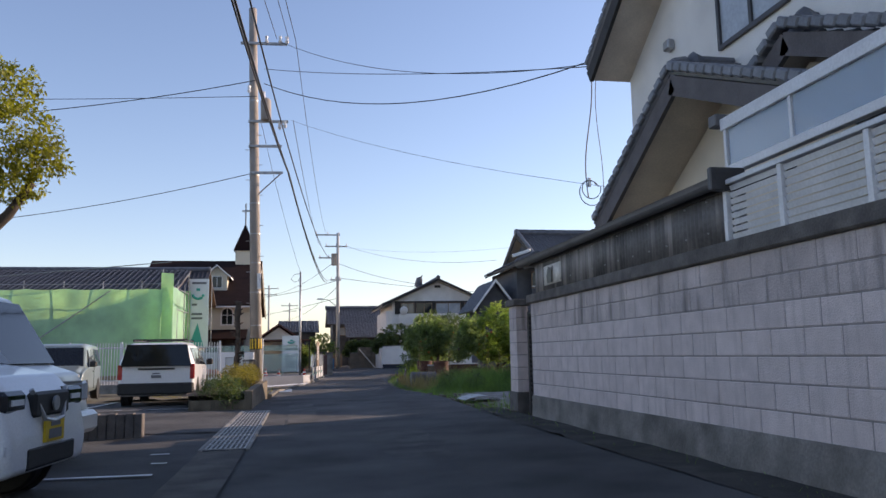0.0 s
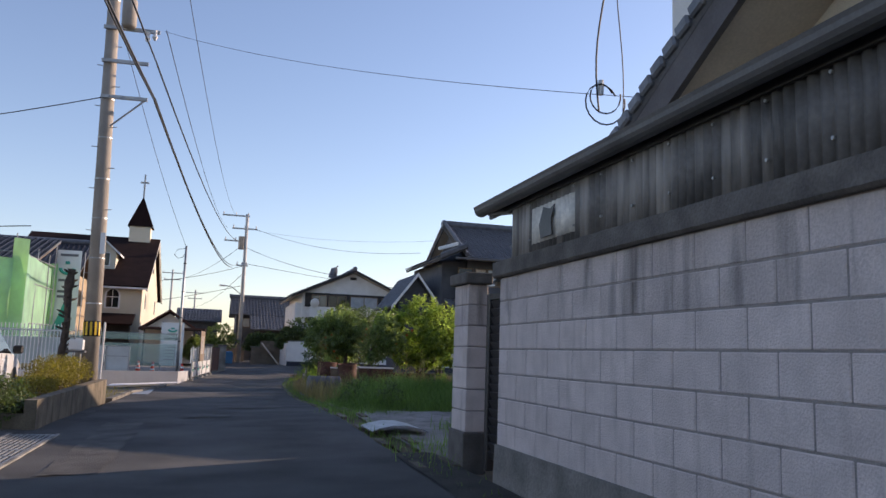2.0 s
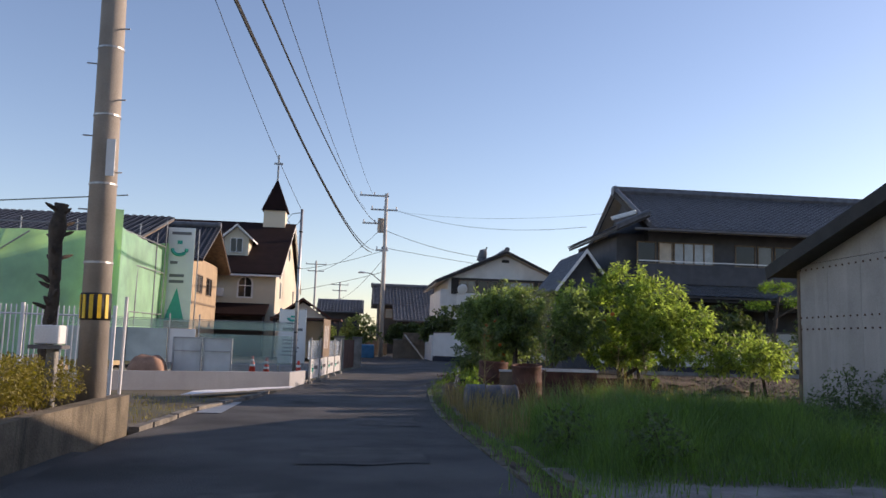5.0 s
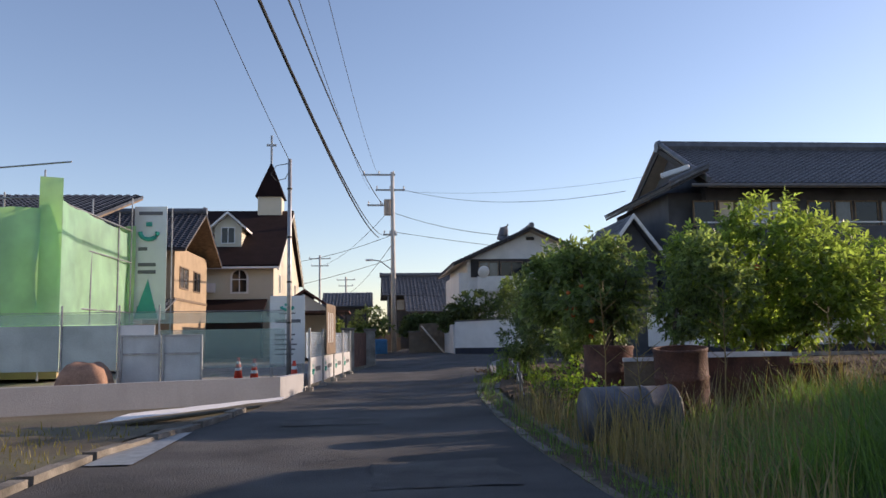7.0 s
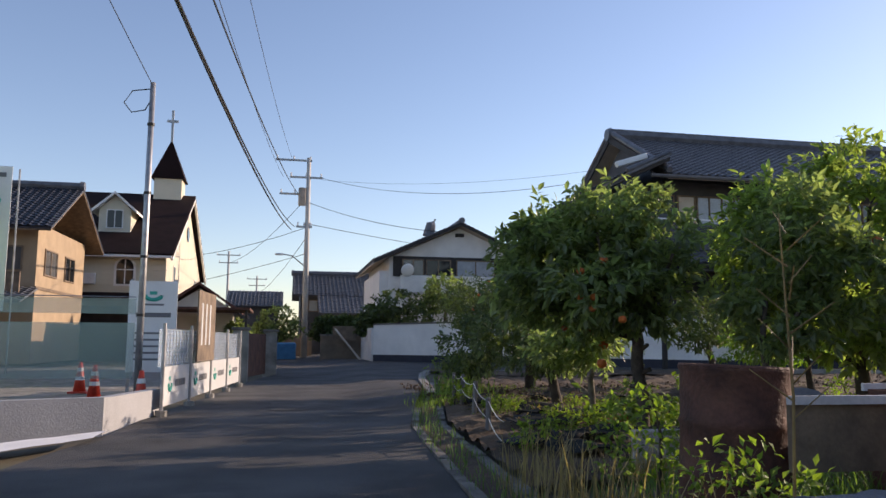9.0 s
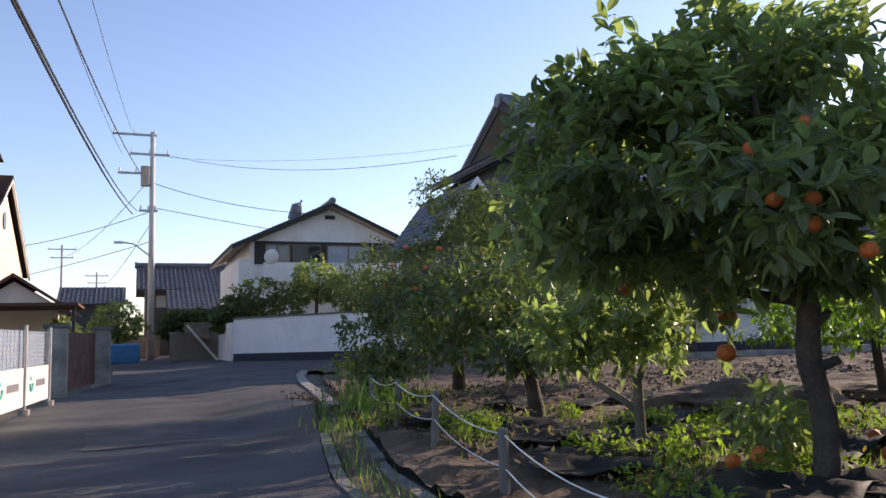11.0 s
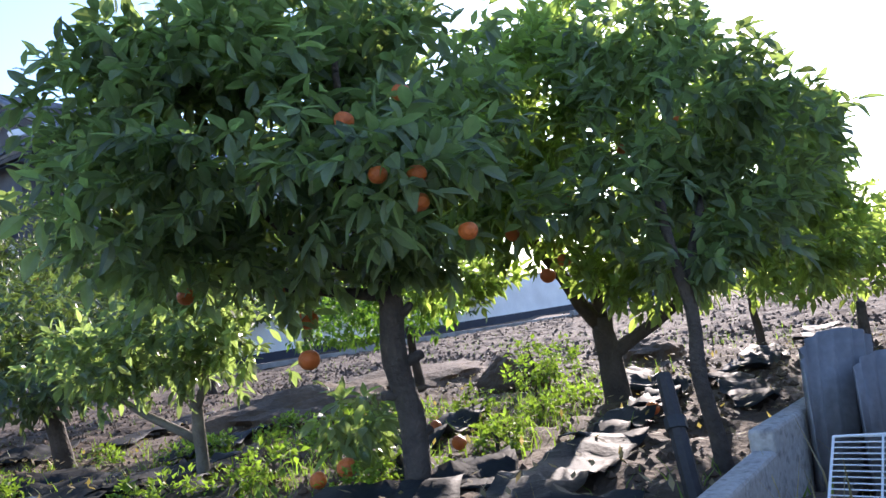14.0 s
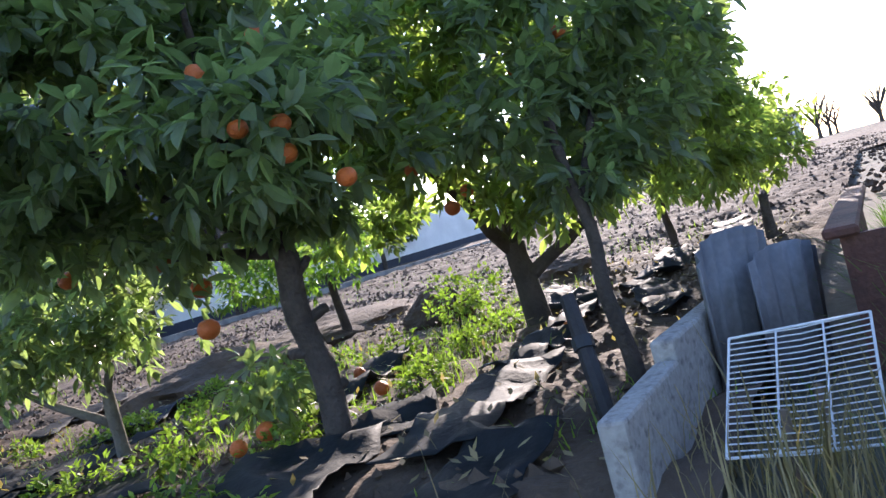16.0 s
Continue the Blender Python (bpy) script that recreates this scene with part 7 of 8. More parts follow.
me.materials.append(M_STRAW)
def clods(count, x0, x1, y0, y1, r0, r1, seed):
    """Loose lumps of earth, uneven six-cornered solids."""
    g = random.Random(seed)
    vs, fs = [], []
    for _ in range(count):
        x, y = g.uniform(x0, x1), g.uniform(y0, y1)
        r = g.uniform(r0, r1) * (0.5 + abs(noise.noise(Vector((x, y, 0)) * 0.8)))
        c = Vector((x, y, gz(x, y) + 0.02 + 0.075 * noise.noise(Vector((x, y, 3)) / 0.3) + 0.03 * noise.noise(Vector((x, y, 9)) / 0.3 * 3.1)))
        b = len(vs)
        vs += [c + Vector(d) * r * g.uniform(0.6, 1.4) for d in ((1, 0, 0), (0, 1, 0), (-1, 0, 0), (0, -1, 0), (0, 0, 0.9), (0, 0, -0.6))]
        fs += [(b + i, b + (i + 1) % 4, b + 4) for i in range(4)] + [(b + (i + 1) % 4, b + i, b + 5) for i in range(4)]
    m = bpy.data.meshes.new("clods")
    m.from_pydata(vs, [], fs)
    m.materials.append(M_SOIL)
    return tagged(new("clods", m), "loose clods of brown orchard earth", "soil", kind="stuff")


clods(12000, 4.0, 14, 31, 42, 0.008, 0.045, 3)
clods(9000, 12, 40, 28, 45, 0.02, 0.06, 4)
tagged(new("leaf_litter", me), "dry fallen leaves scattered on soil", "leaves", kind="stuff")

# string fence along the orchard
fence = thing("string_fence", "low orchard fence of short posts and white string", "fence")
tops = []
for k, (x, y, h) in enumerate(((3.72, 33.35, 0.36), (3.98, 35.05, 0.42), (4.12, 36.35, 0.45), (4.35, 37.9, 0.42), (4.75, 39.6, 0.4))):
    z = gz(x, y)
    b = tube(bmesh.new(), [(x, y, z - 0.1), (x + 0.03 * math.sin(k), y, z + h)], [0.032, 0.028], 8)
    part("post", b, M_GUTTER, fence)
    tops.append((x, y, z + h))
for a, b in zip(tops, tops[1:]):
    for dz in (-0.03, -0.2):
        part("string", tube(bmesh.new(), sag((a[0], a[1], a[2] + dz), (b[0], b[1], b[2] + dz), 0.05, 6), 0.004, 5), M_WHITEPAINT, fence)
for dz in (-0.03, -0.2):
    part("string", tube(bmesh.new(), sag((tops[0][0], tops[0][1], tops[0][2] + dz), (3.5, 32.0, 0.3 + dz), 0.04, 6), 0.004, 5), M_WHITEPAINT, fence)

# concrete edging, tin sheets and wire rack at the lot's corner
M_PITTED = mat("pitted_concrete", (0.42, 0.385, 0.34), 0.92, 0.12, 55, 30, 0.5, stain=0.75, stain_col=(0.13, 0.115, 0.1))
edging = thing("concrete_edging", "pitted pale concrete slabs standing on edge", "edging")
for k, (x0, y0, x1, y1, h) in enumerate(((4.17, 30.875, 4.75, 30.865, 0.31), (4.77, 30.875, 5.45, 30.825, 0.37), (5.47, 30.825, 6.3, 30.75, 0.37))):
    bm = bmesh.new()
    prism(bm, [(x0, y0), (x1, y1), (x1, y1 + 0.08), (x0, y0 + 0.08)], "z", -0.1, h)
    ob = part("slab", bm, M_PITTED, edging)
    md = ob.modifiers.new("worn", "BEVEL")
    md.width, md.segments = 0.012, 2
tin = thing("tin_sheet", "bent weathered grey tin sheets on end", "sheet")
for k, (x0, y0, x1, y1, z0, h) in enumerate(((5.02, 30.80, 5.5, 30.72, 0.05, 0.52), (5.15, 30.62, 5.75, 30.55, 0.0, 0.42))):
    bm = bmesh.new()
    prev = None
    for i in range(25):
        f = i / 24
        p = Vector((x0 + (x1 - x0) * f, y0 + (y1 - y0) * f + 0.05 * math.sin(f * 6 + k) + 0.012 * math.sin(f * 50), z0))
        a = bm.verts.new(p)
        b = bm.verts.new(p + Vector((0.12 + 0.05 * math.sin(f * 3), 0.02 - 0.06 * f, h - z0 + 0.1 * math.sin(f * 3.1 + 0.6 * k))))
        if prev:
            bm.faces.new((prev[0], a, b, prev[1]))
        prev = (a, b)
    part("sheet", bm, M_TIN, tin, smooth=True).modifiers.new("thick", "SOLIDIFY").thickness = 0.003
rack = thing("wire_rack", "white coated wire rack leaning on edging", "rack")
ra, rb, rc, rd = Vector((4.31, 30.69, 0.14)), Vector((4.46, 30.33, 0.09)), Vector((4.81, 30.32, 0.35)), Vector((4.64, 30.68, 0.37))


def on_rack(u, v):
    return ra.lerp(rb, u).lerp(rd.lerp(rc, u), v)


for i in range(20):
    f = i / 19
    part("wire", tube(bmesh.new(), [on_rack(0, f), on_rack(0.5, f) + Vector((0, 0, -0.008)), on_rack(1, f)], 0.0022, 5), M_WHITEPAINT, rack)
for i in range(4):
    part("cross_wire", tube(bmesh.new(), [on_rack(i / 3, 0), on_rack(i / 3, 1)], 0.0032, 5), M_WHITEPAINT, rack)
for p, q in ((ra, rd), (rb, rc), (ra, rb), (rd, rc)):
    part("frame_wire", rod(p, q, 0.004), M_WHITEPAINT, rack)
for k, (x, y) in enumerate(((4.42, 30.55), (4.62, 30.48))):
    part("support", rod((x, y, 0.0), (x + 0.02, y, 0.21), 0.012), M_TIMBER, rack)
stake = thing("timber_stake", "dark timber stake leaning in the soil", "stake")
part("stake", tube(bmesh.new(), [(4.86, 31.17, 0.0), (5.05, 31.28, 0.36), (5.14, 31.33, 0.52)], [0.035, 0.033, 0.03], 8), M_TIMBER_DARK, stake)
part("tie", tube(bmesh.new(), [(5.03, 31.27, 0.33), (5.05, 31.28, 0.37)], 0.042, 8), M_WIRE, stake)
brd2 = thing("tin_trough", "rusty brown steel trough beside edging", "trough")
part("side", boxes((5.45, 7.4, 30.36, 30.39, 0.0, 0.5)), M_RUST, brd2)
part("end", boxes((5.45, 5.48, 29.7, 30.36, 0.0, 0.5)), M_RUST, brd2)
part("rim", boxes((5.4, 7.45, 30.32, 30.44, 0.5, 0.54), bevel=0.01), M_RUST, brd2)
spots = [(rng.gauss(4.3, 0.25), rng.gauss(30.45, 0.2), rng.uniform(0.5, 1)) for _ in range(350)]
blades("dry_tuft", "tuft of dry brown stalks by edging", spots, M_STRAW, 0.15, 0.42, 0.003, 17, 0.5)

# ---- junction: kerb, garden walls ----
gw = thing("garden_wall", "long white rendered garden wall with dark base", "wall", kind="structure")
LINE = [(5.78, 62.1, 1.66), (10.2, 58.6, 1.75), (15.5, 49.8, 1.85), (21, 48.0, 1.85), (32, 46.2, 1.8), (52, 42.6, 1.8)]
for (x0, y0, h0), (x1, y1, h1) in zip(LINE, LINE[1:]):
    for nm, z0, za, zb, m, o in (("render", 0.3, h0, h1, M_WHITE, 0.0), ("base_band", -0.2, 0.3, 0.3, M_SLATE_BLUE, -0.012), ("coping", None, h0, h1, M_GUTTER, -0.05)):
        bm = bmesh.new()
        d = (Vector((x1, y1, 0)) - Vector((x0, y0, 0))).normalized()
        n = Vector((d.y, -d.x, 0))
        if n.y > 0:
            n = -n
        th = 0.16 - o
        vs = []
        for (x, y, z) in ((x0, y0, za), (x1, y1, zb)):
            g0 = gz(x, y)
            lo, hi = (g0 + z0, g0 + z) if z0 is not None else (g0 + z + 0.002, g0 + z + 0.07)
            p = Vector((x, y, 0)) - n * o
            q = Vector((x, y, 0)) - n * th
            vs.append([bm.verts.new((a.x, a.y, b)) for a, b in ((p, lo), (p, hi), (q, hi), (q, lo))])
        a, b = vs
        bm.faces.new(a)
        bm.faces.new(b)
        for i in range(4):
            bm.faces.new((a[i], a[(i + 1) % 4], b[(i + 1) % 4], b[i]))
        bmesh.ops.recalc_face_normals(bm, faces=bm.faces[:])
        part(nm, bm, m, gw)
part("end_wall", boxes((5.7, 5.86, 62.2, 70, -0.2, 1.6)), M_WHITE, gw)
jk = thing("junction_kerb", "concrete kerb curving into the side road", "kerb", kind="structure")
pts = [(4.3, 39.0), (4.55, 40.6), (5.1, 44.6), (5.7, 48.0), (6.35, 50.6), (7.4, 51.0), (9.5, 49.6), (13, 46.2), (18, 44.6), (28, 42.5), (45, 39.5)]
for (x0, y0), (x1, y1) in zip(pts, pts[1:]):
    bm = bmesh.new()
    n = Vector((-(y1 - y0), x1 - x0, 0)).normalized() * 0.18
    prism(bm, [(x0, y0), (x1, y1), (x1 - n.x * -1, y1 - n.y * -1), (x0 - n.x * -1, y0 - n.y * -1)], "z", -0.3, gz(x0, y0) + (0.02 if y0 > 48 or x0 < 6 else 0.2))
    part("kerbstone", bm, M_CONC, jk)
cov = thing("drain_cover", "pale concrete drain covers beside the lane", "drain cover", kind="structure")
for k, (x, y) in enumerate(((4.62, 41.0), (4.82, 42.2), (5.02, 43.4), (5.2, 44.6))):
    part("cover", boxes((x - 0.2, x + 0.25, y - 0.58, y + 0.58, -0.2, -0.055), bevel=0.01), M_CONC, cov)
sheet("side_verge", "earth bank between orchard and side road", span(6.3, 40, 40), span(0, 1, 6), M_SOIL, 0.03, 0.08, 0.6, inside=lambda x, v: (x, 46.0 - 0.12 * (x - 6) + v * max(0.3, (51.0 - 46.0) - 0.1 * (x - 6))))
sw = thing("stone_wall", "low weathered brown retaining wall at lane end", "wall", kind="structure")
M_STONEWALL = mat("brown_retaining_wall", (0.24, 0.18, 0.13), 0.95, 0.3, 1.5, 25, 0.7, stain=0.5, stain_col=(0.1, 0.08, 0.06))
part("face", boxes((3.6, 5.7, 67.2, 67.6, -0.2, 1.25)), M_STONEWALL, sw)
part("face_low", boxes((-1.5, 3.6, 80.0, 80.4, -0.2, 1.3)), M_STONEWALL, sw)
part("coping", boxes((3.55, 5.72, 67.15, 67.65, 1.25, 1.33)), M_CONC_OLD, sw)
sh = thing("lean_to_board", "pale timber frame leaning on retaining wall", "board")
part("board", boxes((4.2, 5.4, 66.9, 66.95, 1.0, 1.75)), M_TIMBER, sh)
part("prop", rod((4.3, 66.6, 1.6), (5.6, 65.6, -0.05), 0.05, 6), M_SOFFIT, sh)
bt = thing("blue_tarpaulin", "blue tarpaulin over a low stack", "tarpaulin")
bm = boxes((0.9, 2.4, 70.5, 71.5, -0.1, 0.85), bevel=0.06)
for v in bm.verts:
    v.co.z += 0.06 * noise.noise(v.co * 2)
part("cover", bm, M_BLUE, bt)

# gate of the neighbouring plot
gp = thing("plot_gate", "brown gate between grey block pillars", "gate")
for x, y in ((1.28, 50.6), (0.55, 47.2)):
    part("pillar", boxes((x - 0.2, x + 0.2, y - 0.2, y + 0.2, -0.2, 1.22), bevel=0.01), M_CONC, gp)
    part("pillar_cap", boxes((x - 0.24, x + 0.24, y - 0.24, y + 0.24, 1.22, 1.3), bevel=0.01), M_CAP, gp)
bm = bmesh.new()
prism(bm, [(0.62, 47.45), (1.14, 50.4), (1.1, 50.42), (0.58, 47.47)], "z", -0.05, 1.15)
part("gate_leaf", bm, M_RUST, gp, "dark brown gate leaf")

# ---- building plot: low wall, panels, nets, sign ----
M_SITEWHITE = mat("pale_site_panel", (0.6, 0.62, 0.6), 0.6, 0.12, 2, 40, 0.1, stain=0.3, stain_col=(0.4, 0.4, 0.37), streak=True)
M_TARP = mat("brown_tarpaulin", (0.36, 0.2, 0.13), 0.7, 0.25, 4, 30, 0.4)
low = thing("low_concrete_wall", "new low concrete boundary wall of plot", "wall", kind="structure")
bm = bmesh.new()
prism(bm, [(-9.0, 31.2), (-0.35, 35.2), (-0.35, 35.35), (-9.0, 31.35)], "z", -0.2, 0.28)
M_NEWCONC = mat("new_grey_concrete", (0.40, 0.40, 0.41), 0.9, 0.08, 1.5, 50, 0.2, stain=0.25, stain_col=(0.28, 0.28, 0.28), streak=True)
part("run", bm, M_NEWCONC, low)
part("return_run", prism(bmesh.new(), [(-0.5, 35.3), (-0.35, 35.3), (0.0, 37.0), (-0.15, 37.0)], "z", -0.2, 0.27), M_NEWCONC, low)
sheet("plot_ground", "pale compacted earth of building plot", span(-22, -0.2, 30), span(32, 58, 30), M_GRAVEL, -0.03, 0.04, 1.0, inside=lambda x, y: (min(x, -0.5 + 0.09 * (y - 36.8)), max(y, 35.4 + 0.46 * min(x, -0.4))))
sheet("entrance_apron", "pale new concrete apron sloping to lane", span(0, 1, 10), span(0, 1, 5), M_WHITE, 0.05, 0.01, 0.5, inside=lambda u, v: (-2.1 + 1.9 * u, 30.8 + 3.2 * u + v * (1.3 - 0.6 * u)))
sheet("plot_verge", "patchy grass and gravel verge beside lane", span(-6, -1.3, 20), span(25.0, 31.0, 20), M_GROUND, 0.0, 0.05, 0.5, inside=lambda x, y: (min(x, lerp_table(EDGE, y)[0] - 0.15), y))
spots = [(rng.uniform(-5.0, -1.4), rng.uniform(25.2, 30.8), rng.uniform(0.2, 0.8)) for _ in range(2500)]
blades("verge_grass", "thin yellow green grass on verge", [s for s in spots if s[0] < lerp_table(EDGE, s[1])[0] - 0.2], M_HEDGE, 0.08, 0.22, 0.004, 12, 0.6)
for k in range(12):
    y0 = 24.9 + 0.62 * k + (0.05 if k % 2 else 0)
    l0, l1 = lerp_table(EDGE, y0)[0], lerp_table(EDGE, y0 + 0.58)[0]
    bm = bmesh.new()
    prism(bm, [(l0 - 0.14, y0), (l0 - 0.01, y0), (l1 - 0.01, y0 + 0.58), (l1 - 0.14, y0 + 0.58)], "z", -0.25, gz(l0, y0) + 0.06 + 0.01 * math.sin(k * 3))
    part("kerbstone", bm, M_CONC_OLD, planter)
gr2 = sheet("side_grating", "short steel drain grating at lane edge", span(-1.15, -0.75, 4), span(27.6, 29.9, 10), M_STEEL, 0.012, 0.002, 0.1, category="grating")

panels = thing("site_fence", "site fence of white lower panels and wire mesh", "fence")
A0, DIR = Vector((0.03, 36.8, 0)), Vector((0.09, 1, 0)).normalized()
SIDE = Vector((DIR.y, -DIR.x, 0))


def along(s, z, o=0.0):
    p = A0 + DIR * s + SIDE * o
    return Vector((p.x, p.y, gz(p.x, p.y) + z))


def slab_between(s0, s1, z0, z1, o0, o1):
    bm = bmesh.new()
    a = [bm.verts.new(along(s, z, o)) for s, z, o in ((s0, z0, o0), (s1, z0, o0), (s1, z1, o0), (s0, z1, o0))]
    b = [bm.verts.new(along(s, z, o)) for s, z, o in ((s0, z0, o1), (s1, z0, o1), (s1, z1, o1), (s0, z1, o1))]
    bm.faces.new(a)
    bm.faces.new(b)
    for i in range(4):
        bm.faces.new((a[i], a[(i + 1) % 4], b[(i + 1) % 4], b[i]))
    bmesh.ops.recalc_face_normals(bm, faces=bm.faces[:])
    return bm


for k in range(4):
    s0, s1 = 1.8 * k, 1.8 * k + 1.76
    board = part("board", slab_between(s0, s1, 0.12, 0.66, 0.0, 0.02), M_WHITEPAINT, panels, "white board with teal emblem and grey bars")
    bm = bmesh.new()
    tube(bm, [along(s0 + 0.45 + 0.09 * math.cos(a), 0.42 + 0.1 * math.sin(a), 0.022) for a in [math.pi + math.pi * q / 8 for q in range(9)]], 0.022, 5)
    part("emblem", bm, M_TEAL, board)
    part("emblem_dot", slab_between(s0 + 0.40, s0 + 0.5, 0.46, 0.52, 0.02, 0.024), M_TEAL, board)
    for q in range(5):
        part("text_bar", slab_between(s0 + 0.8 + 0.14 * q, s0 + 0.91 + 0.14 * q, 0.36, 0.46, 0.02, 0.024), M_GREYINK, board)
    for q in range(9):
        part("wire", tube(bmesh.new(), [along(s0, 0.70 + 0.06 * q, 0.01), along(s1, 0.70 + 0.06 * q, 0.01)], 0.003, 4), M_STEEL, panels)
    for q in range(10):
        s = s0 + 1.76 * q / 9
        part("wire", tube(bmesh.new(), [along(s, 0.66, 0.014), along(s, 1.2, 0.014)], 0.004 if 0 < q < 9 else 0.02, 5), M_STEEL, panels)
    part("backing_net", slab_between(s0, s1, 0.66, 1.18, -0.05, -0.045), M_POLY, panels)
for k in range(5):
    part("post", tube(bmesh.new(), [along(1.8 * k - 0.02, -0.05, 0.03), along(1.8 * k - 0.02, 1.26, 0.03)], 0.024, 8), M_STEEL, panels)
    part("foot", tube(bmesh.new(), [along(1.8 * k - 0.02, -0.02, 0.03), along(1.8 * k - 0.02, 0.08, 0.03)], 0.08, 8), M_CONC, panels)
sign = thing("site_sign", "tall white site sign with teal emblem", "sign")
SGX0, SGX1, SGY = -0.38, 0.2, 38.75
part("panel", boxes((SGX0, SGX1, SGY, SGY + 0.03, 0.42, 1.82)), M_WHITEPAINT, sign)
bm = bmesh.new()
cx = (SGX0 + SGX1) / 2
tube(bm, [(cx + 0.1 * math.cos(a), SGY - 0.01, 1.6 + 0.07 * math.sin(a)) for a in [math.pi + math.pi * q / 8 for q in range(9)]], 0.03, 5)
part("emblem", bm, M_TEAL, sign)
part("emblem_dot", boxes((cx - 0.045, cx + 0.045, SGY - 0.012, SGY, 1.61, 1.66)), M_TEAL, sign)
part("text_bar", boxes((cx - 0.13, cx + 0.13, SGY - 0.006, SGY, 1.44, 1.47), (cx - 0.2, cx + 0.22, SGY - 0.006, SGY, 1.26, 1.33)), M_GREYINK, sign)
for q in range(5):
    part("text_bar", boxes((cx - 0.2, cx + 0.1 + 0.03 * (q % 3), SGY - 0.006, SGY, 0.6 + 0.1 * q, 0.63 + 0.1 * q)), M_GREYINK, sign)
for x in (SGX0 + 0.03, SGX1 - 0.03):
    part("leg", boxes((x - 0.02, x + 0.02, SGY + 0.03, SGY + 0.07, -0.1, 1.85)), M_STEEL, sign)
sign.matrix_world = Matrix.Translation((-0.79, 3.35, -0.24)) @ Matrix.Diagonal((1.6, 1, 1.3, 1))
sign2 = thing("dark_site_sign", "dark brown printed site sign on fence", "sign")
part("panel", slab_between(2.05, 3.6, 0.68, 1.85, 0.05, 0.075), M_TIMBER, sign2)
for q in range(3):
    part("text_bar", slab_between(2.3 + 0.35 * q, 2.42 + 0.35 * q, 0.95, 1.65, 0.075, 0.08), M_WHITEPAINT, sign2)

M_MESH = glass("pale_green_mesh", (0.40, 0.55, 0.48), 0.8, 0.35)
M_PALESHEET = mat("pale_green_sheet", (0.5, 0.56, 0.52), 0.7, 0.15, 2, 40, 0.1, stain=0.4, stain_col=(0.35, 0.36, 0.3), streak=True)
pnet = thing("plot_fence", "low fence of pale sheets and green mesh", "fence")
for x0, x1, m in ((-7.0, -5.4, M_PALESHEET), (-5.35, -4.2, M_PALESHEET), (-4.15, -3.4, M_WHITE), (-3.3, -0.6, M_MESH)):
    y0, y1 = 38.4 + 0.02 * x0, 38.4 + 0.02 * x1
    part("sheet", boxes((x0, x1, 38.3, 38.33, 0.35, 1.32 if m is not M_MESH else 1.2)), m, pnet)
    part("post", rod((x0, 38.28, 0), (x0, 38.28, 1.75), 0.022, 6), M_STEEL, pnet)
part("mesh", boxes((-7.0, -0.6, 38.36, 38.364, 1.34, 1.58)), M_MESH, pnet)
part("top_wire", rod((-9, 38.28, 1.6), (-0.6, 38.28, 1.6), 0.008, 5), M_STEEL, pnet)


def cone(x, y, h=0.6):
    c = thing("traffic_cone", "red plastic traffic cone with white bands", "traffic cone", "traffic cones on plot")
    part("body", tube(bmesh.new(), [(0, 0, 0.03), (0, 0, h)], [0.12, 0.03], 12), M_CONE, c, smooth=True)
    part("foot", boxes((-0.18, 0.18, -0.18, 0.18, 0, 0.035), bevel=0.01), M_CONE, c)
    for z in (0.25, 0.42):
        r = 0.122 - 0.09 * (z - 0.03) / (h - 0.03)
        part("band", tube(bmesh.new(), [(0, 0, z), (0, 0, z + 0.07)], [r + 0.004, r - 0.006], 12, False), M_WHITEPAINT, c)
    c.matrix_world = pose(x, y, gz(x, y))
    return c


for x, y in ((-1.5, 40.0), (-2.2, 42.0), (-0.3, 37.3)):
    cone(x, y)
ns = thing("rubble_bag", "pinkish builder's sack on the plot", "sack")
bm = bmesh.new()
bmesh.ops.create_icosphere(bm, subdivisions=3, radius=0.5)
for v in bm.verts:
    v.co = Vector((v.co.x * 1.5, v.co.y, max(-0.05, v.co.z) * 0.9)) * (1 + 0.15 * noise.noise(v.co * 4)) + Vector((-7.2, 37.0, 0.05))
part("sack", bm, M_BEIGE, ns, smooth=True)

# far houses to the right, over the field
far = thing("house", "pale farmhouse far across the field", "house")
part("wall", boxes((95, 108, 38, 47, 0, 4.5)), M_WHITE, far)
for s, y in ((1, 37.3), (-1, 47.7)):
    part("roof_slope", prism(bmesh.new(), [(y, 4.3), (42.5, 6.6), (42.5, 6.8), (y, 4.5)], "x", 94.2, 108.8), M_TILE, far)
for k in range(9):
    x, y = 70 + 6 * k, 34 + 5 * math.sin(k * 2.1)
    bt_ = thing("bare_tree", "distant bare winter tree", "tree")
    part("trunk", tube(bmesh.new(), [(x, y, 0), (x + 0.2, y, 2.5)], [0.2, 0.1], 6), M_BARK, bt_)
    for j in range(14):
        a = 2.4 * j
        part("limb", tube(bmesh.new(), [(x + 0.15, y, 1.4 + 0.08 * j), (x + 1.2 * math.cos(a), y + 1.2 * math.sin(a), 3.0 + 0.12 * j), (x + 1.6 * math.cos(a + 0.3), y + 1.6 * math.sin(a + 0.3), 4.0 + 0.1 * j)], [0.07, 0.04, 0.015], 5), M_BARK, bt_)

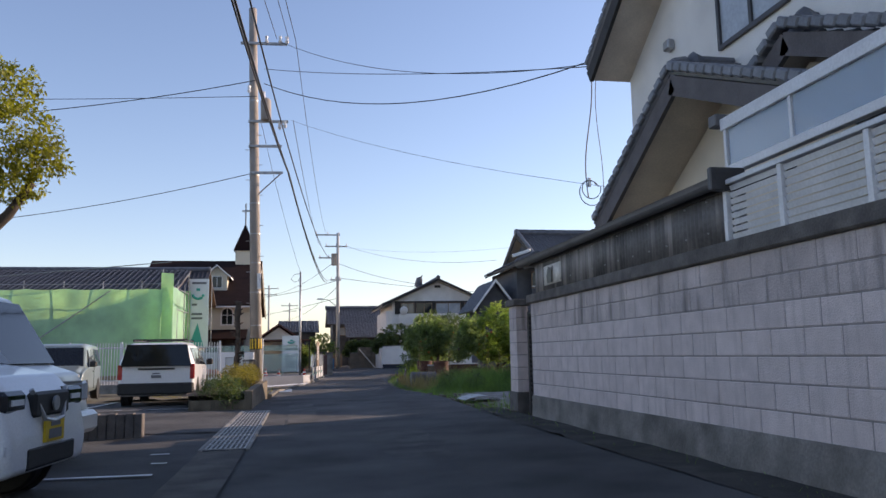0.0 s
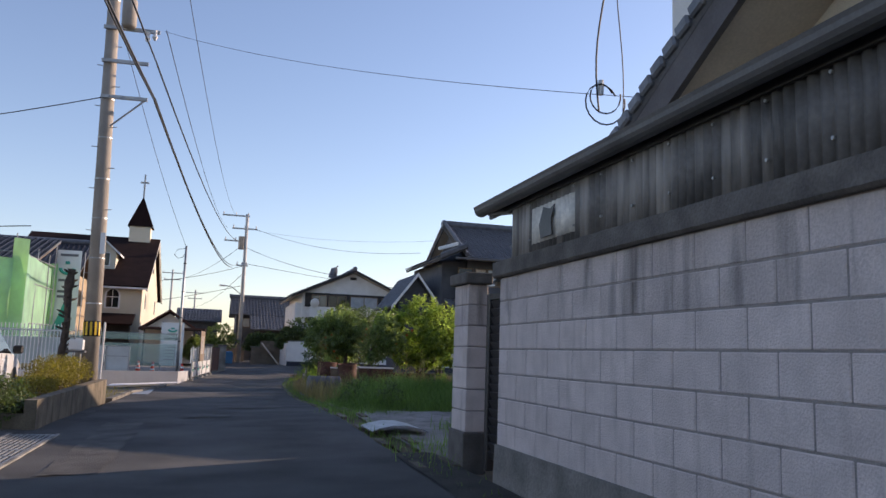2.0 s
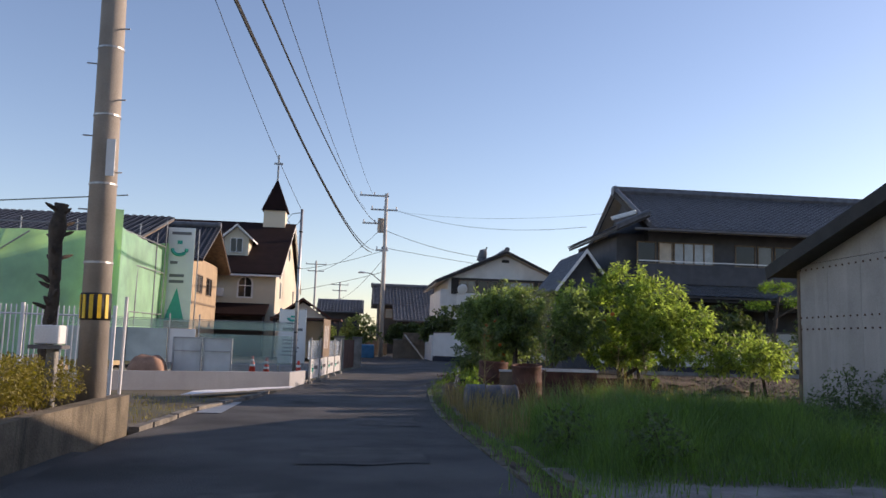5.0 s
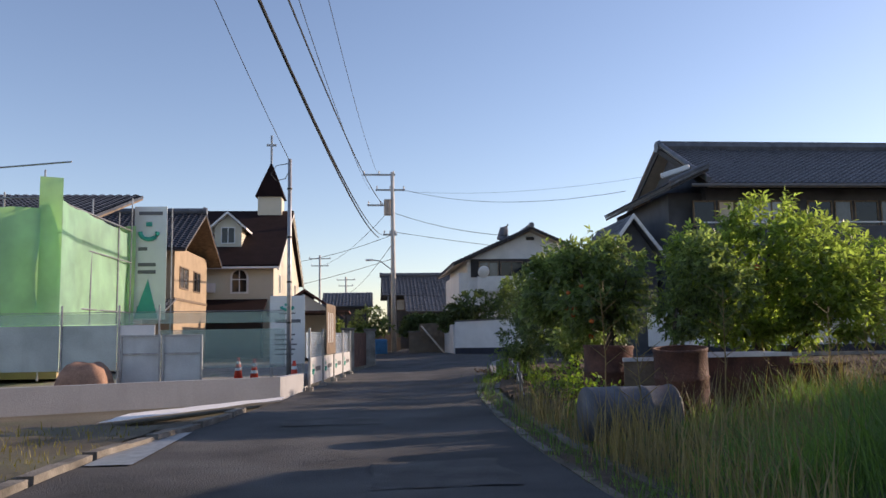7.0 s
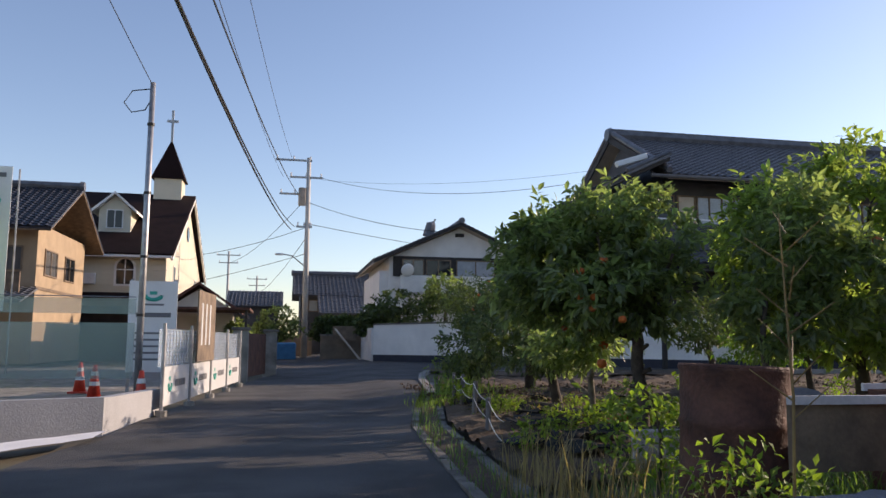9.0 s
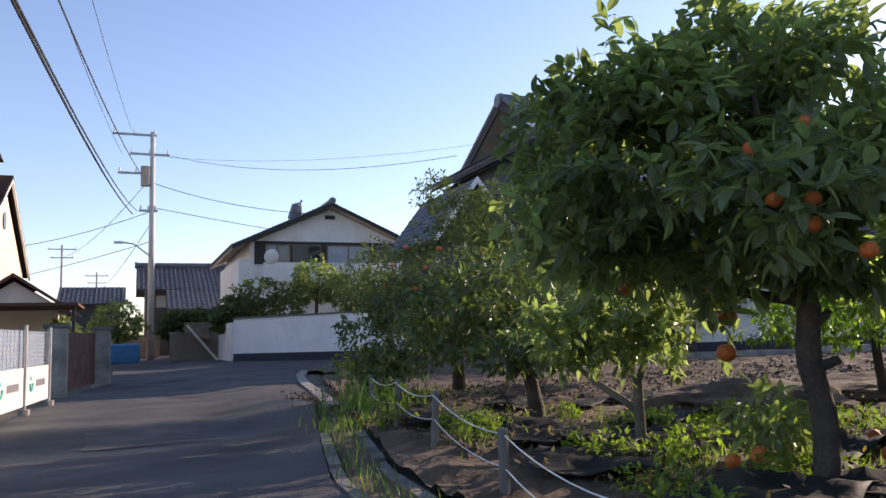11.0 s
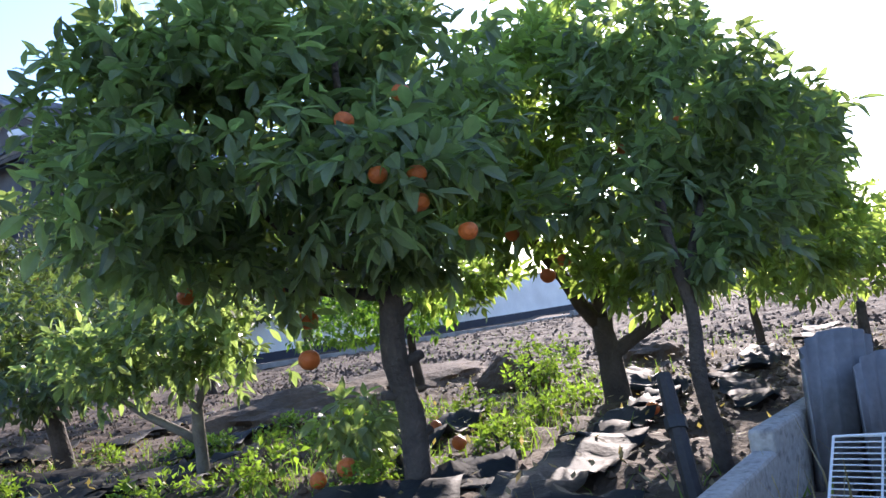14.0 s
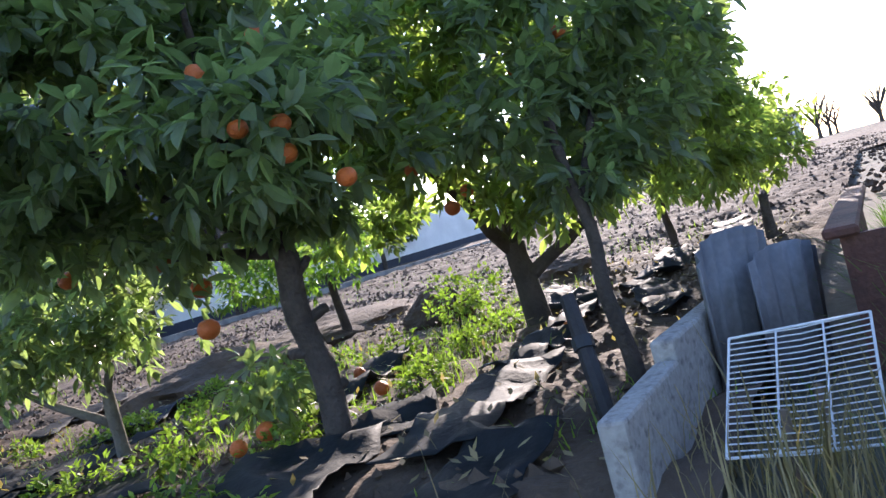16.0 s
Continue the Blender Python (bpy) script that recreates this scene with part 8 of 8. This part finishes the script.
# gate panels and covered heap inside the plot
sg = thing("site_gate", "pale steel gate panels standing in building plot", "gate")
for k in range(2):
    x0 = -3.72 + 0.82 * k
    p = part("leaf", boxes((x0, x0 + 0.79, 37.0, 37.03, 0.06, 1.06)), M_SITEWHITE, sg)
    part("frame", boxes((x0, x0 + 0.04, 36.97, 37.0, 0.02, 1.09), (x0 + 0.75, x0 + 0.79, 36.97, 37.0, 0.02, 1.09), (x0 + 0.04, x0 + 0.75, 36.97, 37.0, 1.05, 1.09), (x0 + 0.04, x0 + 0.75, 36.97, 37.0, 0.02, 0.06), (x0 + 0.04, x0 + 0.75, 36.97, 37.0, 0.7, 0.73)), M_STEEL, p)
    part("foot", boxes((x0 + 0.02, x0 + 0.1, 36.7, 37.3, -0.05, 0.02)), M_STEEL, sg)
heap = thing("covered_heap", "low heap under a brownish orange tarpaulin", "heap")
bm = bmesh.new()
g = []
for j in range(15):
    row = []
    for i in range(21):
        u, v = i / 10 - 1, j / 7 - 1
        e = max(0, 1 - abs(u) ** 4) * max(0, 1 - abs(v) ** 4)
        row.append(bm.verts.new((-4.25 + 0.5 * u, 36.6 + 0.4 * v, -0.05 + 0.62 * e ** 0.6 + 0.07 * noise.noise(Vector((u * 3, v * 3, 1))))))
    g.append(row)
for r, s in zip(g, g[1:]):
    for i in range(20):
        bm.faces.new((r[i], r[i + 1], s[i + 1], s[i]))
part("tarpaulin", bm, M_TARP, heap, smooth=True)

# repairs in the lane's surface
M_PATCH = mat("patched_asphalt", (0.095, 0.09, 0.085), 0.9, 0.45, 2.5, 60, 0.9, stain=0.6, stain_col=(0.05, 0.048, 0.046))
for k, (x0, x1, y0, y1) in enumerate(((0.85, 2.1, 22.0, 23.3), (0.3, 1.0, 19.6, 20.6), (-0.7, -0.2, 14, 19), (1.3, 2.3, 26.0, 27.2), (0.2, 1.4, 30.2, 31.0), (1.5, 2.6, 37.5, 39), (2.6, 4.0, 44, 46), (0.4, 1.1, 9, 12))):
    sheet("road_patch", "rough patched repair in lane asphalt", span(x0, x1, 10), span(y0, y1, 12), M_PATCH, 0.008, 0.006, 0.25, category="road patch",
          inside=lambda x, y: (x + 0.09 * noise.noise(Vector((x, y * 2.1, 1))), y + 0.12 * noise.noise(Vector((x * 2.3, y, 4)))))
